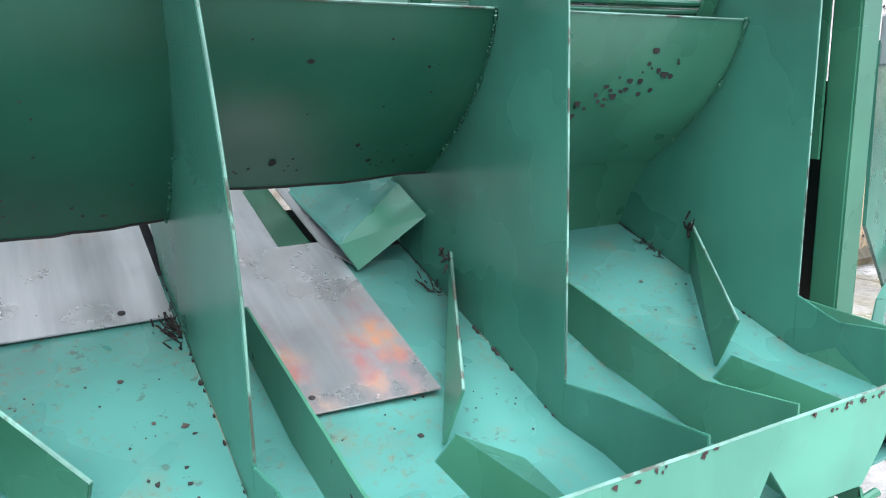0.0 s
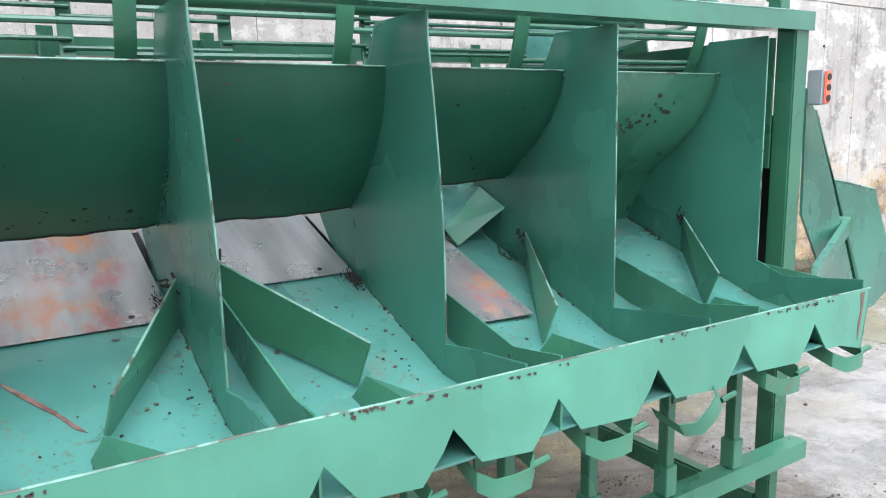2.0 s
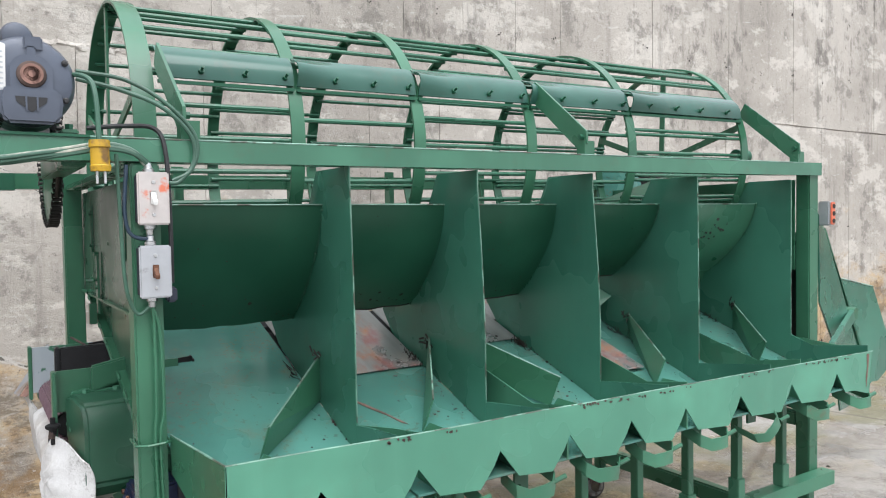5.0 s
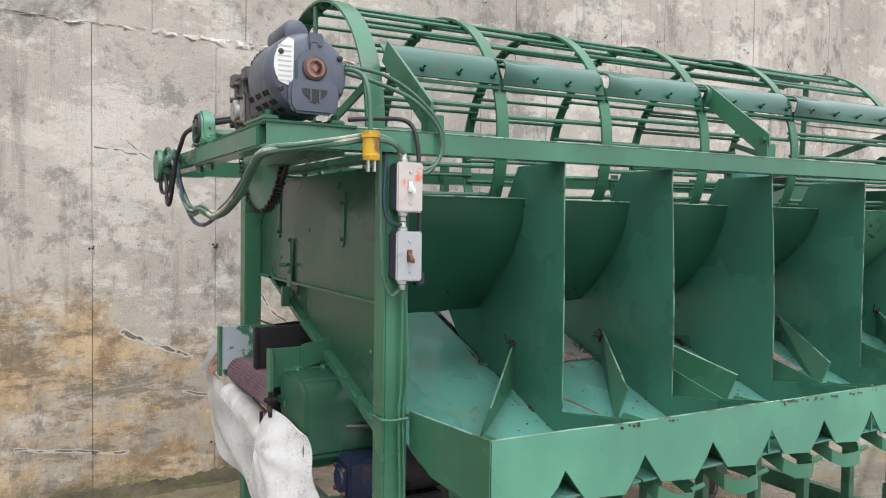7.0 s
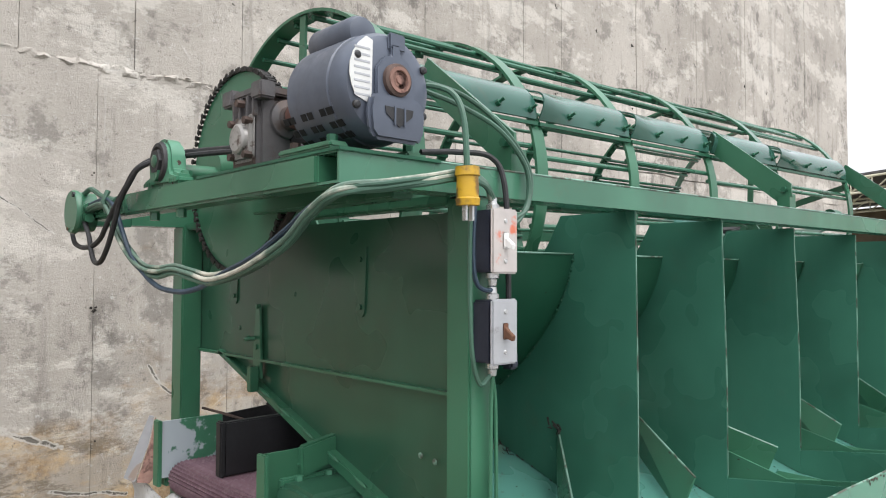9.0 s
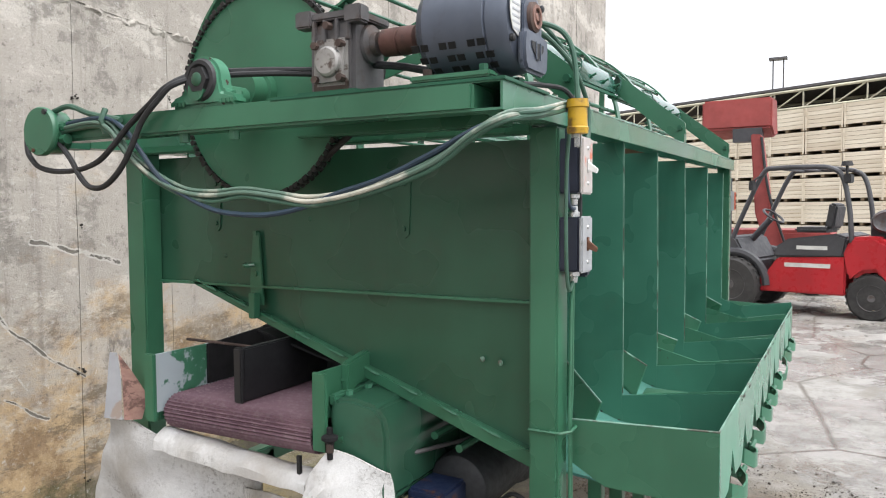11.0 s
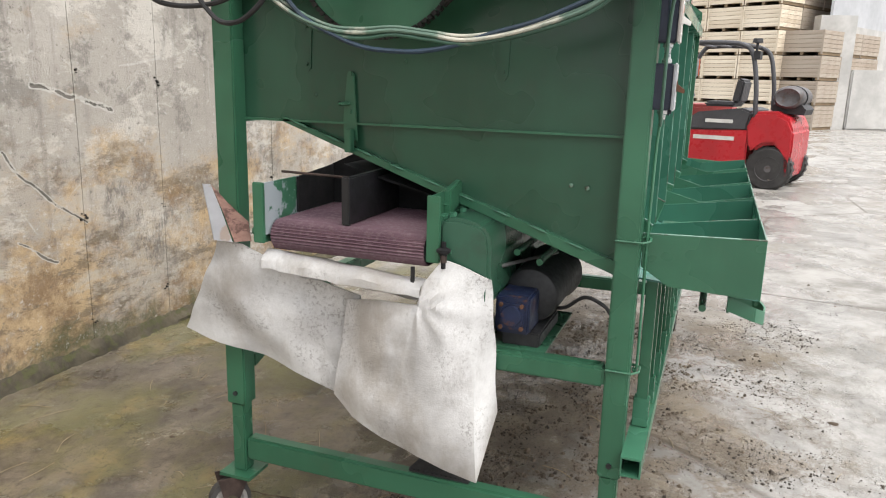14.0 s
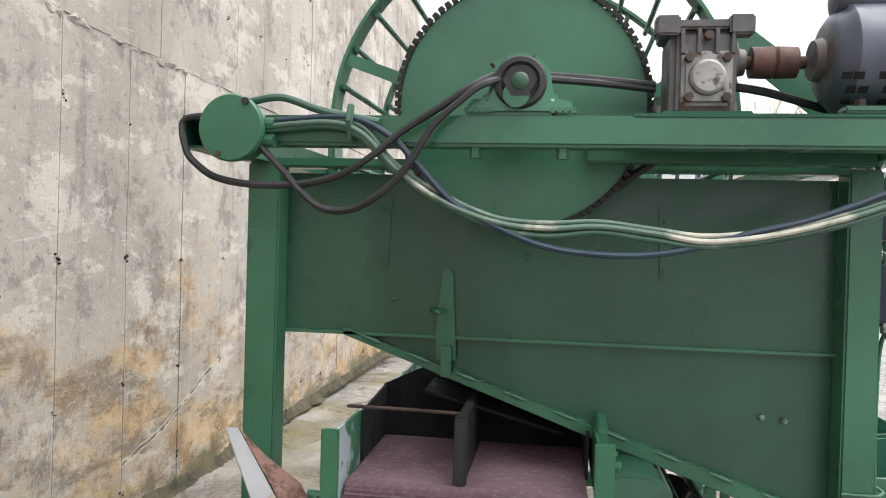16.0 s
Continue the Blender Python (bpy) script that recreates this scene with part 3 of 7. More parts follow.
def strip(bm, rows, thick):
    """A sheet with thickness from a grid of points (rows of equal length), pushed out by the vector or function thick."""
    f = thick if callable(thick) else (lambda p: Vector(thick))
    A = [[bm.verts.new(p) for p in r] for r in rows]
    B = [[bm.verts.new(Vector(p) + f(Vector(p))) for p in r] for r in rows]
    n, w = len(rows), len(rows[0])
    for i in range(n - 1):
        for j in range(w - 1):
            bm.faces.new((A[i][j], A[i][j + 1], A[i + 1][j + 1], A[i + 1][j]))
            bm.faces.new((B[i][j], B[i + 1][j], B[i + 1][j + 1], B[i][j + 1]))
    for i in range(n - 1):
        bm.faces.new((A[i][0], A[i + 1][0], B[i + 1][0], B[i][0]))
        bm.faces.new((A[i][-1], B[i][-1], B[i + 1][-1], A[i + 1][-1]))
    for j in range(w - 1):
        bm.faces.new((A[0][j], B[0][j], B[0][j + 1], A[0][j + 1]))
        bm.faces.new((A[-1][j], A[-1][j + 1], B[-1][j + 1], B[-1][j]))
    return bm


def part(name, bm, material, parent=None, label="", bevel=0.0, sharp=35):
    bmesh.ops.recalc_face_normals(bm, faces=bm.faces)
    if bevel:
        edges = [e for e in bm.edges if len(e.link_faces) == 2 and e.calc_face_angle(0) > 0.6]
        bmesh.ops.bevel(bm, geom=edges, offset=bevel, segments=2, affect="EDGES", clamp_overlap=True)
    me = bpy.data.meshes.new(name)
    bm.to_mesh(me)
    bm.free()
    me.materials.append(material)
    for p in me.polygons:
        p.use_smooth = True
    me.set_sharp_from_angle(angle=radians(sharp))
    ob = new(name, me)
    if parent:
        ob.parent = parent
    if label:
        tagged(ob, label)
    return ob


def share(ob, m):
    """A second piece on the same mesh, under the same parent."""
    o = new(ob.name.split(".")[0], ob.data)
    o.parent, o.matrix_basis = ob.parent, m
    return o


def thing(name, at, label, category, group="", kind=""):
    e = new(name)
    e.location = at
    e.empty_display_size = 0.1
    return tagged(e, label, category, group, kind)


B = bmesh.new

# ---- setting ----
# the yard is level round the machine and falls a little beyond it
YARD = -0.17
ground = part("ground", strip(B(), [[(x, y, YARD * min(1.0, max(0.0, (x - 2.6) / 8.4))) for x in (-400, -30, -8, -3, 0, 2.6, 4.5, 6.5, 8.5, 11, 30, 120, 900)] for y in (-500, -60, -20, -6, -2, 0, 2, 4, 9, 40, 500)], (0, 0, -0.3)), M_ground)
tagged(ground, "wet stained concrete yard with mud and cracks", "ground", kind="structure")

WALL_Y = 2.545
wall = part("wall_north", box(B(), (-9.0, WALL_Y + 0.012, -0.2), (9.2, WALL_Y + 0.35, 5.2)), M_wall)
tagged(wall, "tall cast concrete retaining wall with brown water stains", "wall", kind="structure")
rnd = random.Random(4)
JOINTS = ([-0.40 - 0.585 * k for k in range(14, -1, -1)] + [0.188, 0.815, 1.338, 1.830, 2.35] + [2.85 + 0.5 * k for k in range(13)],
          [-0.125 - 0.585 * k for k in range(14, -1, -1)] + [0.345, 0.87, 1.45, 2.09, 2.55, 3.0, 3.42] + [3.92 + 0.49 * k for k in range(11)])
for row, (z0, z1) in enumerate(((0.02, 2.325), (2.337, 5.2))):
    for x, x_next in zip(JOINTS[row], JOINTS[row][1:]):
        w = x_next - x
        dy = rnd.uniform(-0.004, 0.003)
        bm = B()
        n = 9
        gx = [x + 0.0014 + (w - 0.0028) * i / n for i in range(n + 1)]
        gz = [z0 + (z1 - z0) * k / 14 for k in range(15)]
        rows = [[(a, WALL_Y + dy + 0.006 * (noise.noise(Vector((a * 1.7, c * 1.7, 3 + row))) - 0.2), c + (0.014 * noise.noise(Vector((a * 2, row, 7)))) - 0.06 * max(0.0, min(1.0, (a - 0.5) / 1.0)) * (k / 14 if row == 0 else 1 - k / 14)) for a in gx] for k, c in enumerate(gz)]
        part("panel", strip(bm, rows, (0, 0.03, 0)), M_wall, wall)
# rough broken ridge where the two pours meet
def pour_line(x):
    return 2.331 - 0.06 * max(0.0, min(1.0, (x - 0.5) / 1.0))


seg = [-3.2 + 0.016 * i for i in range(420)]
rows = []
for k, (dy, dz) in enumerate(((0.012, -0.04), (-0.006, -0.022), (-0.018, -0.004), (-0.012, 0.014), (0.012, 0.026))):
    rows.append([(x, WALL_Y + 0.012 + (dy - 0.012) * 0.8 * (0.2 + 1.3 * abs(noise.noise(Vector((x * 16, k * 1.7, 2)))) + 0.8 * abs(noise.noise(Vector((x * 41, k * 3.7, 6))))) * max(0.0, min(1.0, (3.6 - x) / 1.2)), pour_line(x) + dz + 0.016 * noise.noise(Vector((x * 23, k * 2.3, 5))) + 0.014 * noise.noise(Vector((x * 2, 1, 7)))) for x in seg])
part("pour_ridge", strip(B(), rows, (0, 0.02, 0)), M_wall, wall, "rough broken ridge between two pours")
# form-tie holes along the joints, and a broken ledge at the foot
bm = B()
for x in JOINTS[0][10:30]:
    for z in (0.2, 0.66, 1.28, 1.9, 2.75, 3.35):
        hx, hz = x + rnd.uniform(-0.01, 0.01), z + rnd.uniform(-0.05, 0.05)
        for q in range(rnd.randint(2, 6)):
            px, pz, r = hx + rnd.gauss(0, 0.012), hz + rnd.gauss(0, 0.010), rnd.uniform(0.0015, 0.006)
            slab(bm, [(px + r * rnd.uniform(0.5, 1.5) * math.cos(a), WALL_Y - 0.0065, pz + r * rnd.uniform(0.5, 1.5) * math.sin(a)) for a in (0, 1.0, 2.1, 3.1, 4.2, 5.2)], (0, 0.02, 0))
tagged(part("tie_hole", bm, M_dirt, wall), "small dark form-tie holes", kind="stuff")
bm = B()
seg = [-4 + 0.02 * i for i in range(620)]


def crumb(x, a):
    return abs(noise.noise(Vector((x * 3.1, a, 1)))) + 0.6 * abs(noise.noise(Vector((x * 14, a, 2)))) + 0.4 * abs(noise.noise(Vector((x * 37, a, 3))))


# real silt, drawn thicker and darker to carry the foot's shadow line
strip(bm, [[(x, WALL_Y + 0.01, 0.055 + 0.05 * crumb(x, 0)) for x in seg], [(x, WALL_Y - 0.008 - 0.012 * crumb(x, 4), 0.035 + 0.04 * crumb(x, 1)) for x in seg], [(x, WALL_Y - 0.018 - 0.035 * crumb(x, 5), 0.008 + 0.022 * crumb(x, 2)) for x in seg], [(x, WALL_Y - 0.03 - 0.07 * crumb(x, 9), -0.005) for x in seg]], (0, 0, -0.01))
tagged(part("trim", bm, M_moss), "moss and silt with painted shadow along the foot of the wall", "silt", kind="structure")

# ---- the grading machine: frame ----
gm = thing("grading_machine", (0, 0, 0), "green steel drum potato grader with five sorting bins on casters", "grading machine")
DIV = [0.456, 0.836, 1.257, 1.705, 2.252]          # dividers between the bins
HOOP = [0.047, 0.416, 0.776, 1.178, 1.615, 2.22]   # hoops of the drum
NOTCH = [0.243, 0.46, 0.672, 0.879, 1.087, 1.294, 1.532, 1.782, 2.03]
AX_Y, AX_Z, DR = 0.608, 1.622, 0.392               # drum axis and radius


def bar(name, lo, hi, axis=None, mat=M_green, parent=gm, label="", bevel=0.004):
    bm = hollow(B(), lo, hi, axis) if axis is not None else box(B(), lo, hi)
    return part(name, bm, mat, parent, label, 0 if axis is not None else bevel)


# posts: telescopic, the thin leg below holds the caster
bar("post", (-0.031, -0.012, 0.37), (0.026, 0.045, 1.541), None)
bar("post", (-0.040, 1.078, 0.37), (0.016, 1.142, 1.541), None)
bar("post", (2.345, -0.005, 0.37), (2.405, 0.05, 1.57), None)
bar("post", (2.345, 1.09, 0.37), (2.405, 1.155, 1.57), None)
for x, y in ((-0.027, -0.007), (-0.036, 1.086), (2.35, 0.0), (2.35, 1.098)):
    leg = bar("leg", (x + 0.002, y + 0.002, 0.15), (x + 0.046, y + 0.046, 0.37))
    part("pin", cyl(B(), (x - 0.01, y + 0.024, 0.405), (x + 0.06, y + 0.024, 0.405), 0.007, 10), M_black, leg)
    # caster
    cx, cy = x - 0.012, y + 0.02
    turn = {(-0.036, 1.086): -42, (-0.027, -0.007): 25, (2.35, 0.0): 20}.get((x, y), -15)
    cs = part("caster", box(B(), (x - 0.03, y - 0.03, 0.140), (x + 0.07, y + 0.075, 0.150)), M_green, gm, "swivel caster with worn rubber wheel")
    for fy in (-0.03, 0.027):
        part("fork", slab(B(), [(cx - 0.05, cy + fy, 0.14), (cx + 0.045, cy + fy, 0.14), (cx + 0.005, cy + fy, 0.05), (cx - 0.03, cy + fy, 0.05)], (0, 0.004, 0)), M_oldbolt, cs)
    part("wheel", lathe(B(), (cx - 0.012, cy - 0.02, 0.062), (0, 1, 0), [(0, 0.03), (0, 0.052), (0.006, 0.0615), (0.034, 0.0615), (0.04, 0.052), (0.04, 0.03)], 28), M_tyre, cs)
    part("hub", cyl(B(), (cx - 0.012, cy - 0.034, 0.062), (cx - 0.012, cy + 0.034, 0.062), 0.02, 14), M_moss, cs)
    for fy, way in ((-0.0215, -1), (0.0215, 1)):
        part("rim", lathe(B(), (cx - 0.012, cy + fy, 0.062), (0, way, 0), [(0, 0.0), (0.0015, 0.020), (0.0, 0.026), (0.0, 0.036), (0.002, 0.038), (0.002, 0.047), (0.0, 0.049)], 24), M_cap, cs, "scuffed pale wheel disc")
    spin = Matrix.Translation((x + 0.024, y + 0.024, 0)) @ Matrix.Rotation(radians(turn), 4, "Z") @ Matrix.Translation((-x - 0.024, -y - 0.024, 0))
    for o_ in cs.children:
        o_.data.transform(spin)
# rails
def rise(ob):
    """The upper frame climbs a little towards the infeed end."""
    for v in ob.data.vertices:
        v.co.z += 0.0085 * (v.co.x - 1.06)
    return ob


rail = bar("top_rail", (-0.287, -0.015, 1.553), (2.41, 0.041, 1.600), 0, M_rail, gm, "square tube rail with chipped top edge")
# pale lip: chipped edge and the rail's bright top highlight in one colour
edge_ = part("rail_edge", tube(B(), [(-0.28 + 0.1 * k, -0.0142, 1.5988 + 0.0008 * noise.noise(Vector((k, 3, 1)))) for k in range(27)], 0.0022, 6, False), M_edge, gm, "bare chipped edge along the top rail with painted highlight")
bar("end_beam", (-0.293, 0.033, 1.541), (-0.245, 1.03, 1.588), None, M_green, gm, "steel beam carrying bearing, gearbox and motor", 0.005)
rear_rail = bar("rear_rail", (-0.17, 1.095, 1.549), (2.41, 1.15, 1.598), 0)
for o_ in (rail, edge_, rear_rail):
    rise(o_)
bar("rail_end", (-0.285, 1.098, 1.535), (-0.17, 1.150, 1.588), 0, M_dark)
bar("inner_beam", (-0.030, 0.041, 1.531), (0.012, 1.094, 1.550), None)
bar("lower_bar", (-0.030, 0.040, 0.188), (0.015, 1.088, 0.261), None, M_green, gm, "", 0.008)
bar("cross_bar", (-0.030, 0.046, 0.607), (0.020, 1.078, 0.658), None, M_green, gm, "", 0.006)
bar("cross_bar", (2.35, 0.05, 0.607), (2.40, 1.09, 0.658), None, M_green, gm, "", 0.006)
bar("lower_bar", (2.35, 0.046, 0.185), (2.40, 1.10, 0.258), None, M_green, gm, "", 0.008)
bar("front_ledger", (-0.06, -0.062, 0.400), (2.42, -0.012, 0.450), 0, M_worn, gm, "square tube ledger with bare worn top")
bar("rear_ledger", (0.055, 1.10, 0.60), (2.35, 1.145, 0.65), None)
part("knee_brace", slab(B(), [(0.05, 1.10, 0.50), (0.45, 1.10, 0.64), (0.45, 1.10, 0.60), (0.05, 1.10, 0.46)], (0, 0.03, 0)), M_green, gm)
# uprights under the trough, each with a small foot clip
for i, x in enumerate((0.14, 0.30, 0.51, 0.72, 0.93, 1.15, 1.377, 1.609, 1.862, 2.117)):
    u = bar("upright", (x - 0.014, -0.05, 0.45), (x + 0.014, -0.022, 0.865), None, M_green, gm, "", 0.002)
    part("clip", box(B(), (x - 0.019, -0.056, 0.452), (x + 0.019, -0.016, 0.53)), M_worn, u, "", 0.002)

# ---- end plate with its seam, slanted bottom flange and small fittings ----
EX = 0.018
# plate and chute wear the green with end-side shade painted in
part("end_plate", slab(B(), [(EX, 0.046, 1.212), (EX, 1.094, 1.212), (EX, 1.094, 1.524), (EX, 0.046, 1.524)], (0.006, 0, 0)), M_end, gm, "green sheet end plate with shade in its paint")
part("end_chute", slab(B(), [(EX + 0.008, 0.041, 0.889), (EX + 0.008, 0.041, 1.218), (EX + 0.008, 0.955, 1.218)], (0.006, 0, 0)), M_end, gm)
part("seam_flange", box(B(), (EX - 0.012, 0.041, 1.207), (EX + 0.006, 1.094, 1.213)), M_green, gm)
part("bottom_flange", slab(B(), [(EX - 0.012, 0.041, 0.880), (EX - 0.012, 0.958, 1.207), (EX - 0.012, 0.958, 1.221), (EX - 0.012, 0.041, 0.913)], (0.022, 0, 0)), M_green, gm, "", 0.002)
for i in range(9):                                  # weld beads along the flange
    y = 0.12 + 0.095 * i
    z = 0.914 + (y - 0.05) * 0.336
    part("weld", lathe(B(), (EX - 0.013, y, z), (0, 1, 0.34), [(0, 0.002), (0.012, 0.005), (0.03, 0.0035), (0.045, 0.002)], 8), M_green, gm)
bm = slab(B(), [(EX - 0.007, 0.715, 1.14), (EX - 0.007, 0.755, 1.14), (EX - 0.007, 0.757, 1.195), (EX - 0.007, 0.745, 1.31), (EX - 0.007, 0.735, 1.318), (EX - 0.007, 0.725, 1.31)], (0.006, 0, 0))
strap = part("strap", bm, M_green, gm, "bolted hanger strap", 0.0015)
part("bolt", cyl(B(), (EX - 0.012, 0.735, 1.311), (EX, 0.735, 1.311), 0.006, 6), M_green, strap)
part("hook", box(B(), (EX - 0.03, 0.722, 1.11), (EX - 0.01, 0.742, 1.17)), M_green, strap, "", 0.002)
part("bolt", cyl(B(), (EX - 0.012, 0.737, 1.215), (EX, 0.737, 1.215), 0.007, 6), M_green, strap)
part("bolt", tube(B(), [(EX - 0.012, 0.737, 1.235), (EX - 0.03, 0.75, 1.234), (EX - 0.012, 0.765, 1.236)], 0.005), M_green, strap)
for o_ in [strap, *strap.children]:
    o_.data.transform(Matrix.Translation((-0.004, 0.016, 0.026)))
for y, dz in ((0.345, 0.02), (0.884, 0.03)):
    tab = part("slot_tab", slab(B(), [(EX - 0.004, y - 0.012, 1.318 + dz), (EX - 0.004, y - 0.004, 1.310 + dz), (EX - 0.004, y + 0.008, 1.312 + dz), (EX - 0.004, y + 0.014, 1.45 + dz), (EX - 0.004, y - 0.018, 1.45 + dz)], (0.004, 0, 0)), M_end, gm)
    for z in (1.330 + dz, 1.425 + dz):
        part("bolt", cyl(B(), (EX - 0.009, y, z), (EX - 0.002, y, z), 0.006, 6), M_end, tab)
for y, z in ((0.164, 1.088), (0.125, 1.084), (0.60, 1.37), (0.86, 1.28)):
    part("rivet", lathe(B(), (EX - 0.003, y, z), (1, 0, 0), [(0, 0.002), (0.001, 0.005), (0.003, 0.006)], 10), M_edge if z < 1.1 else M_end, gm)

# ---- bins: dividers, curved back panels, sloping floor, vanes and fins ----


def floor_z(y):
    return 0.893 + 0.365 * (y - 0.06) if y > 0 else 0.871 + 0.08 * y


for i, x in enumerate(DIV):
    front = -0.005 if i < 4 else 0.012
    lean = (0.006, 0.018, 0.026, 0.004, 0.0)[i]

    def bow(z):
        return x - lean * max(0.0, min(1.0, (z - 1.12) / 0.38)) ** 1.4
    bm = B()
    zs = [1.548, 1.50, 1.44, 1.36, 1.28, 1.20, 1.13, 1.06, 1.0]
    rows = []
    for z in zs:
        yr = 0.19 + 0.025 * (1.545 - z) / 0.045 if z > 1.5 else (0.215 + (1.5 - z) * 0.68 if z > 1.36 else 0.31 + (1.36 - z) * 1.31)
        yr = min(yr, 0.56 if z > 1.07 else 0.50, (z - 0.871) / 0.365 + 0.0)
        rows.append([(bow(z), front + (yr - front) * k / 6, z) for k in range(7)])
    low_f = 0.934 if i < 4 else 0.975
    yr = (low_f - 0.871) / 0.365
    rows.append([(bow(low_f), front + (yr - front) * k / 6, low_f) for k in range(7)])
    rows.append([(x, front - 0.002 + 0.014 * k / 6, 0.868) for k in range(7)])
    strip(bm, rows, (0.005, 0, 0))
    strip(bm, [[(x, front, low_f), (x, front, 0.868)], [(x, front - 0.08, 0.945), (x, front - 0.08, 0.862)], [(x - 0.03, -0.282, 0.976), (x - 0.03, -0.282, 0.847)]], (0.005, 0, 0))
    part("divider", bm, M_divider, gm, "green steel sheet divider between bins", 0.001)
    part("worn_lip", tube(B(), [(bow(z) + 0.0025, front - 0.0005, z) for z in (1.545, 1.5, 1.45, 1.4, 1.34, 1.28, 1.2, 1.12, 1.0, 0.94)], 0.0016, 6, False), M_edge, gm)
    bm = B()                                        # packed dirt and weld spatter at the foot of the plate
    rr = random.Random(i)
    for k in range(40):
        y = rr.uniform(0.0, 0.5)
        side = rr.choice((-1, 1))
        s = rr.uniform(0.0008, 0.0034) * (1.5 if 0.1 < y < 0.25 else 0.8)
        px = x + (-0.002 if side < 0 else 0.007) + side * s * 0.3
        lathe(bm, (px, y, floor_z(y) + 0.002), (0, 1, 0.36), [(-s, s * 0.2), (-s * 0.4, s * rr.uniform(0.5, 0.9)), (s * 0.5, s * rr.uniform(0.4, 0.8)), (s * 1.4, s * 0.2)], 7)
    for k in range(80 if i in (1, 2) else 20):         # a denser tuft where the slide plate ends
        q = Vector((x - 0.004 - abs(rr.gauss(0, 0.012)), 0.35 + rr.gauss(0, 0.022), 0))
        q.z = floor_z(q.y) + 0.003
        tube(bm, [q, q + Vector((rr.uniform(-0.014, 0.004), rr.uniform(-0.014, 0.014), rr.uniform(0.0, 0.016)))], rr.uniform(0.0005, 0.0016), 5, False)
    tagged(part("packed_dirt", bm, M_dirt, gm), "packed dirt along the foot of the divider", kind="stuff")

edges = [0.055, *DIV]
for i in range(5):
    x0, x1 = edges[i] + 0.006, edges[i + 1] - 0.001
    # back panel: follows the drum, its lower edge a little bowed and torn
    arc = []
    bot = (1.152, 1.165, 1.165, 1.208, 1.195)[i]
    for k in range(11):
        t = k / 10
        z = 1.462 + (bot - 1.462) * t
        y = 0.155 + 0.045 * t + 0.175 * t * t
        arc.append((y, z))
    nx = 16
    rows = [[(x0 + (x1 - x0) * j / nx, y, z + (0.005 * noise.noise(Vector((j * 0.45, i * 3.1, 2))) - 0.006 * math.sin(math.pi * j / nx) if k == 10 and i < 4 else 0)) for j in range(nx + 1)] for k, (y, z) in enumerate(arc)]
    # panels of the first four bins carry their shade in a darker green
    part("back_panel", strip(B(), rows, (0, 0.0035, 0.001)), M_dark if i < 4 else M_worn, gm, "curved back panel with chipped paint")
    if 0 < i < 4:
        part("rusty_edge", tube(B(), [(x, y - 0.001, z) for x, y, z in rows[-1]], 0.0022, 6, False), M_chip, gm, "rusted lower edge of the panel")
    part("panel_edge", tube(B(), [(x, y, z) for x, y, z in rows[0]], 0.0022, 6, False), M_edge, gm)
    if i == 4:
        part("back_skirt", strip(B(), [[(x0, 0.372, 1.205), (x1, 0.372, 1.205)], [(x0, 0.43, 1.12), (x1, 0.43, 1.12)], [(x0, 0.47, 1.035), (x1, 0.47, 1.035)]], (0, 0.004, 0)), M_green, gm)
    # floor of the bin
    top = (0.78, 0.50, 0.50, 0.50, 0.62)[i]
    ys = [-0.279, -0.12, 0.0, 0.12, 0.3, top]
    part("bin_floor", strip(B(), [[(x0 + (x1 - x0) * j / 3, y, floor_z(y)) for j in range(4)] for y in ys], (0, 0, -0.005)), M_floor, gm, "sloping pale green bin floor with flaked paint")
    # stainless slide plate screwed onto the floor
    if i in (1, 2, 3):
        w0, w1 = (x0 + 0.002, x1 - 0.006) if i < 3 else (x0 + 0.07, x1 - 0.14)
        ya, yb = {1: (0.30, 0.66), 2: (0.375, 0.66), 3: (0.12, 0.523)}[i]
        bm = B()
        slab(bm, [(w0, ya, floor_z(ya) + 0.006), (w1, ya - (0.02 if i == 3 else 0.0), floor_z(ya) + 0.006), (w1, yb, floor_z(yb) + 0.008), (w0, yb, floor_z(yb) + 0.008)], (0, 0, 0.003))
        sp = part("slide_plate", bm, M_steel, gm, "rust-stained stainless slide plate", 0.0006)
        for sx in (w0 + 0.05, w1 - 0.07):
            part("screw", lathe(B(), (sx, ya + 0.025, floor_z(ya + 0.025) + 0.008), (0, -0.36, 1), [(0, 0.006), (0.002, 0.006), (0.004, 0.003)], 10), M_chip, sp)
    # vane: from the right-hand divider to the middle of the bin
    tipx = (0.237, 0.664, 1.068, 1.528, 2.058)[i]
    rx = x1 - 0.004
    ry = (0.20, 0.27, 0.29, 0.30, 0.255)[i]
    if i == 2:                                       # this one hangs from the other divider
        rx, ry, tipx = x0 + 0.062, 0.268, 1.092
    a, b_ = Vector((rx, ry, 1.072 if i != 2 else 1.10)), Vector((tipx, -0.015, 0.968))
    c, d = Vector((tipx - 0.015, 0.012, 0.884)), Vector((rx, ry, floor_z(ry) + 0.012))
    nrm = (b_ - a).cross(d - a).normalized() * 0.005
    vane = part("vane", slab(B(), [a, b_, c, d], nrm), M_worn if i in (1, 3) else M_green, gm, "welded steel deflector vane", 0.0008)
    part("lip", tube(B(), [a + nrm / 2, b_ + nrm / 2], 0.0026, 6, False), M_edge, vane)
    bm = B()
    rr = random.Random(30 + i)
    for k in range(9):
        s = rr.uniform(0.003, 0.008)
        q = a + Vector((rr.uniform(-0.012, 0.0) * (-1 if i == 2 else 1), rr.uniform(-0.015, 0.015), rr.uniform(-0.02, 0.01)))
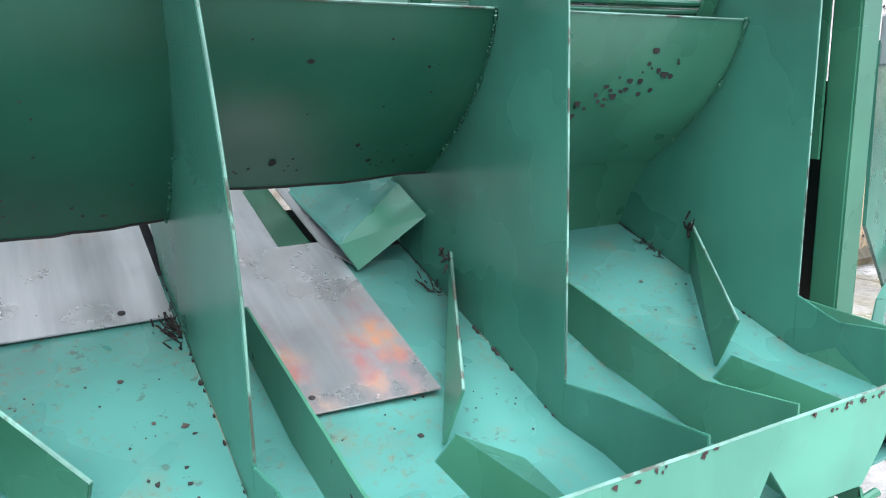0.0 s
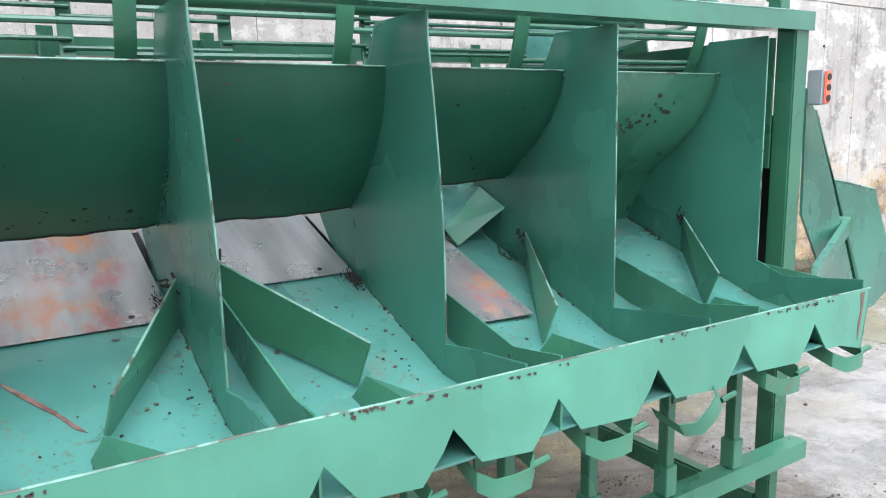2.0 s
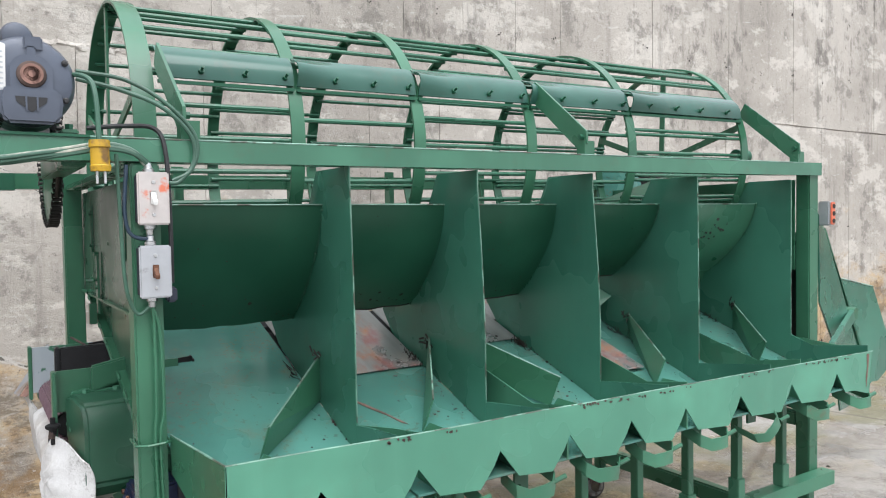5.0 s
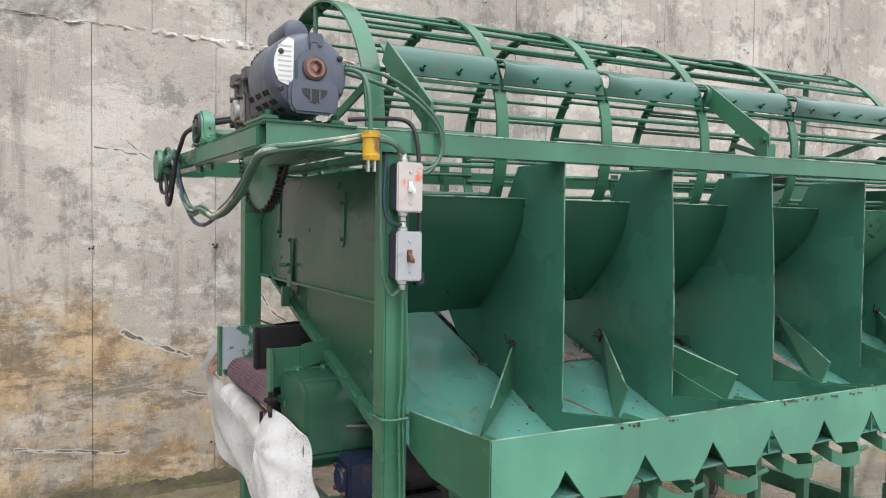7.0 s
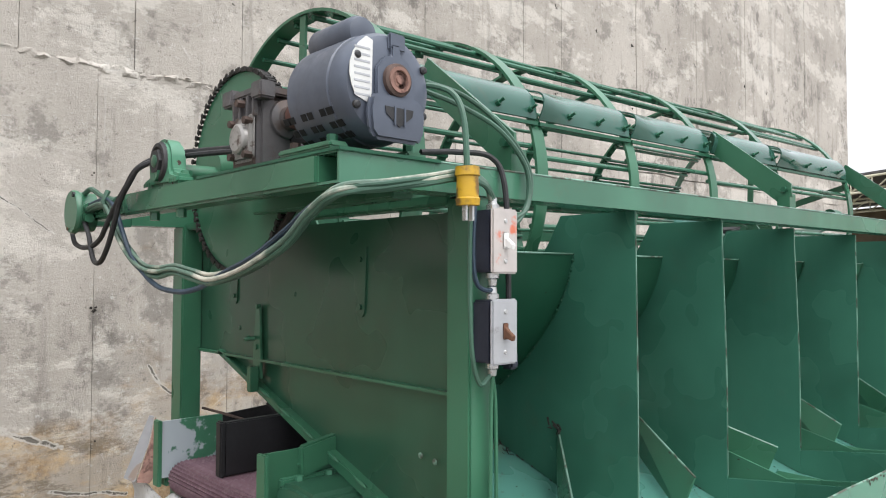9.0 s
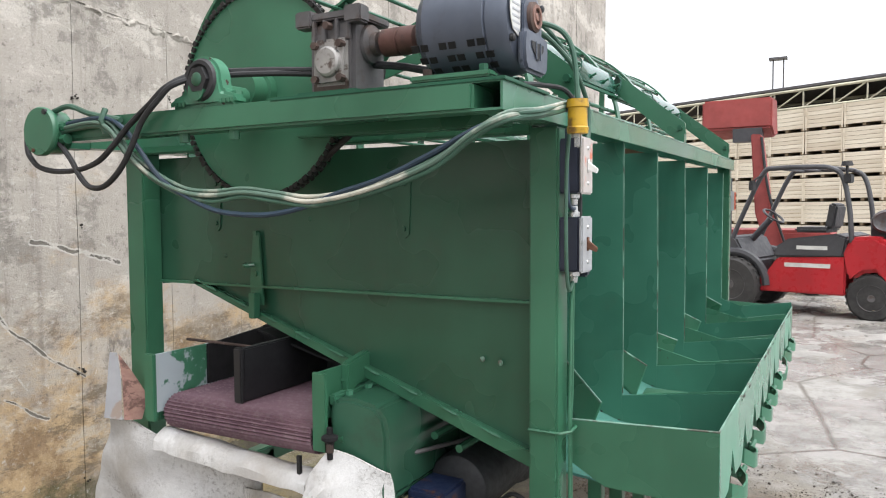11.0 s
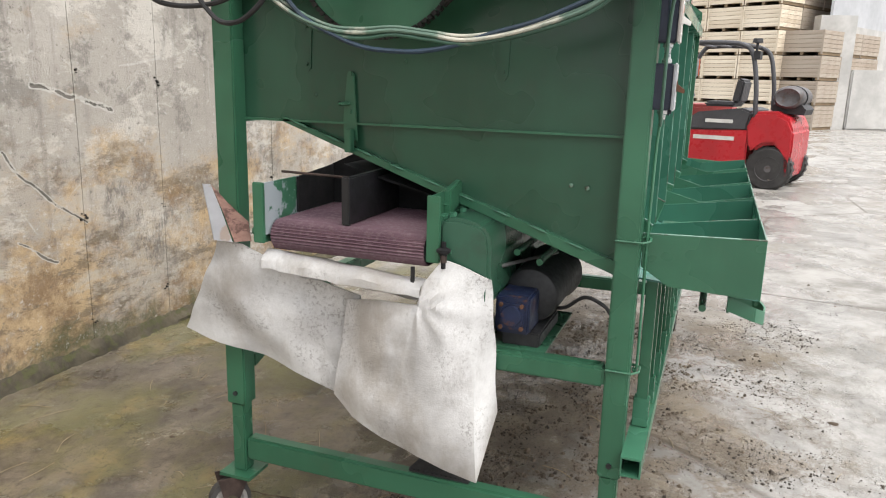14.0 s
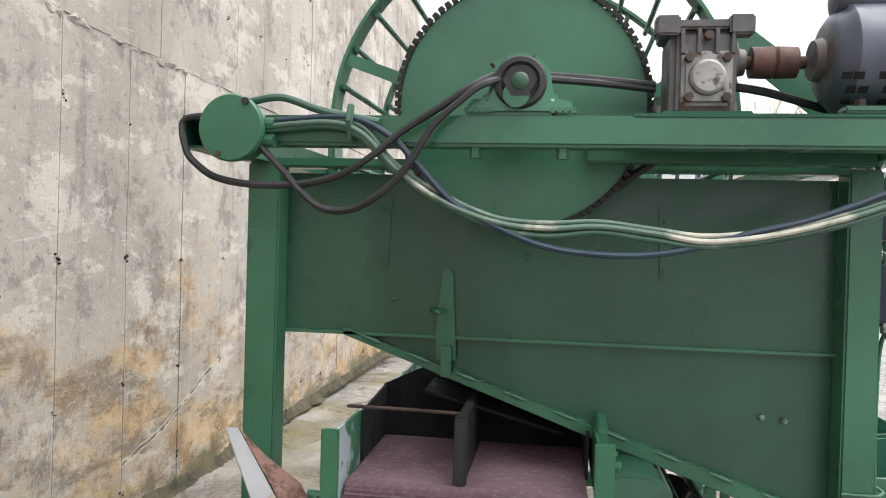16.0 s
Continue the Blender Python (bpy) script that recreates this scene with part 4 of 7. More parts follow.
        tube(bm, [q, q + Vector((rr.uniform(-0.02, 0.01), rr.uniform(-0.02, 0.02), rr.uniform(-0.02, 0.02)))], s * 0.4, 5, False)
    tagged(part("weld_spatter", bm, M_dirt, vane), "frayed fibres and dirt at the weld", kind="stuff")
    # ridge behind the notch below the vane's tip
    nx_ = NOTCH[2 * i]
    tip = Vector((tipx - 0.012, -0.02, 0.912))
    fz = 0.845
    p1, p2, p3 = Vector((nx_ - 0.045, -0.2795, fz)), Vector((nx_, -0.2795, 0.908)), Vector((nx_ + 0.05, -0.2795, fz))
    q1, q2, q3 = Vector((tipx - 0.035, 0.0, 0.868)), tip, Vector((tipx + 0.075, -0.05, 0.868))
    part("ridge", strip(B(), [[p1, q1], [p2, q2], [p3, q3]], (0, 0, -0.003)), M_green, gm)
    part("ridge_end", slab(B(), [q1, q2, q3], (0, 0.003, 0)), M_floor, gm)
    # fin beside the divider, kinked down to the trough
    if i > 0:
        fx = 2 * NOTCH[2 * i - 1] - edges[i] - (0.02 if i == 1 else 0.0)
        fx = max(fx, edges[i] + 0.05) if i != 2 else 0.902
        pts = [(fx, 0.30, 1.035), (fx + 0.0, 0.26, 1.045), (fx + 0.004, -0.115, 0.942), (fx - 0.03, -0.282, 0.975), (fx - 0.03, -0.282, 0.846), (fx + 0.004, -0.1, 0.862), (fx, 0.30, 0.955)]
        if i == 1:
            pts = [(fx - 0.03, 0.02, 0.925), (fx, -0.1, 0.940), (fx - 0.0, -0.282, 0.965), (fx, -0.282, 0.846), (fx, -0.1, 0.862), (fx - 0.03, 0.02, 0.875)]
        bm = B()
        strip(bm, [[pts[0], pts[-1]], [pts[1], (pts[1][0], pts[1][1], pts[-1][2] - 0.012)], [pts[2], pts[-2]], [pts[3], pts[4]]] if i > 1 else [[pts[0], pts[5]], [pts[1], pts[4]], [pts[2], pts[3]]], (0.004, 0, 0))
        part("fin", bm, M_worn, gm, "kinked sheet fin beside the divider")
    # weld seam and frayed dirt where the panel meets the divider
    rr = random.Random(140 + i)
    bm = B()
    for k in range(46):
        y, z = arc[min(10, int(k * 11 / 46))]
        f = k * 11 / 46 % 1
        y2, z2 = arc[min(10, int(k * 11 / 46) + 1)]
        q = Vector((x1 - 0.003 - abs(rr.gauss(0, 0.0015)), y + (y2 - y) * f - 0.004, z + (z2 - z) * f))
        r = rr.uniform(0.0014, 0.0032) * (1.6 if k % 17 < 3 else 1.0)
        lathe(bm, q, (rr.uniform(-0.3, 0.3), 0.3, -1), [(-r, r * 0.3), (-r * 0.4, r), (r * 0.6, r * 0.8), (r * 1.6, r * 0.2)], 6)
    tagged(part("weld_seam", bm, M_dark if i < 4 else M_green, gm), "lumpy weld seam between panel and divider", kind="stuff")
    if i < 4:                                        # chips scattered over the panel, thickest along its torn edge
        bm = B()
        for k in range(60):
            u = rr.random()
            v = 1 - abs(rr.gauss(0, 0.09)) if k < 48 else rr.uniform(0.1, 0.9)
            v = max(0.0, min(0.985, v))
            cx, cz = x0 + 0.02 + (x1 - x0 - 0.04) * u, 1.462 + (bot - 1.462) * v
            cy = 0.155 + 0.045 * v + 0.175 * v * v - 0.0012
            sl = (0.045 + 0.35 * v) / (bot - 1.462)
            r = rr.uniform(0.0008, 0.0028) * (2.4 if rr.random() < 0.08 else 1.0)
            n = rr.randint(5, 7)
            ring_ = [(r * rr.uniform(0.6, 1.3) * math.cos(2 * math.pi * j / n), r * rr.uniform(0.4, 1.0) * math.sin(2 * math.pi * j / n)) for j in range(n)]
            slab(bm, [(cx + p, cy + q * sl, cz + q) for p, q in ring_], (0, -0.0006, 0))
        tagged(part("paint_chips", bm, M_chip if i % 2 else M_oldbolt, gm), "dark rusty chips in the panel's paint", kind="stuff")
    # chips and stains that lie on the panel of the last bin
    if i == 4:
        rr = random.Random(9)
        bm = B()
        for k in range(44):
            u = rr.random()
            cx, cz = x0 + 0.05 + 0.36 * u + rr.gauss(0, 0.025), 1.245 + 0.15 * u + rr.gauss(0, 0.018)
            t = (1.462 - cz) / (1.462 - bot)
            cy = 0.155 + 0.045 * t + 0.175 * t * t - 0.0008
            s = rr.uniform(0.0015, 0.007) * (1.3 if 0.4 < u < 0.9 else 0.7)
            n = rr.randint(5, 8)
            pts = [(cx + s * rr.uniform(0.6, 1.2) * math.cos(2 * math.pi * j / n), cy + 0.45 * -s * 0.5 * math.sin(2 * math.pi * j / n) * 0.4, cz + s * rr.uniform(0.5, 1.2) * math.sin(2 * math.pi * j / n)) for j in range(n)]
            slab(bm, pts, (0, -0.0006, 0))
        tagged(part("paint_chips", bm, M_chip, gm), "dark chips in the paint", kind="stuff")

# loose rust flakes lying on the floors
for i in range(5):
    rr = random.Random(70 + i)
    bm = B()
    for k in range(16):
        x = rr.uniform(edges[i] + 0.03, edges[i + 1] - 0.03)
        y = rr.uniform(-0.1, 0.24)
        if rr.random() < 0.5:
            x, y = edges[i + 1] - 0.02 - abs(rr.gauss(0, 0.035)), rr.uniform(0.0, 0.26)
        s = rr.uniform(0.0008, 0.0036)
        n = rr.randint(4, 7)
        z = floor_z(y) + 0.0012
        pts = [(x + s * rr.uniform(0.5, 1.3) * math.cos(2 * math.pi * j / n), y + s * rr.uniform(0.5, 1.3) * math.sin(2 * math.pi * j / n)) for j in range(n)]
        slab(bm, [(p, q, floor_z(q) + 0.0012) for p, q in pts], (0, 0, 0.0008))
    tagged(part("rust_flakes", bm, M_chip, gm), "loose rust flakes on the bin floor", kind="stuff")

for i, n_, mt in ((2, 22, M_oldbolt), (3, 10, M_chip), (1, 8, M_oldbolt), (4, 4, M_oldbolt)):     # larger rusty blisters
    rr = random.Random(170 + i)
    bm = B()
    for k in range(n_):
        x, y = edges[i] + 0.05 + (edges[i + 1] - edges[i] - 0.1) * rr.choice((0.3, 0.4, 0.85)) + rr.gauss(0, 0.03), rr.choice((0.06, 0.16, 0.26)) + rr.gauss(0, 0.02)
        x = max(edges[i] + 0.02, min(edges[i + 1] - 0.02, x))
        r = 0.0012 + 0.007 * rr.random() ** 3
        q = rr.randint(6, 9)
        pts = [(x + r * rr.uniform(0.6, 1.4) * math.cos(2 * math.pi * j / q), y + r * rr.uniform(0.5, 1.1) * math.sin(2 * math.pi * j / q)) for j in range(q)]
        slab(bm, [(p, q2, floor_z(q2) + 0.0012) for p, q2 in pts], (0, 0, 0.0007))
    tagged(part("rust_blisters", bm, mt, gm), "brown rust blisters on the bin floor", kind="stuff")

# a long scraped rust streak on the second floor
part("rust_streak", slab(B(), [(p, q, floor_z(q) + 0.0012) for p, q in ((0.518, 0.228), (0.545, 0.196), (0.566, 0.170), (0.596, 0.126), (0.628, 0.072), (0.637, 0.056), (0.622, 0.068), (0.600, 0.108), (0.578, 0.136), (0.553, 0.172))], (0, 0, 0.0006)), M_coupling, gm, "long rusty scrape on the bin floor")
# cross chute seen behind the fourth bin, and belt housing under the floors
R1, R2 = (1.56, 0.455, 1.077), (1.70, 0.49, 1.175)
part("tent_plate", slab(B(), [R1, R2, (1.70, 0.86, 1.20), (1.556, 0.80, 1.168)], (0, 0, -0.004)), M_floor, gm)
part("tent_plate", slab(B(), [R1, R2, (1.70, 0.379, 1.127), (1.58, 0.421, 1.033)], (0, 0.004, -0.002)), M_worn, gm)
part("lower_slide", slab(B(), [(1.27, 0.535, 1.064), (1.474, 0.535, 1.064), (1.474, 0.84, 1.175), (1.27, 0.84, 1.175)], (0, 0, -0.003)), M_steel, gm)
part("rear_chute", strip(B(), [[(1.72, 0.66, 1.10), (2.32, 0.66, 1.10)], [(1.72, 0.958, 1.21), (2.32, 0.958, 1.21)], [(1.72, 1.08, 1.22), (2.32, 1.08, 1.22)]], (0, 0, -0.005)), M_floor, gm)
part("chute_edge", slab(B(), [(1.545, 0.50, 1.064), (1.58, 0.43, 1.038), (1.561, 0.84, 1.188), (1.534, 0.84, 1.188)], (0, 0, 0.003)), M_steel, gm)
part("chute_gusset", slab(B(), [(1.476, 0.53, 1.045), (1.543, 0.53, 1.055), (1.533, 0.84, 1.168), (1.476, 0.80, 1.14)], (0, 0, -0.004)), M_end, gm)
part("rear_panel", box(B(), (0.03, 1.092, 1.20), (2.34, 1.097, 1.42)), M_green, gm)
part("right_end_plate", slab(B(), [(2.338, 0.05, 1.21), (2.338, 0.05, 1.55), (2.338, 1.09, 1.55), (2.338, 1.09, 1.21)], (0.0066, 0, 0)), M_green, gm)

# ---- trough: notched front, left end folded round, right end ----
pts = [(0.062, 0.987)]
for k in range(1, 13):
    x = 0.062 + (2.252 - 0.062) * k / 12
    pts.append((x, 0.985 - 0.031 * (x / 2.2) + 0.0035 * noise.noise(Vector((x * 6, 0, 4)))))
low = [(2.228, 0.812), (2.14, 0.835)]
for n in NOTCH[::-1]:
    low += [(n + 0.052, 0.838), (n, 0.905), (n - 0.018, 0.873), (n - 0.055, 0.828 if n > 0.3 else 0.84)]
low += [(0.062, 0.845)]
bm = B()
slab(bm, [(x, -0.285, z) for x, z in pts + low], (0, 0.004, 0))
# the front's extra brightness comes from its lightened paint
part("trough_front", bm, M_trough, gm, "notched green trough front with rusty chipped top edge")
part("trough_lip", tube(B(), [(x, -0.283, z + 0.0005) for x, z in pts], 0.0022, 6, False), M_edge, gm, "bare worn rim of the trough")
rr = random.Random(12)
bm = B()
for k in range(70):                                  # rust along the rim
    x = rr.choice((0.45, 0.95, 1.0, 1.05, 1.2, 1.28, 1.62, 1.9, 2.0, 2.05)) + rr.gauss(0, 0.05)
    if not 0.1 < x < 2.2:
        continue
    z = 0.984 - 0.031 * (x / 2.2) - rr.uniform(0.0, 0.008)
    s = rr.uniform(0.0012, 0.006)
    slab(bm, [(x - s, -0.2856, z), (x - s * 0.3, -0.2856, z - rr.uniform(0.001, 0.0035)), (x + s * 0.6, -0.2856, z - rr.uniform(0.001, 0.006)), (x + s, -0.2856, z + 0.001), (x, -0.2856, z + 0.002)], (0, -0.0006, 0))
tagged(part("rim_rust", bm, M_oldbolt, gm), "rust along the trough rim", kind="stuff")
part("trough_end", slab(B(), [(0.030, -0.012, 0.985), (0.062, -0.285, 0.987), (0.062, -0.285, 0.845), (0.050, -0.078, 0.857), (0.032, -0.012, 0.905)], (0.004, 0, 0)), M_green, gm, "folded end of the trough", 0.001)
part("scrape", slab(B(), [(2.210, -0.2856, 0.948), (2.226, -0.2856, 0.948), (2.221, -0.2856, 0.90), (2.208, -0.2856, 0.835), (2.206, -0.2856, 0.87), (2.214, -0.2856, 0.905)], (0, -0.0005, 0)), M_coupling, gm, "reddish scrape at the trough corner")
part("trough_rim", tube(B(), [(0.032, -0.012, 0.986), (0.064, -0.284, 0.988)], 0.002, 6, False), M_edge, gm)
part("trough_end", slab(B(), [(2.268, 0.01, 0.967), (2.250, -0.285, 0.953), (2.228, -0.285, 0.812), (2.256, 0.01, 0.86)], (-0.004, 0, 0)), M_worn, gm, "", 0.001)
# sack catches: bent straps below the trough
for x, tilt in ((0.14, 0), (0.35, -3), (0.56, 8), (0.78, -4), (0.99, 5), (1.19, 0), (1.419, 0), (1.675, -35), (1.926, 4), (2.178, 0)):
    bm = B()
    w, y0, y1, z0 = 0.054, -0.30, -0.22, 0.775
    ring = [(-w, y1, 0.03), (-w - 0.004, y0 + 0.02, 0.012), (-w + 0.02, y0, 0.0), (0, y0 - 0.004, 0.0), (w - 0.02, y0, 0.0), (w + 0.004, y0 + 0.02, 0.012), (w, y1, 0.03)]
    rot = Matrix.Rotation(radians(tilt), 4, "Y")
    rows = []
    for h in (0, 0.034):
        rows.append([Vector((x, 0, z0)) + rot @ Vector((a, 0, c + h)) + Vector((0, b2, 0)) for a, b2, c in ring])
    c = part("sack_catch", strip(bm, rows, (0, 0.004, 0)), M_catch, gm, "bent strap sack catch with chipped paint")
    part("hanger", box(B(), (x - 0.02, -0.222, 0.79), (x + 0.02, -0.216, 0.86)), M_green, c)
    part("pin", cyl(B(), (x + w - 0.01, -0.285, 0.803), (x + w + 0.025, -0.29, 0.812), 0.006, 8), M_green, c)
part("catch_rod", cyl(B(), (0.1, -0.16, 0.80), (2.2, -0.16, 0.80), 0.009, 10), M_green, gm)

# ---- drum: hoops, rods, covers, spokes, sprocket ----
drum = part("drum", cyl(B(), (-0.30, AX_Y, AX_Z), (2.36, AX_Y, AX_Z), 0.02, 20), M_green, gm, "open rod drum of green hoops and bars")


def ring(bm, x0, x1, r0, r1, seg=72):
    rows = []
    for k in range(seg + 1):
        a = 2 * math.pi * k / seg
        rows.append([(x0, AX_Y + r1 * math.cos(a), AX_Z + r1 * math.sin(a)), (x1, AX_Y + r1 * math.cos(a), AX_Z + r1 * math.sin(a))])
    c = Vector((0, AX_Y, AX_Z))

    def inward(p):
        d = Vector((0, p.y - AX_Y, p.z - AX_Z))
        return d.normalized() * (r0 - r1)
    return strip(bm, rows, inward)


for i, x in enumerate(HOOP):
    w = 0.05 if i == 0 else 0.036
    part("hoop", ring(B(), x - w / 2, x + w / 2, DR - 0.007, DR), M_green, drum)
for a in (20, 92, 164, 236, 308):                    # flat spokes of the first hoop
    for i in (0, 5):
        x = HOOP[i]
        d = Vector((0, math.cos(radians(a)), math.sin(radians(a))))
        s = Vector((0, -math.sin(radians(a)), math.cos(radians(a)))) * 0.012
        c = Vector((x - 0.02, AX_Y, AX_Z))
        part("spoke", slab(B(), [c + d * 0.03 + s, c + d * (DR - 0.008) + s, c + d * (DR - 0.008) - s, c + d * 0.03 - s], (0.006, 0, 0)), M_green, drum)
N = 30
for i in range(5):
    x0, x1 = HOOP[i] - 0.01, HOOP[i + 1] + 0.012
    rr = random.Random(50 + i)
    bm = cyl(B(), (x0, 0, 0), (x1, 0, 0), 0.0062, 8)
    first = part("rod", bm, M_rod, drum)
    lst = []
    for k in range(N):
        a = 2 * math.pi * (k + 0.3 * (i % 2)) / N
        lst.append(a)
        if i == 4:
            lst.append(a + 0.042)
    for k, a in enumerate(lst):
        r = DR - 0.014
        m = Matrix.Translation((0, AX_Y + r * math.cos(a), AX_Z + r * math.sin(a)))
        if k == 0:
            first.matrix_basis = m
        else:
            share(first, m)
# sheet covers clamped over the rods, each with three bolts
for i in range(5):
    x0, x1 = HOOP[i] + 0.004, HOOP[i + 1] - 0.004
    if i == 0:
        x0 = 0.08
    rows = []
    for k in range(9):
        a = radians(180 - (20.5 + 12.5 * k / 8))
        lift = 0.005 + 0.012 * math.sin(math.pi * k / 8)
        rows.append([(x0 + (x1 - x0) * j / 6, AX_Y + (DR + lift + (0.022 * (1 - j / 2) * math.sin(math.pi * min(1, k / 7)) if j < 2 and i else 0)) * math.cos(a), AX_Z + (DR + lift + (0.022 * (1 - j / 2) * math.sin(math.pi * min(1, k / 7)) if j < 2 and i else 0)) * math.sin(a) + 0.003 * noise.noise(Vector((j, k, i)))) for j in range(7)])
    cov = part("cover", strip(B(), rows, lambda p: Vector((0, p.y - AX_Y, p.z - AX_Z)).normalized() * 0.004), M_cover, drum, "dented sheet cover bolted over the rods")
    for f in ((0.3, 0.62, 0.93) if i < 4 else (0.15, 0.38, 0.6, 0.85)):
        a = radians(180 - 22.8)
        q = Vector((x0 + (x1 - x0) * f, AX_Y, AX_Z))
        d = Vector((0, math.cos(a), math.sin(a)))
        part("bolt", stud(B(), q + d * (DR + 0.012), q + d * (DR + 0.038), 0.007, 0.0035), M_dark, cov)
    # retaining strip below the cover
    a = radians(180 - 19)
    part("clamp_strip", box(B(), (x0, AX_Y + (DR + 0.006) * math.cos(a) - 0.004, AX_Z + (DR + 0.006) * math.sin(a) - 0.004), (x1, AX_Y + (DR + 0.006) * math.cos(a) + 0.004, AX_Z + (DR + 0.006) * math.sin(a) + 0.004)), M_dark, drum)
# the drum lies a little askew: nearer and higher towards the infeed
seen_ = set()
for o_ in [drum, *drum.children_recursive]:
    if o_.data.name not in seen_:
        seen_.add(o_.data.name)
        for v in o_.data.vertices:
            v.co.y -= 0.017 * v.co.x
            v.co.z += 0.0125 * v.co.x
# stay arms that stand on the rail
for x in (0.075, 1.205, 2.27):
    arm = part("stay_arm", slab(B(), [(x, 0.245, 1.800), (x, 0.215, 1.845), (x, -0.010, 1.668), (x, -0.012, 1.632), (x, 0.03, 1.622)], (0.007, 0, 0)), M_green, gm, "flat steel stay arm")
    part("foot", box(B(), (x - 0.004, -0.008, 1.594), (x + 0.035, 0.025, 1.64)), M_green, arm)
    part("bolt", cyl(B(), (x - 0.012, 0.006, 1.652), (x + 0.018, 0.006, 1.652), 0.008, 6), M_dark, arm)
    for o_ in [arm, *arm.children]:
        rise(o_)
# drum rollers' brackets at the rear rail
for x in (0.30, 0.72, 1.14, 1.6, 2.1):
    part("rear_bracket", slab(slab(B(), [(x, 1.085, 1.44), (x + 0.04, 1.085, 1.44), (x + 0.04, 1.085, 1.62), (x, 1.085, 1.62)], (0, 0.005, 0)), [(x, 1.04, 1.44), (x, 1.085, 1.44), (x, 1.085, 1.60), (x, 1.06, 1.60)], (0.005, 0, 0)), M_green, gm)
part("rear_strip", box(B(), (0.06, 1.06, 1.43), (2.33, 1.066, 1.475)), M_green, gm)
# sprocket disc with its chain
SX = -0.12
AX_Y, AX_Z = 0.614, 1.637                          # the sprocket's own centre
spr = part("sprocket", cyl(B(), (SX, AX_Y, AX_Z), (SX + 0.010, AX_Y, AX_Z), 0.213, 96), M_green, gm, "large green sprocket disc with oily roller chain", 0.001)
part("hub", lathe(B(), (SX - 0.055, AX_Y, AX_Z), (1, 0, 0), [(0, 0.025), (0, 0.036), (0.035, 0.038), (0.036, 0.046), (0.056, 0.046)], 28), M_green, spr)
bm = B()
for k in range(96):
    a = 2 * math.pi * k / 96
    d = Vector((0, math.cos(a), math.sin(a)))
    tq = Vector((0, -math.sin(a), math.cos(a)))
    c = Vector((SX, AX_Y, AX_Z)) + d * 0.2165
    cyl(bm, c + Vector((-0.006, 0, 0)), c + Vector((0.016, 0, 0)), 0.0048, 7)
    o = 0.004 if k % 2 else 0.0015
    for s in (-o - 0.004, 0.012 + o):
        p = c + Vector((s, 0, 0))
        slab(bm, [p - tq * 0.0062 - d * 0.0045, p + tq * 0.0062 - d * 0.0045, p + tq * 0.0048 + d * 0.0055, p - tq * 0.0048 + d * 0.0055], (0.002, 0, 0))
part("chain", bm, M_chain, spr, "oily black roller chain")
bm = B()
tube(bm, [(SX + 0.005, AX_Y - 0.216 * math.cos(radians(-42)), AX_Z + 0.216 * math.sin(radians(-42))), (SX + 0.005, 0.36, 1.56)], 0.007, 8, False)
part("chain_run", bm, M_chain, spr)
# pillow block bearing
PY = 0.608
bm = B()
prof = [(-0.084, 0), (0.084, 0), (0.084, 0.018), (0.052, 0.026)]
prof += [(0.047 * math.cos(radians(a)), 0.049 + 0.046 * math.sin(radians(a))) for a in range(-10, 191, 12)]
prof += [(-0.052, 0.026), (-0.084, 0.018)]
slab(bm, [(-0.290, PY + y, 1.589 + z) for y, z in prof], (0.036, 0, 0))
pb = part("pillow_block", bm, M_worn, gm, "green cast pillow block bearing", 0.006)
part("inner_ring", lathe(B(), (-0.297, PY, 1.638), (1, 0, 0), [(0.004, 0.0), (0.004, 0.026), (0.0, 0.030), (0.001, 0.037), (0.004, 0.038), (0.008, 0.041)], 28), M_black, pb)
part("collar", lathe(B(), (-0.301, PY, 1.638), (1, 0, 0), [(0, 0.014), (0, 0.025), (0.01, 0.026)], 6), M_black, pb)
part("shaft_end", lathe(B(), (-0.305, PY, 1.638), (1, 0, 0), [(0, 0.0), (0.001, 0.010), (0.003, 0.013), (0.018, 0.014)], 24), M_end, pb)
part("grease_nipple", cyl(B(), (-0.265, PY + 0.034, 1.660), (-0.268, PY + 0.046, 1.672), 0.0035, 8), M_oldbolt, pb)
for s in (-1, 1):
    part("bolt", cyl(B(), (-0.263, PY + s * 0.066, 1.604), (-0.263, PY + s * 0.066, 1.616), 0.011, 6), M_green, pb)
    part("nut", cyl(B(), (-0.272, PY + s * 0.066, 1.525), (-0.272, PY + s * 0.066, 1.541), 0.010, 6), M_green, pb)
    bm = B()
    for k in range(4):
        box(bm, (-0.2915, PY + s * 0.063 - 0.02 + 0.010 * k, 1.592), (-0.290, PY + s * 0.063 - 0.013 + 0.010 * k, 1.600))
    part("cast_marks", bm, M_green, pb)

# ---- gearbox and motor on the beam ----
part("mount_plate", box(B(), (-0.29, -0.02, 1.586), (-0.10, 0.44, 1.592)), M_dark, gm, "", 0.001)
part("mount_beam", box(B(), (-0.145, 0.046, 1.535), (-0.10, 0.50, 1.586)), M_green, gm, "", 0.003)
gb = part("gearbox", box(B(), (-0.235, 0.295, 1.598), (-0.13, 0.392, 1.728)), M_gear, gm, "grey cast worm gearbox with rusty bolts", 0.008)
part("foot", box(B(), (-0.255, 0.275, 1.592), (-0.12, 0.405, 1.602)), M_dark, gb, "", 0.002)
part("top_flange", box(B(), (-0.24, 0.285, 1.728), (-0.13, 0.402, 1.742)), M_gear, gb, "", 0.003)
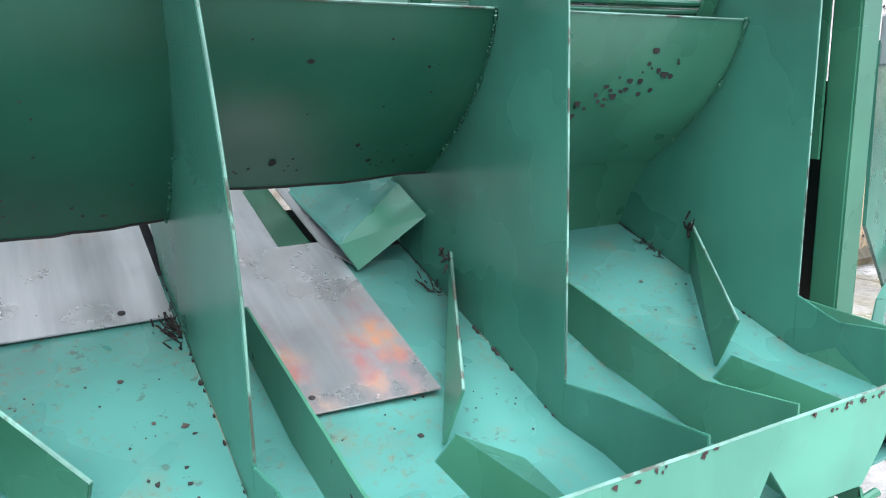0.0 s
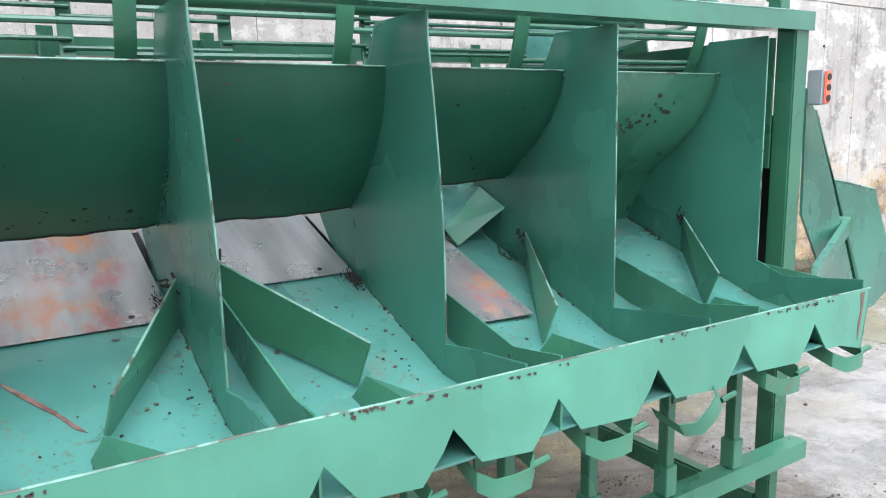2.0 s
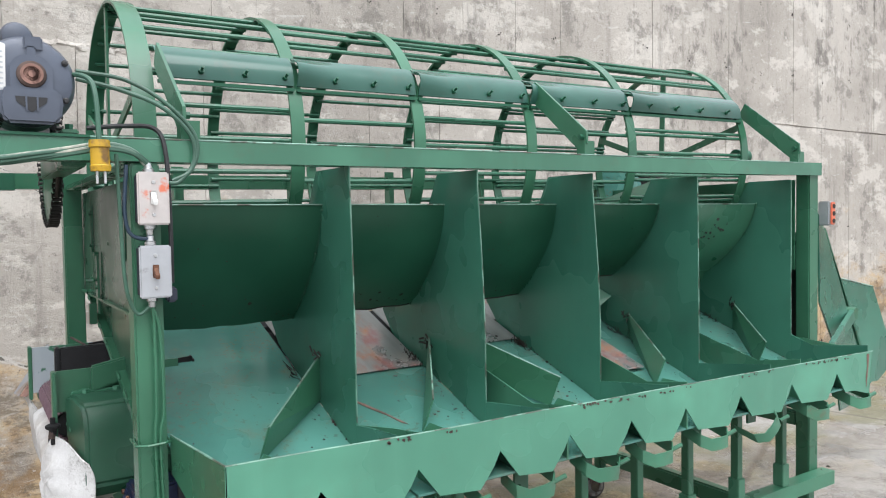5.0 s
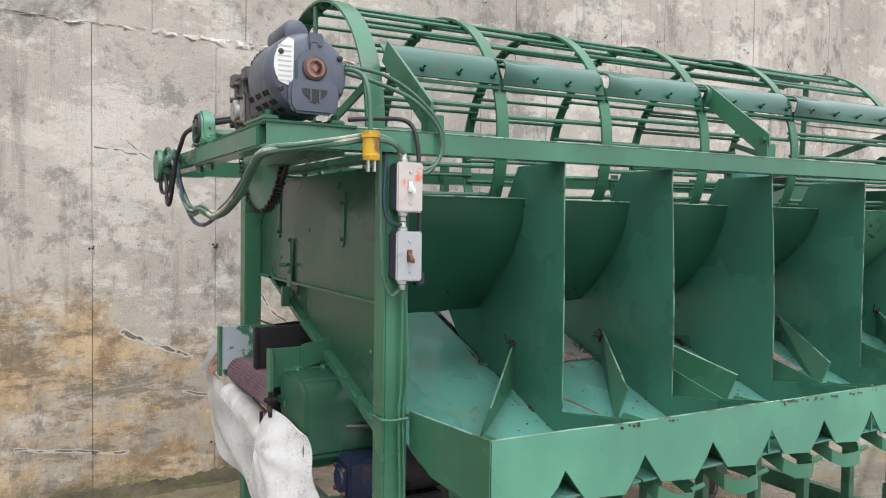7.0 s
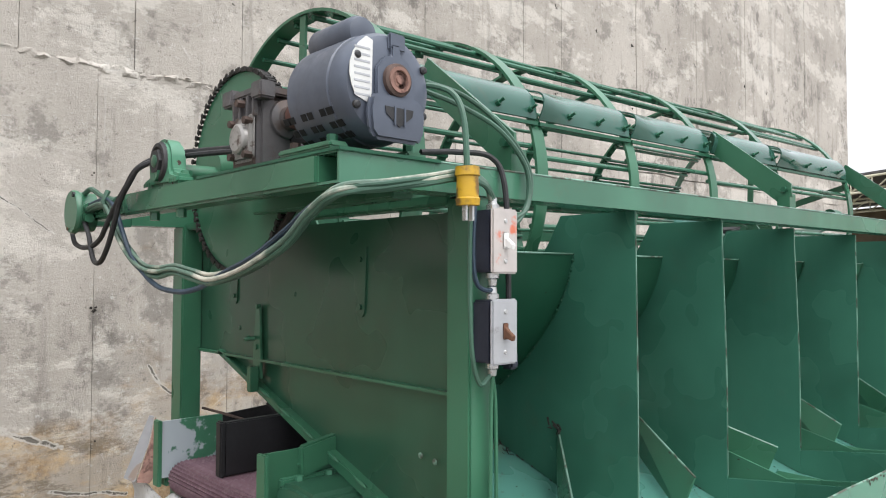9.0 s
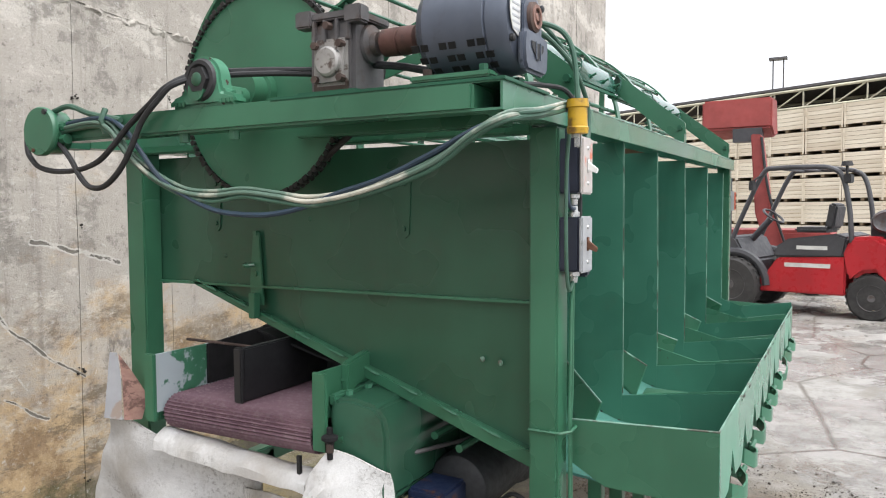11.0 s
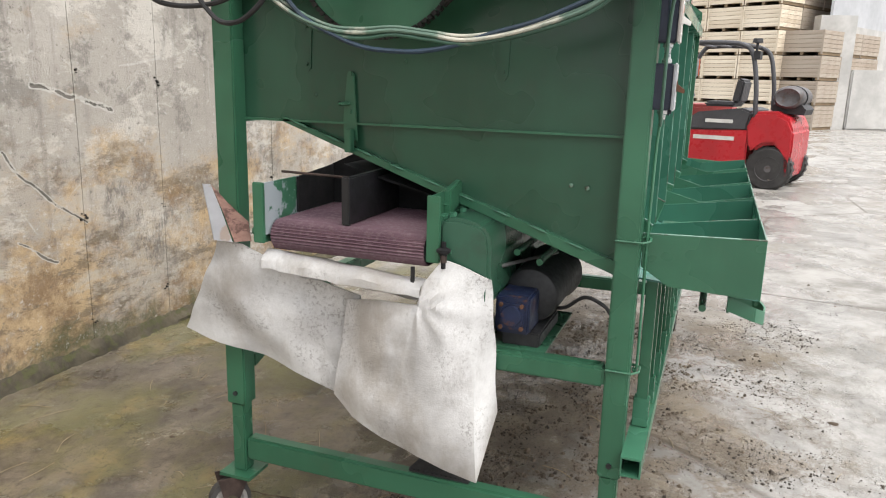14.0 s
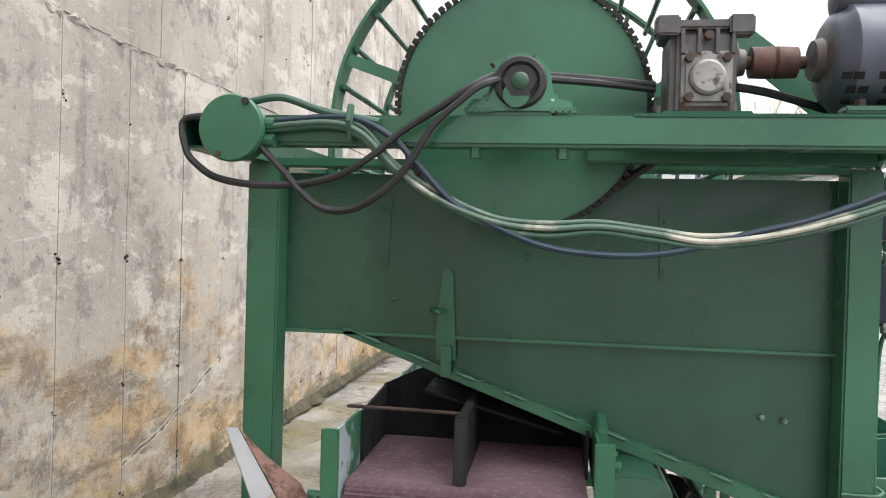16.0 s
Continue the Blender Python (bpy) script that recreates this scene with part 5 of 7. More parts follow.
for y in (0.285, 0.392):
    part("lug", box(B(), (-0.245, y - 0.012, 1.718), (-0.215, y + 0.024, 1.748)), M_gear, gb, "", 0.003)
part("flange", box(B(), (-0.246, 0.303, 1.612), (-0.232, 0.377, 1.694)), M_cap, gb, "", 0.006)
part("bearing_cap", lathe(B(), (-0.256, 0.34, 1.653), (1, 0, 0), [(0, 0.0), (0, 0.022), (0.003, 0.026), (0.012, 0.028)], 28), M_cap, gb)
for y, z in ((0.313, 1.623), (0.367, 1.623), (0.313, 1.682), (0.367, 1.682), (0.34, 1.715)):
    part("bolt", cyl(B(), (-0.255, y, z), (-0.24, y, z), 0.007, 6), M_oldbolt, gb)
part("rust_base", box(B(), (-0.24, 0.305, 1.600), (-0.232, 0.378, 1.618)), M_oldbolt, gb)
part("output_boss", lathe(B(), (-0.18, 0.30, 1.690), (0, -1, 0), [(0, 0.036), (0.012, 0.034), (0.016, 0.022), (0.026, 0.02)], 24), M_gear, gb)
part("coupling", lathe(B(), (-0.19, 0.264, 1.688), (0, -1, 0), [(0, 0.010), (0.008, 0.010), (0.008, 0.024), (0.04, 0.025), (0.042, 0.022), (0.046, 0.025), (0.076, 0.024), (0.076, 0.010), (0.09, 0.010)], 28), M_coupler, gm, "rusty shaft coupling")
for y in (0.303, 0.326, 0.352, 0.376):
    part("rib", box(B(), (-0.243, y - 0.003, 1.69), (-0.233, y + 0.003, 1.728)), M_gear, gb, "", 0.001)
part("drive_sprocket", lathe(B(), (-0.128, 0.345, 1.655), (1, 0, 0), [(0, 0.02), (0.004, 0.042), (0.010, 0.042), (0.014, 0.02)], 24), M_chain, gb)
for o_ in [gb, *gb.children]:
    o_.data.transform(Matrix.Translation((-0.011, -0.008, -0.002)))
MY0, MX, MZ, MR = 0.160, -0.19, 1.690, 0.083
mo = part("motor", lathe(B(), (MX, MY0, MZ), (0, -1, 0), [(0, 0.03), (0.0, 0.055), (0.008, 0.068), (0.02, 0.076), (0.022, MR - 0.003), (0.026, MR), (0.132, MR), (0.134, MR - 0.003), (0.137, MR - 0.001), (0.160, 0.080), (0.170, 0.074), (0.174, 0.064), (0.175, 0.030)], 48), M_motor, gm, "blue-grey enamelled electric motor with oil stains")
part("drive_bell", lathe(B(), (MX, MY0 + 0.016, MZ), (0, -1, 0), [(0, 0.018), (0.0, 0.03), (0.012, 0.034), (0.016, 0.052)], 28), M_gear, mo)
part("capacitor", lathe(B(), (MX - 0.012, 0.155, MZ + 0.088), (0, -1, 0), [(0, 0.012), (0.004, 0.024), (0.012, 0.028), (0.11, 0.028), (0.118, 0.024), (0.122, 0.012)], 24), M_motor, mo, "capacitor housing on top of the motor")
FY = -0.0155
arcp = [(MX + 0.074 * math.cos(radians(a)), FY, MZ + 0.012 + 0.066 * math.sin(radians(a))) for a in range(128, 226, 14)]
part("name_plate", slab(B(), arcp + [(MX - 0.036, FY, MZ - 0.032), (MX - 0.034, FY, MZ + 0.060)], (0, -0.0012, 0)), M_plate, mo, "pale motor name plate with faint print")
for k in range(8):
    z = MZ - 0.022 + 0.0095 * k
    part("plate_print", box(B(), (MX - 0.066, FY - 0.0018, z), (MX - 0.039, FY - 0.0012, z + 0.003)), M_boxgrey, mo)
sw = part("terminal_cover", slab(B(), [(MX + 0.004 + 0.052 * c, FY, MZ - 0.050 + 0.034 * s) for c, s in ((-0.75, -0.95), (0.75, -0.95), (0.95, -0.6), (1.0, 0.3), (0.92, 0.9), (0.55, 1.0), (-0.55, 1.0), (-0.92, 0.9), (-1.0, 0.3), (-0.95, -0.6))], (0, -0.014, 0)), M_motor, mo, "stamped terminal cover", 0.005)
part("cap_bezel", slab(B(), [(MX + 0.006 + 0.036 * c, FY + 0.001, MZ + 0.008 + 0.036 * s) for c, s in ((-0.8, -1), (0.8, -1), (1, -0.8), (1, 0.4), (0.6, 0.9), (0.25, 1.0), (0.22, 1.45), (-0.22, 1.45), (-0.25, 1.0), (-0.6, 0.9), (-1, 0.4), (-1, -0.8))], (0, -0.006, 0)), M_motor, mo, "", 0.002)
part("bell_ridge", box(B(), (MX - 0.006, FY - 0.003, MZ + 0.052), (MX + 0.026, FY + 0.004, MZ + 0.079)), M_motor, mo, "", 0.003)
part("knob_ring", lathe(B(), (MX + 0.006, FY - 0.004, MZ + 0.008), (0, -1, 0), [(0, 0.020), (0.0, 0.025), (0.007, 0.024), (0.009, 0.020)], 24), M_oldbolt, mo)
part("overload_knob", lathe(B(), (MX + 0.006, FY - 0.006, MZ + 0.008), (0, -1, 0), [(0, 0.020), (0.009, 0.019), (0.009, 0.014), (0.007, 0.013), (0.007, 0.007), (0.009, 0.006), (0.009, 0.0)], 24), M_coupling, mo, "round rusty brown cap")
part("vent", slab(B(), [(MX - 0.022, FY - 0.0148, MZ - 0.034), (MX + 0.030, FY - 0.0148, MZ - 0.034), (MX + 0.028, FY - 0.0148, MZ - 0.044), (MX + 0.004, FY - 0.0148, MZ - 0.062), (MX - 0.020, FY - 0.0148, MZ - 0.044)], (0, -0.0008, 0)), M_black, sw)
for x in (MX - 0.006, MX + 0.012):
    part("vent_bar", box(B(), (x, FY - 0.017, MZ - 0.060), (x + 0.003, FY - 0.0154, MZ - 0.033)), M_motor, sw)
for s in (-1, 1):
    for c in (-0.06, 0.062):
        part("screw", lathe(B(), (MX + c, -0.012, MZ + s * 0.035), (0, -1, 0), [(0, 0.006), (0.005, 0.006), (0.007, 0.003)], 10), M_black, mo)
for row in range(3):                                  # ventilation slots
    for k in range(3):
        y = 0.15 - 0.05 * k - (0.01 if row else 0)
        for col in range(2):
            a = radians(180 + 28 + 15 * row)
            yy = y - 0.017 * col
            d = Vector((math.cos(a), 0, math.sin(a)))
            q = Vector((MX, yy, MZ)) + d * (MR - 0.002)
            if yy > 0.02:
                # near-black plates draw the darkness inside the openings
                part("slot", slab(B(), [q + Vector((0, -0.0065, 0)) + d.cross(Vector((0, 1, 0))) * 0.0055, q + Vector((0, 0.0065, 0)) + d.cross(Vector((0, 1, 0))) * 0.0055, q + Vector((0, 0.0065, 0)) - d.cross(Vector((0, 1, 0))) * 0.0055, q + Vector((0, -0.0065, 0)) - d.cross(Vector((0, 1, 0))) * 0.0055], d * 0.0028), M_void, mo)
base = part("motor_base", box(B(), (MX - 0.08, 0.01, 1.592), (MX + 0.08, 0.16, 1.597)), M_green, mo, "", 0.002)
for x in (MX - 0.07, MX + 0.07):
    part("foot", box(B(), (x - 0.016, 0.012, 1.596), (x + 0.016, 0.155, 1.606)), M_green, base, "", 0.003)
    for y in (0.03, 0.13):
        part("bolt", cyl(B(), (x, y, 1.604), (x, y, 1.617), 0.008, 6), M_dark if y < 0.1 else M_oldbolt, base)

for o_ in [mo, *mo.children_recursive]:
    o_.data.transform(Matrix.Translation((-0.012, -0.006, -0.002)))

# ---- belt conveyor under the bins ----
bm = B()
CX, YB0, YB1 = -0.115, 0.480, 0.908
rows, n = [], 0
loop = [(2.30, 0.958), (1.6, 0.958), (0.9, 0.958), (0.3, 0.958)]
loop += [(0.2 - 0.005 * k, 0.958) for k in range(0, 60)]
loop += [(CX + 0.015 - 0.037 * math.sin(radians(a)), 0.921 + 0.037 * math.cos(radians(a))) for a in range(6, 181, 6)]
loop += [(0.3, 0.884), (2.30, 0.884)]
for k, (x, z) in enumerate(loop):
    rib = 0.0040 if k % 2 and 4 < k < 94 else 0.0
    a = Vector((x - CX - 0.015, 0, z - 0.921))
    off = a.normalized() * rib if x < CX + 0.02 else Vector((0, 0, rib if z > 0.92 else -rib))
    rows.append([Vector((x, YB0 + (YB1 - YB0) * j / 6, z)) + off for j in range(7)])
belt = part("belt", strip(bm, rows, lambda p: Vector((0, 0, -0.004)) if p.z > 0.93 else Vector((0.004, 0, 0.001))), M_belt, gm, "ribbed maroon rubber conveyor belt", 0, 20)
part("roller", cyl(B(), (CX + 0.015, YB0 + 0.004, 0.921), (CX + 0.015, YB1 - 0.004, 0.921), 0.0325, 24), M_black, gm)
part("shaft", cyl(B(), (CX + 0.015, 0.42, 0.921), (CX + 0.015, 0.985, 0.921), 0.011, 14), M_green, gm)
sp = part("conveyor_side", box(B(), (-0.153, 0.915, 0.925), (2.3, 0.921, 1.060)), M_flaked, gm, "conveyor side board with paint flaked to white")
part("end_tab", box(B(), (-0.163, 0.912, 0.905), (-0.153, 0.944, 1.062)), M_green, sp, "", 0.002)
part("take_up", box(B(), (-0.140, 0.925, 0.90), (-0.03, 0.962, 0.935)), M_green, sp, "", 0.004)
sp = part("conveyor_side", box(B(), (-0.132, 0.462, 0.958), (0.16, 0.468, 1.060)), M_green, gm, "green conveyor side board")
part("end_tab", box(B(), (-0.143, 0.438, 0.900), (-0.133, 0.472, 1.062)), M_green, sp, "", 0.002)
for x, z in ((-0.02, 1.028), (0.035, 1.035), (0.03, 1.0)):
    part("bolt", cyl(B(), (x - 0.03, 0.452, z), (x - 0.03, 0.462, z), 0.007, 6), M_green, sp)
part("lug", slab(B(), [(-0.055, 0.444, 1.00), (0.05, 0.444, 1.03), (0.05, 0.444, 1.085), (-0.055, 0.444, 1.066)], (0, 0.02, 0)), M_green, sp, "", 0.004)
part("conveyor_side", box(B(), (0.16, 0.470, 0.88), (2.3, 0.476, 0.985)), M_green, gm)
# black skirt boards over the belt
sk = part("skirt_board", slab(B(), [(-0.10, 0.695, 0.963), (-0.10, 0.695, 1.083), (0.55, 0.695, 1.09), (0.55, 0.695, 0.963)], (0, 0.018, 0)), M_blackplate, gm, "black rubber skirt board standing on the belt", 0.003)
part("front_edge", box(B(), (-0.112, 0.692, 0.962), (-0.099, 0.716, 1.086)), M_blackplate, sk, "", 0.003)
# added near-black lid: paints the deep shade above the belt
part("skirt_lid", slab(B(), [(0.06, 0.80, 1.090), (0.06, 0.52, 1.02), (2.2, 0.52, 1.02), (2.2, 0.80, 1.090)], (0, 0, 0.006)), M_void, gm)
part("skirt_rod", tube(B(), [(-0.045, 0.93, 1.078), (-0.03, 0.82, 1.074), (-0.02, 0.715, 1.070)], 0.0035, 8), M_oldbolt, gm)
# added near-black sheets close the recess, standing in for its shade
part("skirt_curtain", slab(B(), [(0.20, 0.474, 0.962), (0.20, 0.915, 0.962), (0.20, 0.915, 1.075), (0.20, 0.82, 1.12), (0.20, 0.474, 1.05)], (0.006, 0, 0)), M_void, gm, "black sheet standing in for the dark recess over the belt")
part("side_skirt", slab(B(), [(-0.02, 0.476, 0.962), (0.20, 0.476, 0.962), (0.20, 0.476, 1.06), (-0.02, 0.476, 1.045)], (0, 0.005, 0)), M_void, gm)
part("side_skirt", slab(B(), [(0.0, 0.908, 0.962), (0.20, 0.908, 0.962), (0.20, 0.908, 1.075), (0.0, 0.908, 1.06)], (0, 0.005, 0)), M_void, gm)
# gearbox housing and guard at the drive side
prof = [(0.450, 0.905), (0.450, 0.990), (0.440, 1.004), (0.40, 1.006), (0.352, 0.992), (0.334, 0.968), (0.328, 0.93), (0.328, 0.80), (0.36, 0.76), (0.40, 0.78), (0.42, 0.83)]
gh = part("drive_housing", slab(B(), [(-0.085 - 0.03 * (y - 0.328) / 0.12, y, z) for y, z in prof], (0.60, 0, 0)), M_guard, gm, "grimy green sheet drive guard", 0.010)
part("guard_flange", box(B(), (-0.10, 0.445, 0.985), (0.30, 0.462, 1.008)), M_worn, gh, "", 0.003)
for x in (-0.07, 0.0, 0.09):
    part("bolt", cyl(B(), (x, 0.43, 1.003), (x, 0.43, 1.014), 0.009, 6), M_worn, gh)
part("tensioner", lathe(B(), (-0.145, 0.426, 0.915), (0, 0, 1), [(0, 0.008), (0.010, 0.009), (0.016, 0.017), (0.022, 0.017), (0.026, 0.009)], 16), M_void, gh)
part("tension_bolt", cyl(B(), (-0.145, 0.426, 0.89), (-0.145, 0.426, 0.955), 0.006, 10), M_void, gh)
# drive motor of the belt on its shelf
lm = part("belt_motor", lathe(B(), (0.10, 0.27, 0.775), (1, 0, 0), [(0, 0.05), (0.01, 0.07), (0.02, 0.075), (0.26, 0.075), (0.29, 0.085), (0.30, 0.085), (0.32, 0.06)], 32), M_black, gm, "dirty black belt motor with fan cowl")
part("terminal_box", box(B(), (0.0, 0.245, 0.70), (0.11, 0.335, 0.80)), M_bluemotor, lm, "chipped blue gear housing", 0.006)
part("box_lid", box(B(), (-0.008, 0.256, 0.712), (0.001, 0.324, 0.785)), M_bluemotor, lm, "", 0.004)
part("lid_ring", lathe(B(), (-0.0135, 0.29, 0.75), (1, 0, 0), [(0, 0.014), (0, 0.026), (0.006, 0.028)], 20), M_bluemotor, lm)
for y, z in ((0.263, 0.719), (0.317, 0.719), (0.263, 0.778), (0.317, 0.778)):
    part("bolt", cyl(B(), (-0.0125, y, z), (-0.006, y, z), 0.006, 6), M_rust, lm)
part("guard_frame", tube(B(), [(0.03, 0.34, 0.80), (0.03, 0.335, 0.86), (0.05, 0.32, 0.868), (0.28, 0.24, 0.86)], 0.005, 8), M_gear, lm)
part("motor_shelf", box(B(), (0.0, 0.20, 0.658), (0.36, 0.40, 0.664)), M_green, gm, "", 0.001)
part("motor_foot", box(B(), (0.02, 0.22, 0.664), (0.25, 0.32, 0.70)), M_black, lm, "", 0.004)
part("motor_cable", tube(B(), [(0.14, 0.205, 0.74), (0.10, 0.17, 0.76), (0.07, 0.12, 0.80), (0.05, 0.07, 0.79), (0.04, 0.048, 0.77)], 0.005, 8), M_black, lm)
for y, z in ((0.30, 0.92), (0.24, 0.90)):
    part("floor_stay", cyl(B(), (0.06, y, z - 0.02), (0.9, y, z - 0.02), 0.009, 8), M_green, gm)
# bent aluminium guard at the belt's end
ag = part("alu_guard", slab(B(), [(-0.095, 1.150, 1.034), (-0.090, 1.128, 1.034), (-0.126, 1.070, 0.976), (-0.188, 0.990, 0.906), (-0.198, 1.040, 0.908)], (0.002, 0.003, 0)), M_alu, gm, "bent scratched aluminium corner guard")
part("rusty_fold", slab(B(), [(-0.088, 1.126, 1.032), (-0.085, 1.075, 0.985), (-0.110, 0.995, 0.945), (-0.170, 0.945, 0.910), (-0.186, 0.986, 0.906), (-0.124, 1.068, 0.976)], (0.002, 0.003, 0)), M_coupling, ag, "rusted folded half of the guard")
part("belt_wiper", box(B(), (-0.150, 0.500, 0.838), (-0.142, 0.508, 0.886)), M_black, gm)
# catch tray under the lower bar
part("tray", slab(B(), [(-0.02, 0.38, 0.262), (-0.02, 0.56, 0.262), (0.10, 0.54, 0.27), (0.10, 0.40, 0.27)], (0, 0, 0.012)), M_black, gm, "", 0.003)

# ---- dirty felt sheet hung below the belt ----
N = 22


def sheet(bm, top, bottom, n, m, wave, seed, bow=0.0):
    rows = []
    for i in range(m + 1):
        v = i / m
        row = []
        for j in range(n + 1):
            u = j / n
            a, b = spline_at(top, u), spline_at(bottom, u)
            p = a.lerp(b, v)
            p.x += wave * noise.noise(Vector((u * 3, v * 3, seed))) - bow * math.sin(math.pi * v) * math.sin(math.pi * u)
            fan = Vector((0, p.y - 0.48, p.z - 0.80))          # creases run out from the tie
            p.x += 0.007 * math.sin(9.0 * math.atan2(fan.z, fan.y)) * math.exp(-fan.length / 0.10)
            row.append(p)
        rows.append(row)
    return strip(bm, rows, (0.004, 0, 0))


def spline_at(pts, u):
    pts = [Vector(p) for p in pts]
    f = u * (len(pts) - 1)
    i = min(int(f), len(pts) - 2)
    return pts[i].lerp(pts[i + 1], f - i)


cloth = thing("felt_sheet", (0, 0, 0), "dirty white torn felt sheet hanging under the conveyor belt", "sheet")
part("back_sheet", sheet(B(), [(-0.180, 1.045, 0.905), (-0.165, 0.98, 0.895), (-0.125, 0.90, 0.850), (-0.08, 0.80, 0.80), (-0.055, 0.69, 0.765)], [(-0.109, 1.218, 0.618), (-0.105, 1.10, 0.588), (-0.085, 0.98, 0.556), (-0.065, 0.85, 0.51), (-0.045, 0.70, 0.45)], 28, 24, 0.022, 3, 0.015), M_felt, cloth)
roll = []
for i in range(9):
    u = i / 8
    a = radians(-10 + 250 * u)
    r = 0.038
    roll.append([(-0.118 - 0.010 * j / 14 + r * math.cos(a) * -1, 0.930 - (0.930 - 0.478) * j / 14, 0.842 - 0.022 * j / 14 + r * math.sin(a) * (1 - 0.25 * (j / 14)) + 0.010 * noise.noise(Vector((i * 0.7, j * 0.5, 3)))) for j in range(15)])
part("roll", strip(B(), roll, (0.003, 0, 0.001)), M_felt, cloth)
part("front_flap", sheet(B(), [(-0.082, 0.714, 0.760), (-0.125, 0.60, 0.785), (-0.160, 0.482, 0.795), (-0.158, 0.474, 0.845), (-0.145, 0.427, 0.912), (-0.112, 0.37, 0.884), (-0.086, 0.323, 0.858)], [(-0.089, 0.754, 0.488), (-0.095, 0.69, 0.438), (-0.105, 0.60, 0.395), (-0.118, 0.50, 0.366), (-0.130, 0.40, 0.352), (-0.140, 0.323, 0.350), (-0.035, 0.308, 0.494)], 48, 40, 0.024, 8, 0.02), M_felt, cloth)
part("tie", tube(B(), [(-0.148, 0.424, 0.905), (-0.146, 0.426, 0.925)], 0.008, 8, False), M_oldbolt, cloth)

# ---- switches, plug and wiring ----


def switch(name, z0, face, lever, label):
    x0, x1, y0, h = -0.026, 0.034, -0.056, 0.100
    s = part(name, box(B(), (x0 + 0.003, y0 + 0.006, z0), (x1 - 0.003, -0.006, z0 + h)), M_boxside, gm, label, 0.004)
    part("cover_plate", box(B(), (x0, y0 - 0.001, z0 - 0.002), (x1, y0 + 0.006, z0 + h + 0.002)), face, s, "", 0.003)
    lv = box(B(), (-0.002, y0 - 0.003, z0 + 0.038), (0.010, y0 - 0.001, z0 + 0.064))
    slab(lv, [(0.0, y0 - 0.002, z0 + 0.042), (0.0, y0 - 0.002, z0 + 0.058), (0.0, y0 - 0.020, z0 + 0.044), (0.0, y0 - 0.018, z0 + 0.036)], (0.008, 0, 0))
    part("toggle", lv, lever, s, "", 0.001)
    for z in (z0 + 0.018, z0 + 0.082):
        part("screw", lathe(B(), (0.004, y0 - 0.001, z), (0, -1, 0), [(0, 0.004), (0.002, 0.003)], 10), M_chrome, s)
    for z, sgn in ((z0 - 0.003, -1), (z0 + h + 0.003, 1)):
        part("gland", lathe(B(), (0.0, -0.032, z), (0, 0, sgn), [(-0.002, 0.011), (0.006, 0.011), (0.008, 0.008), (0.018, 0.007)], 12), M_chrome, s)
    return s


switch("switch_box", 1.419, M_orange, M_white, "grey switch box sprayed orange with white toggle")
switch("switch_box", 1.275, M_boxgrey, M_rust, "grey metal switch box with brown toggle")
part("outlet", box(B(), (0.026, -0.049, 1.262), (0.046, -0.024, 1.292)), M_boxside, gm, "", 0.004)
sb = part("socket_box", box(B(), (2.420, -0.030, 1.385), (2.450, 0.016, 1.478)), M_boxgrey, gm, "grey socket box with orange face on the post", 0.004)
part("socket_face", box(B(), (2.424, -0.036, 1.388), (2.452, -0.029, 1.475)), M_orangeface, sb, "", 0.003)
for z in (1.403, 1.431, 1.459):
    part("socket_hole", cyl(B(), (2.438, -0.0365, z), (2.438, -0.0385, z), 0.009, 14), M_oldbolt, sb)
for o_ in [sb, *sb.children]:
    o_.data.transform(Matrix.Translation((0.052, 0.020, -0.010)))
# hanging yellow plug
plug = thing("yellow_plug", (0, 0, 0), "yellow rubber plug hanging by its grey cord", "plug")
part("body", lathe(B(), (-0.092, -0.068, 1.577), (0.02, 0, -1), [(0, 0.010), (0.0, 0.018), (0.013, 0.0192), (0.015, 0.0165), (0.046, 0.017), (0.048, 0.0188), (0.058, 0.0175), (0.058, 0.0)], 24), M_yellow, plug)
for dx in (-0.007, 0.007):
    part("prong", box(B(), (-0.091 + dx - 0.002, -0.073, 1.496), (-0.091 + dx + 0.002, -0.065, 1.520)), M_chrome, plug)
part("cord", tube(B(), [(-0.092, -0.068, 1.575), (-0.094, -0.062, 1.65), (-0.10, -0.045, 1.69), (-0.12, -0.015, 1.705), (-0.14, 0.005, 1.70)], 0.0048, 8), M_cable, plug)

part("switch_cable", tube(B(), [(-0.12, 0.0, 1.70), (-0.05, -0.01, 1.685), (0.03, -0.02, 1.655), (0.085, -0.028, 1.60), (0.09, -0.030, 1.545), (0.06, -0.034, 1.505), (0.036, -0.036, 1.50)], 0.0045), M_cable, gm)
part("switch_cable", tube(B(), [(-0.10, 0.03, 1.61), (-0.03, 0.02, 1.617), (0.02, -0.01, 1.61), (0.036, -0.026, 1.56), (0.040, -0.030, 1.42), (0.040, -0.030, 1.30)], 0.0048), M_black, gm)
part("switch_cable", tube(B(), [(-0.12, 0.0, 1.715), (-0.03, 0.0, 1.705), (0.045, -0.015, 1.66), (0.096, -0.027, 1.595), (0.085, -0.032, 1.53), (0.045, -0.034, 1.505)], 0.0042), M_cable, gm)
part("box_cable", tube(B(), [(-0.06, -0.045, 1.555), (-0.055, -0.036, 1.45), (-0.048, -0.034, 1.30), (-0.028, -0.032, 1.243), (-0.003, -0.032, 1.256)], 0.0038), M_cable, gm)
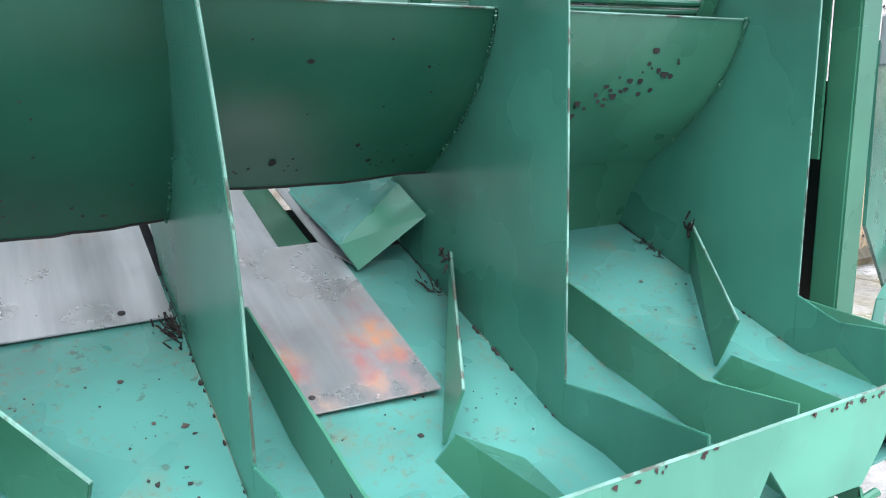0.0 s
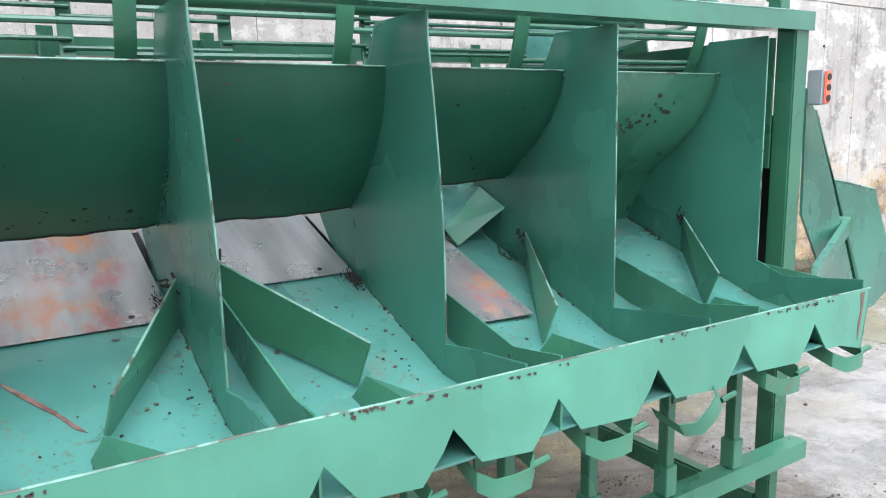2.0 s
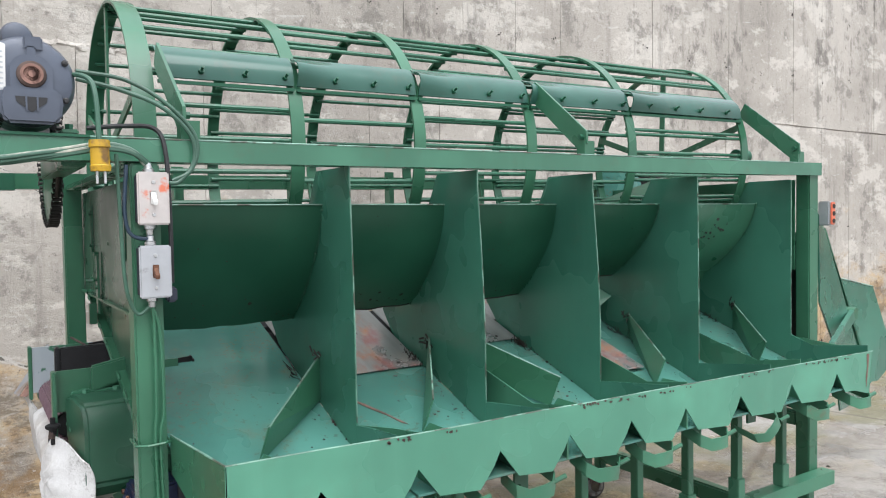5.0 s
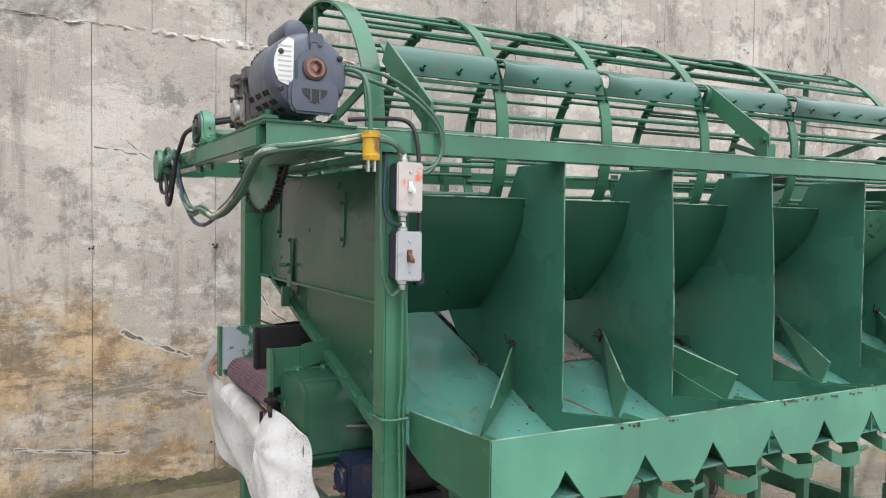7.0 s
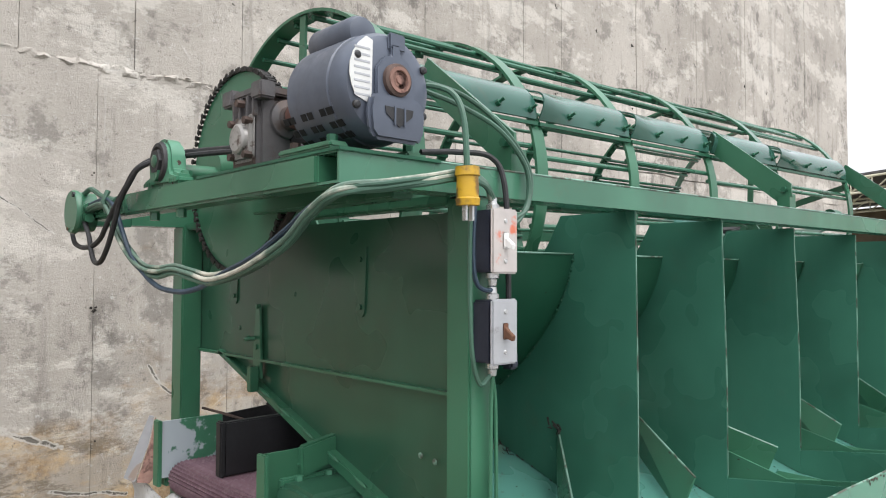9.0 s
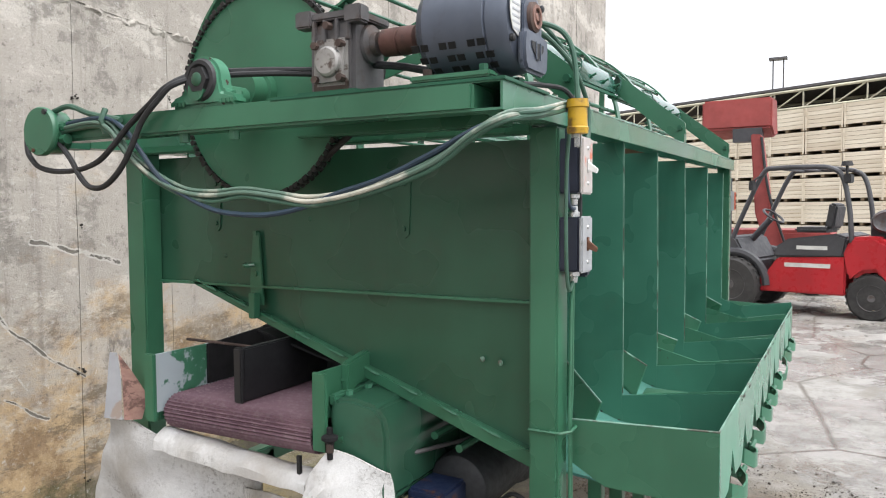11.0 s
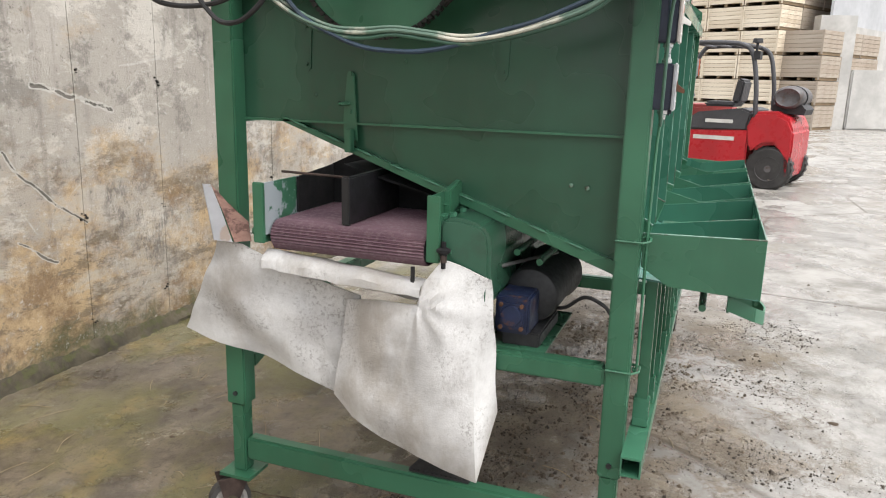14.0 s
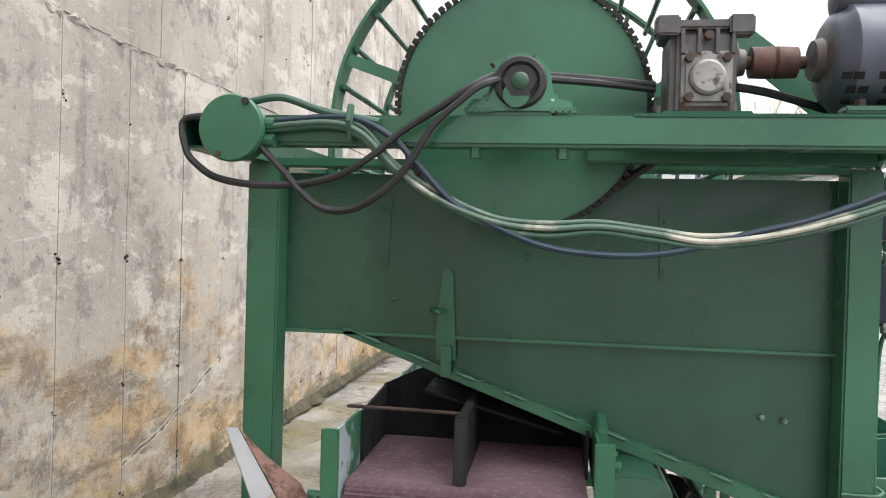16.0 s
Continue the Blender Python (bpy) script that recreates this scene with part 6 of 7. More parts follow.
part("box_cable", tube(B(), [(0.0, -0.032, 1.411), (-0.005, -0.034, 1.391), (-0.036, -0.034, 1.40), (-0.046, -0.034, 1.445), (-0.040, -0.032, 1.535)], 0.004), M_blue, gm)
for k, dx in enumerate((0.004, 0.014)):        # cables down the front post
    part("post_cable", tube(B(), [(0.0, -0.032, 1.258), (dx, -0.026, 1.20), (dx + 0.004 * k, -0.024, 1.05), (dx - 0.004, -0.024, 0.98), (dx, -0.025, 0.80), (dx + 0.003, -0.025, 0.66), (dx + 0.012, -0.016, 0.648)], 0.0032), M_green, gm)
for z in (0.975, 0.655):
    part("cable_tie", tube(B(), [(-0.035, 0.044, z), (-0.035, -0.018, z), (-0.016, -0.033, z + 0.001), (0.017, -0.032, z + 0.002), (0.031, -0.016, z), (0.031, 0.042, z)], 0.003, 6, False), M_green, gm)


# strands from the junction box, tied at the beam, sagging and then run along under the rail to the switches
for k, (dz, sag, r, m) in enumerate(((0.0, 0.0, 0.0042, M_pale), (-0.006, 0.003, 0.0042, M_cable), (0.006, -0.002, 0.0036, M_pale), (-0.003, 0.005, 0.0040, M_cable), (0.003, 0.002, 0.0036, M_cable))):
    dx = 0.003 * (k - 2)
    way_ = [(-0.305, 1.005, 1.566), (-0.305, 0.90, 1.574), (-0.306, 0.845, 1.558), (-0.306, 0.791, 1.504), (-0.306, 0.72, 1.458), (-0.306, 0.64, 1.427), (-0.306, 0.565, 1.418), (-0.306, 0.488, 1.424), (-0.306, 0.41, 1.412), (-0.306, 0.33, 1.408), (-0.305, 0.22, 1.423), (-0.303, 0.10, 1.460), (-0.300, 0.03, 1.504), (-0.290, -0.022, 1.530)]
    pts = [(x + dx, y, z + dz - sag * math.sin(math.pi * j / 13) + 0.006 * noise.noise(Vector((j * 0.7, k * 3.1, 1)))) for j, (x, y, z) in enumerate(way_)]
    pts += [(-0.23, -0.040 - 0.003 * k, 1.540 + dz), (-0.15, -0.046, 1.555 + dz), (-0.08, -0.046, 1.568 + dz), (-0.03, -0.043, 1.560 + dz * 0.6), (0.0 + dx, -0.034, 1.536)]
    part("draped_cable", tube(B(), pts, r, 8), m, gm, "draped cable with bleached streaks" if m is M_pale else "grey-green draped cable")
part("draped_cable", tube(B(), [(-0.305, 1.0, 1.575), (-0.306, 0.87, 1.582), (-0.308, 0.803, 1.554), (-0.310, 0.761, 1.514), (-0.310, 0.699, 1.452), (-0.310, 0.62, 1.412), (-0.310, 0.562, 1.392), (-0.310, 0.505, 1.384), (-0.310, 0.432, 1.383), (-0.308, 0.361, 1.394), (-0.307, 0.28, 1.418), (-0.305, 0.19, 1.442), (-0.303, 0.10, 1.478), (-0.298, 0.02, 1.515), (-0.26, -0.03, 1.535)], 0.005), M_blue, gm, "dark blue draped cable")
part("loop_cable", tube(B(), [(-0.30, 1.09, 1.585), (-0.29, 1.145, 1.578), (-0.30, 1.135, 1.53), (-0.305, 1.113, 1.506), (-0.308, 1.078, 1.486), (-0.310, 1.016, 1.476), (-0.312, 0.94, 1.478), (-0.315, 0.876, 1.493), (-0.318, 0.825, 1.523), (-0.316, 0.785, 1.557), (-0.314, 0.725, 1.596), (-0.308, 0.675, 1.631), (-0.27, 0.63, 1.655), (-0.22, 0.52, 1.660), (-0.20, 0.40, 1.652)], 0.0058), M_black, gm, "black rubber power cable")
part("loop_cable", tube(B(), [(-0.31, 1.02, 1.548), (-0.31, 0.973, 1.502), (-0.315, 0.94, 1.468), (-0.318, 0.907, 1.443), (-0.320, 0.869, 1.438), (-0.322, 0.833, 1.450), (-0.324, 0.793, 1.480), (-0.324, 0.763, 1.519), (-0.322, 0.734, 1.567), (-0.316, 0.695, 1.605), (-0.308, 0.66, 1.632), (-0.27, 0.61, 1.648), (-0.22, 0.50, 1.652), (-0.20, 0.40, 1.645)], 0.0058), M_black, gm, "black rubber power cable")
part("motor_lead", tube(B(), [(-0.18, 0.29, 1.655), (-0.17, 0.22, 1.645), (-0.15, 0.12, 1.62)], 0.007), M_black, gm)
part("cable_tie", tube(B(), [(-0.305, 0.865, 1.55), (-0.314, 0.865, 1.575), (-0.304, 0.865, 1.60)], 0.006, 6, False), M_cable, gm)
# round junction box at the beam's end
jb = part("junction_box", lathe(B(), (-0.330, 1.049, 1.562), (1, 0, 0), [(0, 0.0), (0, 0.050), (0.004, 0.0525), (0.012, 0.0525), (0.014, 0.049), (0.05, 0.047), (0.05, 0.0)], 40), M_green, gm, "round green junction box with cable glands")
part("screw", cyl(B(), (-0.334, 1.024, 1.602), (-0.328, 1.024, 1.602), 0.006, 8), M_black, jb)
part("screw", cyl(B(), (-0.333, 1.066, 1.522), (-0.328, 1.066, 1.522), 0.004, 8), M_rust, jb)
for z in (1.545, 1.57):
    part("gland", cyl(B(), (-0.305, 1.008, z), (-0.306, 0.985, z), 0.011, 10), M_green, jb)
part("wire", tube(B(), [(-0.305, 1.03, 1.605), (-0.306, 0.975, 1.612), (-0.304, 0.91, 1.592), (-0.303, 0.82, 1.575)], 0.006), M_cable, gm)
part("beam_extension", box(B(), (-0.285, 0.99, 1.545), (-0.245, 1.060, 1.582)), M_green, gm, "", 0.003)

# ---- infeed hopper at the far end ----
part("hopper_side", slab(B(), [(2.45, 0.02, 1.42), (2.61, 0.089, 1.362), (3.11, 0.304, 1.118), (3.43, 0.365, 0.68), (3.50, 0.37, 0.50), (3.10, 0.29, 0.50), (2.90, 0.21, 0.85), (2.50, 0.042, 1.07)], (-0.003, 0.006, 0)), M_divider, gm, "sheet steel infeed hopper side")
part("hopper_lip", slab(B(), [(2.60, 0.085, 1.364), (2.64, 0.100, 1.362), (3.15, 0.318, 1.118), (3.47, 0.362, 0.68), (3.44, 0.358, 0.68), (3.12, 0.300, 1.112)], (-0.006, 0.02, 0)), M_dark, gm, "folded dark lip of the hopper")
part("hopper_wing", slab(B(), [(3.167, 0.337, 1.115), (3.59, 0.392, 1.045), (3.845, 0.425, 0.70), (3.872, 0.429, 0.615), (3.66, 0.400, 0.55), (3.48, 0.378, 0.56), (3.40, 0.368, 0.70)], (-0.001, 0.006, 0)), M_divider, gm, "angled sheet wing of the hopper", 0.001)
part("wing_edge", tube(B(), [(3.167, 0.337, 1.116), (3.59, 0.392, 1.046)], 0.004, 6, False), M_edge, gm)
stay = part("hopper_stay", slab(B(), [(2.545, 0.040, 0.855), (2.575, 0.050, 0.910), (3.14, 0.272, 0.975), (3.20, 0.292, 0.930)], (0.010, -0.020, 0)), M_divider, gm, "pale green flat stay across the hopper side", 0.003)
part("stay_pad", cyl(B(), (3.15, 0.295, 0.955), (3.16, 0.250, 0.955), 0.030, 14), M_green, stay)
part("inner_ramp", slab(B(), [(2.408, 0.053, 0.66), (2.408, 0.95, 0.66), (2.408, 0.95, 1.35), (2.408, 0.053, 1.35)], (0.02, 0, 0)), M_blackplate, gm)
part("inlet_panel", slab(B(), [(2.24, 0.98, 1.48), (2.62, 0.98, 1.50), (2.62, 1.0, 1.70), (2.24, 1.0, 1.68)], (0, 0.006, 0)), M_floor, gm)
part("inlet_panel", slab(B(), [(2.42, 0.55, 1.55), (2.50, 0.95, 1.55), (2.50, 0.95, 1.72), (2.44, 0.60, 1.70)], (0.006, 0, 0)), M_green, gm)
part("inlet_chute", slab(B(), [(2.30, 0.30, 1.60), (2.30, 0.60, 1.60), (1.86, 0.60, 1.48), (1.86, 0.34, 1.48)], (0, 0, 0.008)), M_dark, gm)
part("inlet_hood", slab(B(), [(2.30, 0.66, 1.54), (2.40, 0.66, 1.54), (2.40, 0.70, 1.64), (2.30, 0.70, 1.62)], (0, 0.10, 0)), M_black, gm, "", 0.006)
part("inlet_bearing", cyl(B(), (2.33, 0.30, 1.66), (2.40, 0.30, 1.66), 0.028, 20), M_dark, gm)

# ---- forklift: local x ahead, wheels on z = 0 ----
fl = thing("forklift", (0, 0, 0), "red and charcoal gas forklift truck with overhead guard", "forklift")


def ring_band(bm, c, r, w):
    c = Vector(c)
    rows = [[c + Vector((r * math.cos(a), -w / 2, r * math.sin(a))), c + Vector((r * math.cos(a), w / 2, r * math.sin(a)))] for a in (2 * math.pi * k / 32 for k in range(33))]
    return strip(bm, rows, lambda p: Vector((p.x - c.x, 0, p.z - c.z)).normalized() * 0.006)


def prism(bm, prof, y0, y1):
    return slab(bm, [(x, y0, z) for x, z in prof], (0, y1 - y0, 0))


part("counterweight", prism(B(), [(-0.62, 0.17), (-0.68, 0.60), (-0.66, 0.82), (-0.45, 0.98), (-0.05, 1.07), (0.30, 1.06), (0.42, 0.80), (0.36, 0.55), (0.26, 0.50), (0.12, 0.60), (-0.10, 0.62), (-0.40, 0.46), (-0.52, 0.17)], -0.52, 0.52), M_red, fl, "rounded red counterweight", 0.045)
part("side_frame", prism(B(), [(0.36, 0.30), (0.36, 0.80), (1.35, 0.76), (1.55, 0.52), (1.95, 0.46), (1.95, 0.30)], -0.51, 0.51), M_red, fl, "", 0.02)
part("bonnet", prism(B(), [(0.40, 0.78), (0.34, 1.05), (0.50, 1.10), (1.20, 1.02), (1.40, 0.90), (1.42, 0.76)], -0.50, 0.50), M_charcoal, fl, "", 0.03)
part("floor_panel", prism(B(), [(1.40, 0.50), (1.40, 0.60), (1.75, 0.52), (1.75, 0.44)], -0.50, 0.50), M_charcoal, fl, "", 0.01)
part("front_cowl", prism(B(), [(1.95, 0.35), (1.82, 0.70), (2.02, 1.02), (2.18, 1.05), (2.40, 0.70), (2.45, 0.40)], -0.50, 0.50), M_charcoal, fl, "", 0.03)
for s in (-1, 1):
    y = 0.46 * s
    part("guard_post", tube(B(), [(0.30, y, 0.98), (0.34, y, 1.45), (0.44, y, 1.88), (0.60, y, 2.01), (0.85, y, 2.04), (1.40, y, 2.04), (1.60, y, 1.98), (1.85, y, 1.52), (2.08, y, 1.02), (2.10, y, 0.90)], 0.036, 10), M_charcoal, fl)
for x in (0.60, 0.86, 1.12, 1.38):
    part("guard_bar", cyl(B(), (x, -0.46, 2.03), (x, 0.46, 2.03), 0.018, 8), M_charcoal, fl)
seat = part("seat", box(B(), (0.72, -0.24, 1.10), (1.22, 0.24, 1.18)), M_charcoal, fl, "", 0.03)
part("seat_back", slab(B(), [(0.66, -0.20, 1.16), (0.80, -0.20, 1.16), (0.72, -0.17, 1.54), (0.60, -0.17, 1.50)], (0, 0.38, 0)), M_charcoal, seat, "", 0.03)
st = part("steering_column", cyl(B(), (2.0, 0, 0.98), (1.70, 0, 1.30), 0.05, 12), M_charcoal, fl)
part("steering_wheel", tube(B(), [(1.66 + 0.10 * math.cos(a), 0.17 * math.sin(a), 1.34 + 0.10 * math.cos(a)) for a in (2 * math.pi * k / 16 for k in range(17))], 0.016, 8, False), M_charcoal, st)
part("gas_bottle", lathe(B(), (-0.12, -0.30, 1.27), (0, 1, 0), [(0, 0.03), (0.02, 0.11), (0.06, 0.165), (0.58, 0.165), (0.62, 0.15), (0.64, 0.13), (0.62, 0.11), (0.60, 0.03)], 28), M_gear, fl, "grey gas bottle lying across the rear")
part("bottle_cradle", prism(B(), [(-0.30, 1.02), (0.04, 1.05), (0.05, 1.14), (0.0, 1.20), (-0.24, 1.20), (-0.32, 1.10)], -0.25, 0.25), M_black, fl)
part("bottle_strap", ring_band(B(), (-0.12, 0.10, 1.27), 0.17, 0.05), M_black, fl)
part("beacon", lathe(B(), (0.40, 0.42, 1.92), (0, 0, 1), [(0, 0.015), (0.12, 0.015), (0.12, 0.06), (0.18, 0.05)], 14), M_black, fl)
part("work_lamp", box(B(), (0.32, 0.36, 1.80), (0.42, 0.50, 1.92)), M_black, fl, "", 0.01)
part("mirror_arm", tube(B(), [(1.60, 0.47, 1.95), (1.68, 0.53, 1.90), (1.72, 0.56, 1.84)], 0.012, 6), M_black, fl)
part("mirror", box(B(), (1.70, 0.50, 1.72), (1.76, 0.62, 1.86)), M_black, fl, "", 0.01)
part("hydraulic_hose", tube(B(), [(2.10, 0.3, 1.0), (1.95, 0.40, 0.80), (1.80, 0.44, 0.62)], 0.02, 8), M_black, fl)


def wheel(x, y, r, w):
    wh = part("wheel", lathe(B(), (x, y - w / 2, r), (0, 1, 0), [(0, r * 0.55), (0, r * 0.90), (w * 0.15, r), (w * 0.85, r), (w, r * 0.90), (w, r * 0.55)], 36), M_tyre, fl, "dusty solid tyre")
    s = 1 if y > 0 else -1
    part("rim", lathe(B(), (x, y + s * w * 0.5, r), (0, s, 0), [(-0.06, r * 0.58), (0.004, r * 0.56), (-0.03, r * 0.42), (-0.03, r * 0.18), (0.01, r * 0.15), (0.01, 0)], 28), M_gear, wh)
    bm = B()
    for k in range(22):                               # tread lugs
        a = 2 * math.pi * k / 22
        d, tq = Vector((math.cos(a), 0, math.sin(a))), Vector((-math.sin(a), 0, math.cos(a)))
        c = Vector((x, y, r)) + d * (r - 0.003)
        slab(bm, [c - tq * 0.018 - Vector((0, w * 0.42, 0)), c + tq * 0.018 - Vector((0, w * 0.42, 0)), c + tq * 0.018 + Vector((0, w * 0.42, 0)), c - tq * 0.018 + Vector((0, w * 0.42, 0))], d * 0.012)
    part("tread", bm, M_tyre, wh)
    return wh


for s in (-1, 1):
    wheel(0.0, 0.43 * s, 0.25, 0.18)
    wheel(1.47, 0.50 * s, 0.32, 0.24)
    part("mudguard", tube(B(), [(1.47 + 0.38 * math.cos(radians(a)), 0.50 * s, 0.32 + 0.38 * math.sin(radians(a))) for a in range(40, 181, 14)], 0.05, 8, False), M_charcoal, fl)
for s in (-1, 1):
    part("mast_rail", box(B(), (2.55, 0.28 * s - 0.05, 0.12), (2.67, 0.28 * s + 0.05, 1.95)), M_charcoal, fl)
    part("fork_tine", slab(B(), [(2.75, 0.25 * s - 0.06, 0.06), (3.8, 0.25 * s - 0.05, 0.06), (3.8, 0.25 * s - 0.05, 0.075), (2.81, 0.25 * s - 0.06, 0.11), (2.81, 0.25 * s - 0.06, 0.62), (2.75, 0.25 * s - 0.06, 0.62)], (0, 0.11, 0)), M_charcoal, fl)
part("carriage", box(B(), (2.69, -0.45, 0.30), (2.75, 0.45, 0.68)), M_charcoal, fl)
# maker's and model marks as plain bars
for s in (-1, 1):
    part("maker_mark", box(B(), (0.66, min(0.512 * s, 0.515 * s), 0.645), (1.14, max(0.512 * s, 0.515 * s), 0.70)), M_plate, fl, "white block mark on the red flank")
    part("model_mark", box(B(), (0.68, min(0.502 * s, 0.504 * s), 0.88), (1.0, max(0.502 * s, 0.504 * s), 0.93)), M_plate, fl)
# the body is short and deep: draw its lengths in, keep round things round
for o_ in list(fl.children_recursive):
    nm = o_.name.split(".")[0]
    if nm in ("wheel", "rim", "tread", "mudguard"):
        continue
    xs = [v.co.x for v in o_.data.vertices]
    cx_ = (min(xs) + max(xs)) / 2
    for v in o_.data.vertices:
        v.co.x = v.co.x - 0.28 * cx_ if nm in ("gas_bottle", "bottle_strap", "bottle_cradle", "steering_wheel", "beacon", "maker_mark", "model_mark") else (0.72 if v.co.x > 0 else 0.34) * v.co.x
    for v in o_.data.vertices:
        v.co.z = 0.85 * v.co.z if v.co.z < 1.0 else 0.85 + 0.785 * (v.co.z - 1.0)
rear, hd = Vector((10.2, -0.855, YARD)), Vector((0.257, 0.966, 0))
left = Vector((-hd.y, hd.x, 0))
fl.matrix_basis = Matrix.Translation(rear - left * 0.60) @ Matrix.Rotation(math.atan2(hd.y, hd.x), 4, "Z") @ Matrix.Scale(1.276, 4)

# ---- red loader with raised bucket behind it ----
ld = thing("loader", (0, 0, 0), "faded red loader with raised boom and bucket", "loader")
part("bucket", slab(B(), [(11.3, 0.98, 2.46), (11.3, 0.98, 2.90), (11.9, 0.98, 2.94), (12.1, 0.98, 2.40), (11.7, 0.98, 2.34)], (0, 1.05, 0)), M_dullred, ld, "faded red loader bucket", 0.03)
part("tipping_plate", box(B(), (11.26, 1.12, 2.26), (11.5, 1.55, 2.46)), M_charcoal, ld)
part("boom", slab(B(), [(11.1, 1.26, 2.36), (11.1, 1.10, 2.34), (11.1, 0.95, 1.30), (11.1, 0.60, 0.36), (11.1, 0.90, 0.36), (11.1, 1.18, 1.20)], (0.24, 0, 0)), M_dullred, ld, "", 0.02)
part("hose", tube(B(), [(11.08, 1.10, 2.3), (11.07, 0.98, 1.5), (11.07, 0.72, 0.7)], 0.02, 8), M_black, ld)
part("chassis", box(B(), (11.4, 0.1, 0.35), (12.6, 2.2, 0.95)), M_dullred, ld, "", 0.05)
for y in (0.4, 1.9):
    part("wheel", lathe(B(), (11.35, y, 0.42), (1, 0, 0), [(0, 0.2), (0, 0.38), (0.05, 0.42), (0.25, 0.42), (0.3, 0.38), (0.3, 0.2)], 28), M_tyre, ld)

ld.matrix_basis = Matrix.Translation((-1.18, -0.49, YARD)) @ Matrix.Rotation(radians(-2.1), 4, "Z") @ Matrix.Diagonal((1.136, 1.136, 1.21, 1)) @ Matrix.Translation((1.18, 0.49, 0))

# ---- stacked wooden boxes: the stack's long face runs off along ALONG ----
CW, CD, CH = 1.46, 1.60, 0.875
ALONG, DEEP = Vector((0.50, 0.866, 0)), Vector((0.866, -0.50, 0))

def wooden_crate(wood, label):
    """Slatted box on skids, its front at x = 0."""
    crate = thing("wooden_crate", (0, 0, 0), label, "crate", "stacked potato boxes")
    front = side = None
    for k in range(5):
        z = 0.11 + 0.152 * k
        if front is None:
            front = part("slat", box(B(), (0.0, -CW / 2, 0), (0.025, CW / 2, 0.139)), wood, crate)
            side = part("slat", box(B(), (0.022, -0.011, 0), (CD, 0.011, 0.139)), wood, crate)
            front.matrix_basis, side.matrix_basis = pose(0, 0, z), pose(0, CW / 2 - 0.011, z)
        else:
            share(front, pose(0, 0, z))
            share(side, pose(0, CW / 2 - 0.011, z))
        share(side, pose(0, -CW / 2 + 0.011, z))
    part("core", box(B(), (0.03, -CW / 2 + 0.03, 0.10), (CD - 0.02, CW / 2 - 0.03, 0.84)), M_hedge, crate)
    for y in (-CW / 2 + 0.03, -0.05, CW / 2 - 0.13):
        part("skid", box(B(), (0.01, y, 0.0), (CD, y + 0.12, 0.10)), M_hedge, crate)
    for y in (-CW / 2 + 0.002, CW / 2 - 0.062):
        part("corner_post", box(B(), (-0.018, y, 0.02), (-0.001, y + 0.06, 0.86)), wood, crate)
    return crate


rr = random.Random(21)
base_ = Vector((28.5, -1.72, YARD))
cells = []
for k in range(7):
    for lv in range(6):
        cells.append((base_ + ALONG * (CW + 0.02) * (k + 0.5), lv))
for k in range(1, 4):                                # further rows behind, seen from their side
    for lv in range(6):
        cells.append((base_ + ALONG * (CW + 0.02) * 0.5 + DEEP * (CD + 0.03) * k, lv))
for k in range(3):                                   # a lower stack in front of them
    for lv in range(4):
        cells.append((Vector((28.6, -2.55, YARD)) + DEEP * (CD + 0.03) * k, lv))
ang = math.degrees(math.atan2(DEEP.y, DEEP.x))
for k, (p, lv) in enumerate(cells):
    m = pose(p.x, p.y, p.z + lv * (CH + 0.01), 0, 0, ang + rr.uniform(-1, 1)) @ Matrix.Translation((0.02 * rr.random(), 0.012 * rr.uniform(-1, 1), 0))
    if k == 0:
        proto = wooden_crate(M_crate, "pale new wooden slatted potato box in a stack")
        proto.matrix_basis = m
    elif k == 42:
        proto = wooden_crate(M_oldcrate, "weathered grey-brown slatted potato box in a stack")
        proto.matrix_basis = m
    else:
        copy_thing(proto, m)

# ---- open shed behind the boxes: trusses, cladding, concrete walls ----
shed = thing("shed", (0, 0, 0), "open-fronted storage shed with pale roof trusses", "building")
SA, SD = Vector((0.45, 0.893, 0)), Vector((0.893, -0.45, 0))
o = Vector((30.0, -3.45, YARD))
UP = Vector((0, 0, 1))
for dd, zt in ((0.0, 6.30), (2.5, 6.10), (5.0, 5.90)):
    c0 = o + SD * dd
    part("truss", tube(B(), [c0 + UP * zt, c0 + SA * 30 + UP * zt], 0.065, 6, False), M_truss, shed)
    part("truss", tube(B(), [c0 + UP * (zt - 0.72), c0 + SA * 30 + UP * (zt - 0.72)], 0.065, 6, False), M_truss, shed)
    bm = B()
    for k in range(24):
        a, b_ = c0 + SA * 1.25 * k, c0 + SA * 1.25 * (k + 1)
        tube(bm, [a + UP * (zt - 0.72), a + UP * zt], 0.036, 5, False)
        tube(bm, [a + UP * zt, b_ + UP * (zt - 0.72)], 0.036, 5, False)
    part("truss_web", bm, M_truss, shed)
part("roof", slab(B(), [o - SA * 0.15 + UP * 6.40, o + SA * 30 + UP * 6.40, o + SA * 30 + SD * 8.2 + UP * 5.80, o - SA * 0.15 + SD * 8.2 + UP * 5.80], (0, 0, 0.10)), M_gear, shed, "dark roof edge")
part("side_cladding", slab(B(), [o + UP * 3.4, o + UP * 6.38, o + SD * 8.0 + UP * 5.80, o + SD * 8.0 + UP * 3.4], -SA * 0.1), M_shed, shed)
part("side_wall", slab(B(), [o + SD * 0.4, o + SD * 0.4 + UP * 3.85, o + SD * 8.0 + UP * 3.85, o + SD * 8.0], -SA * 0.25), M_block, shed)
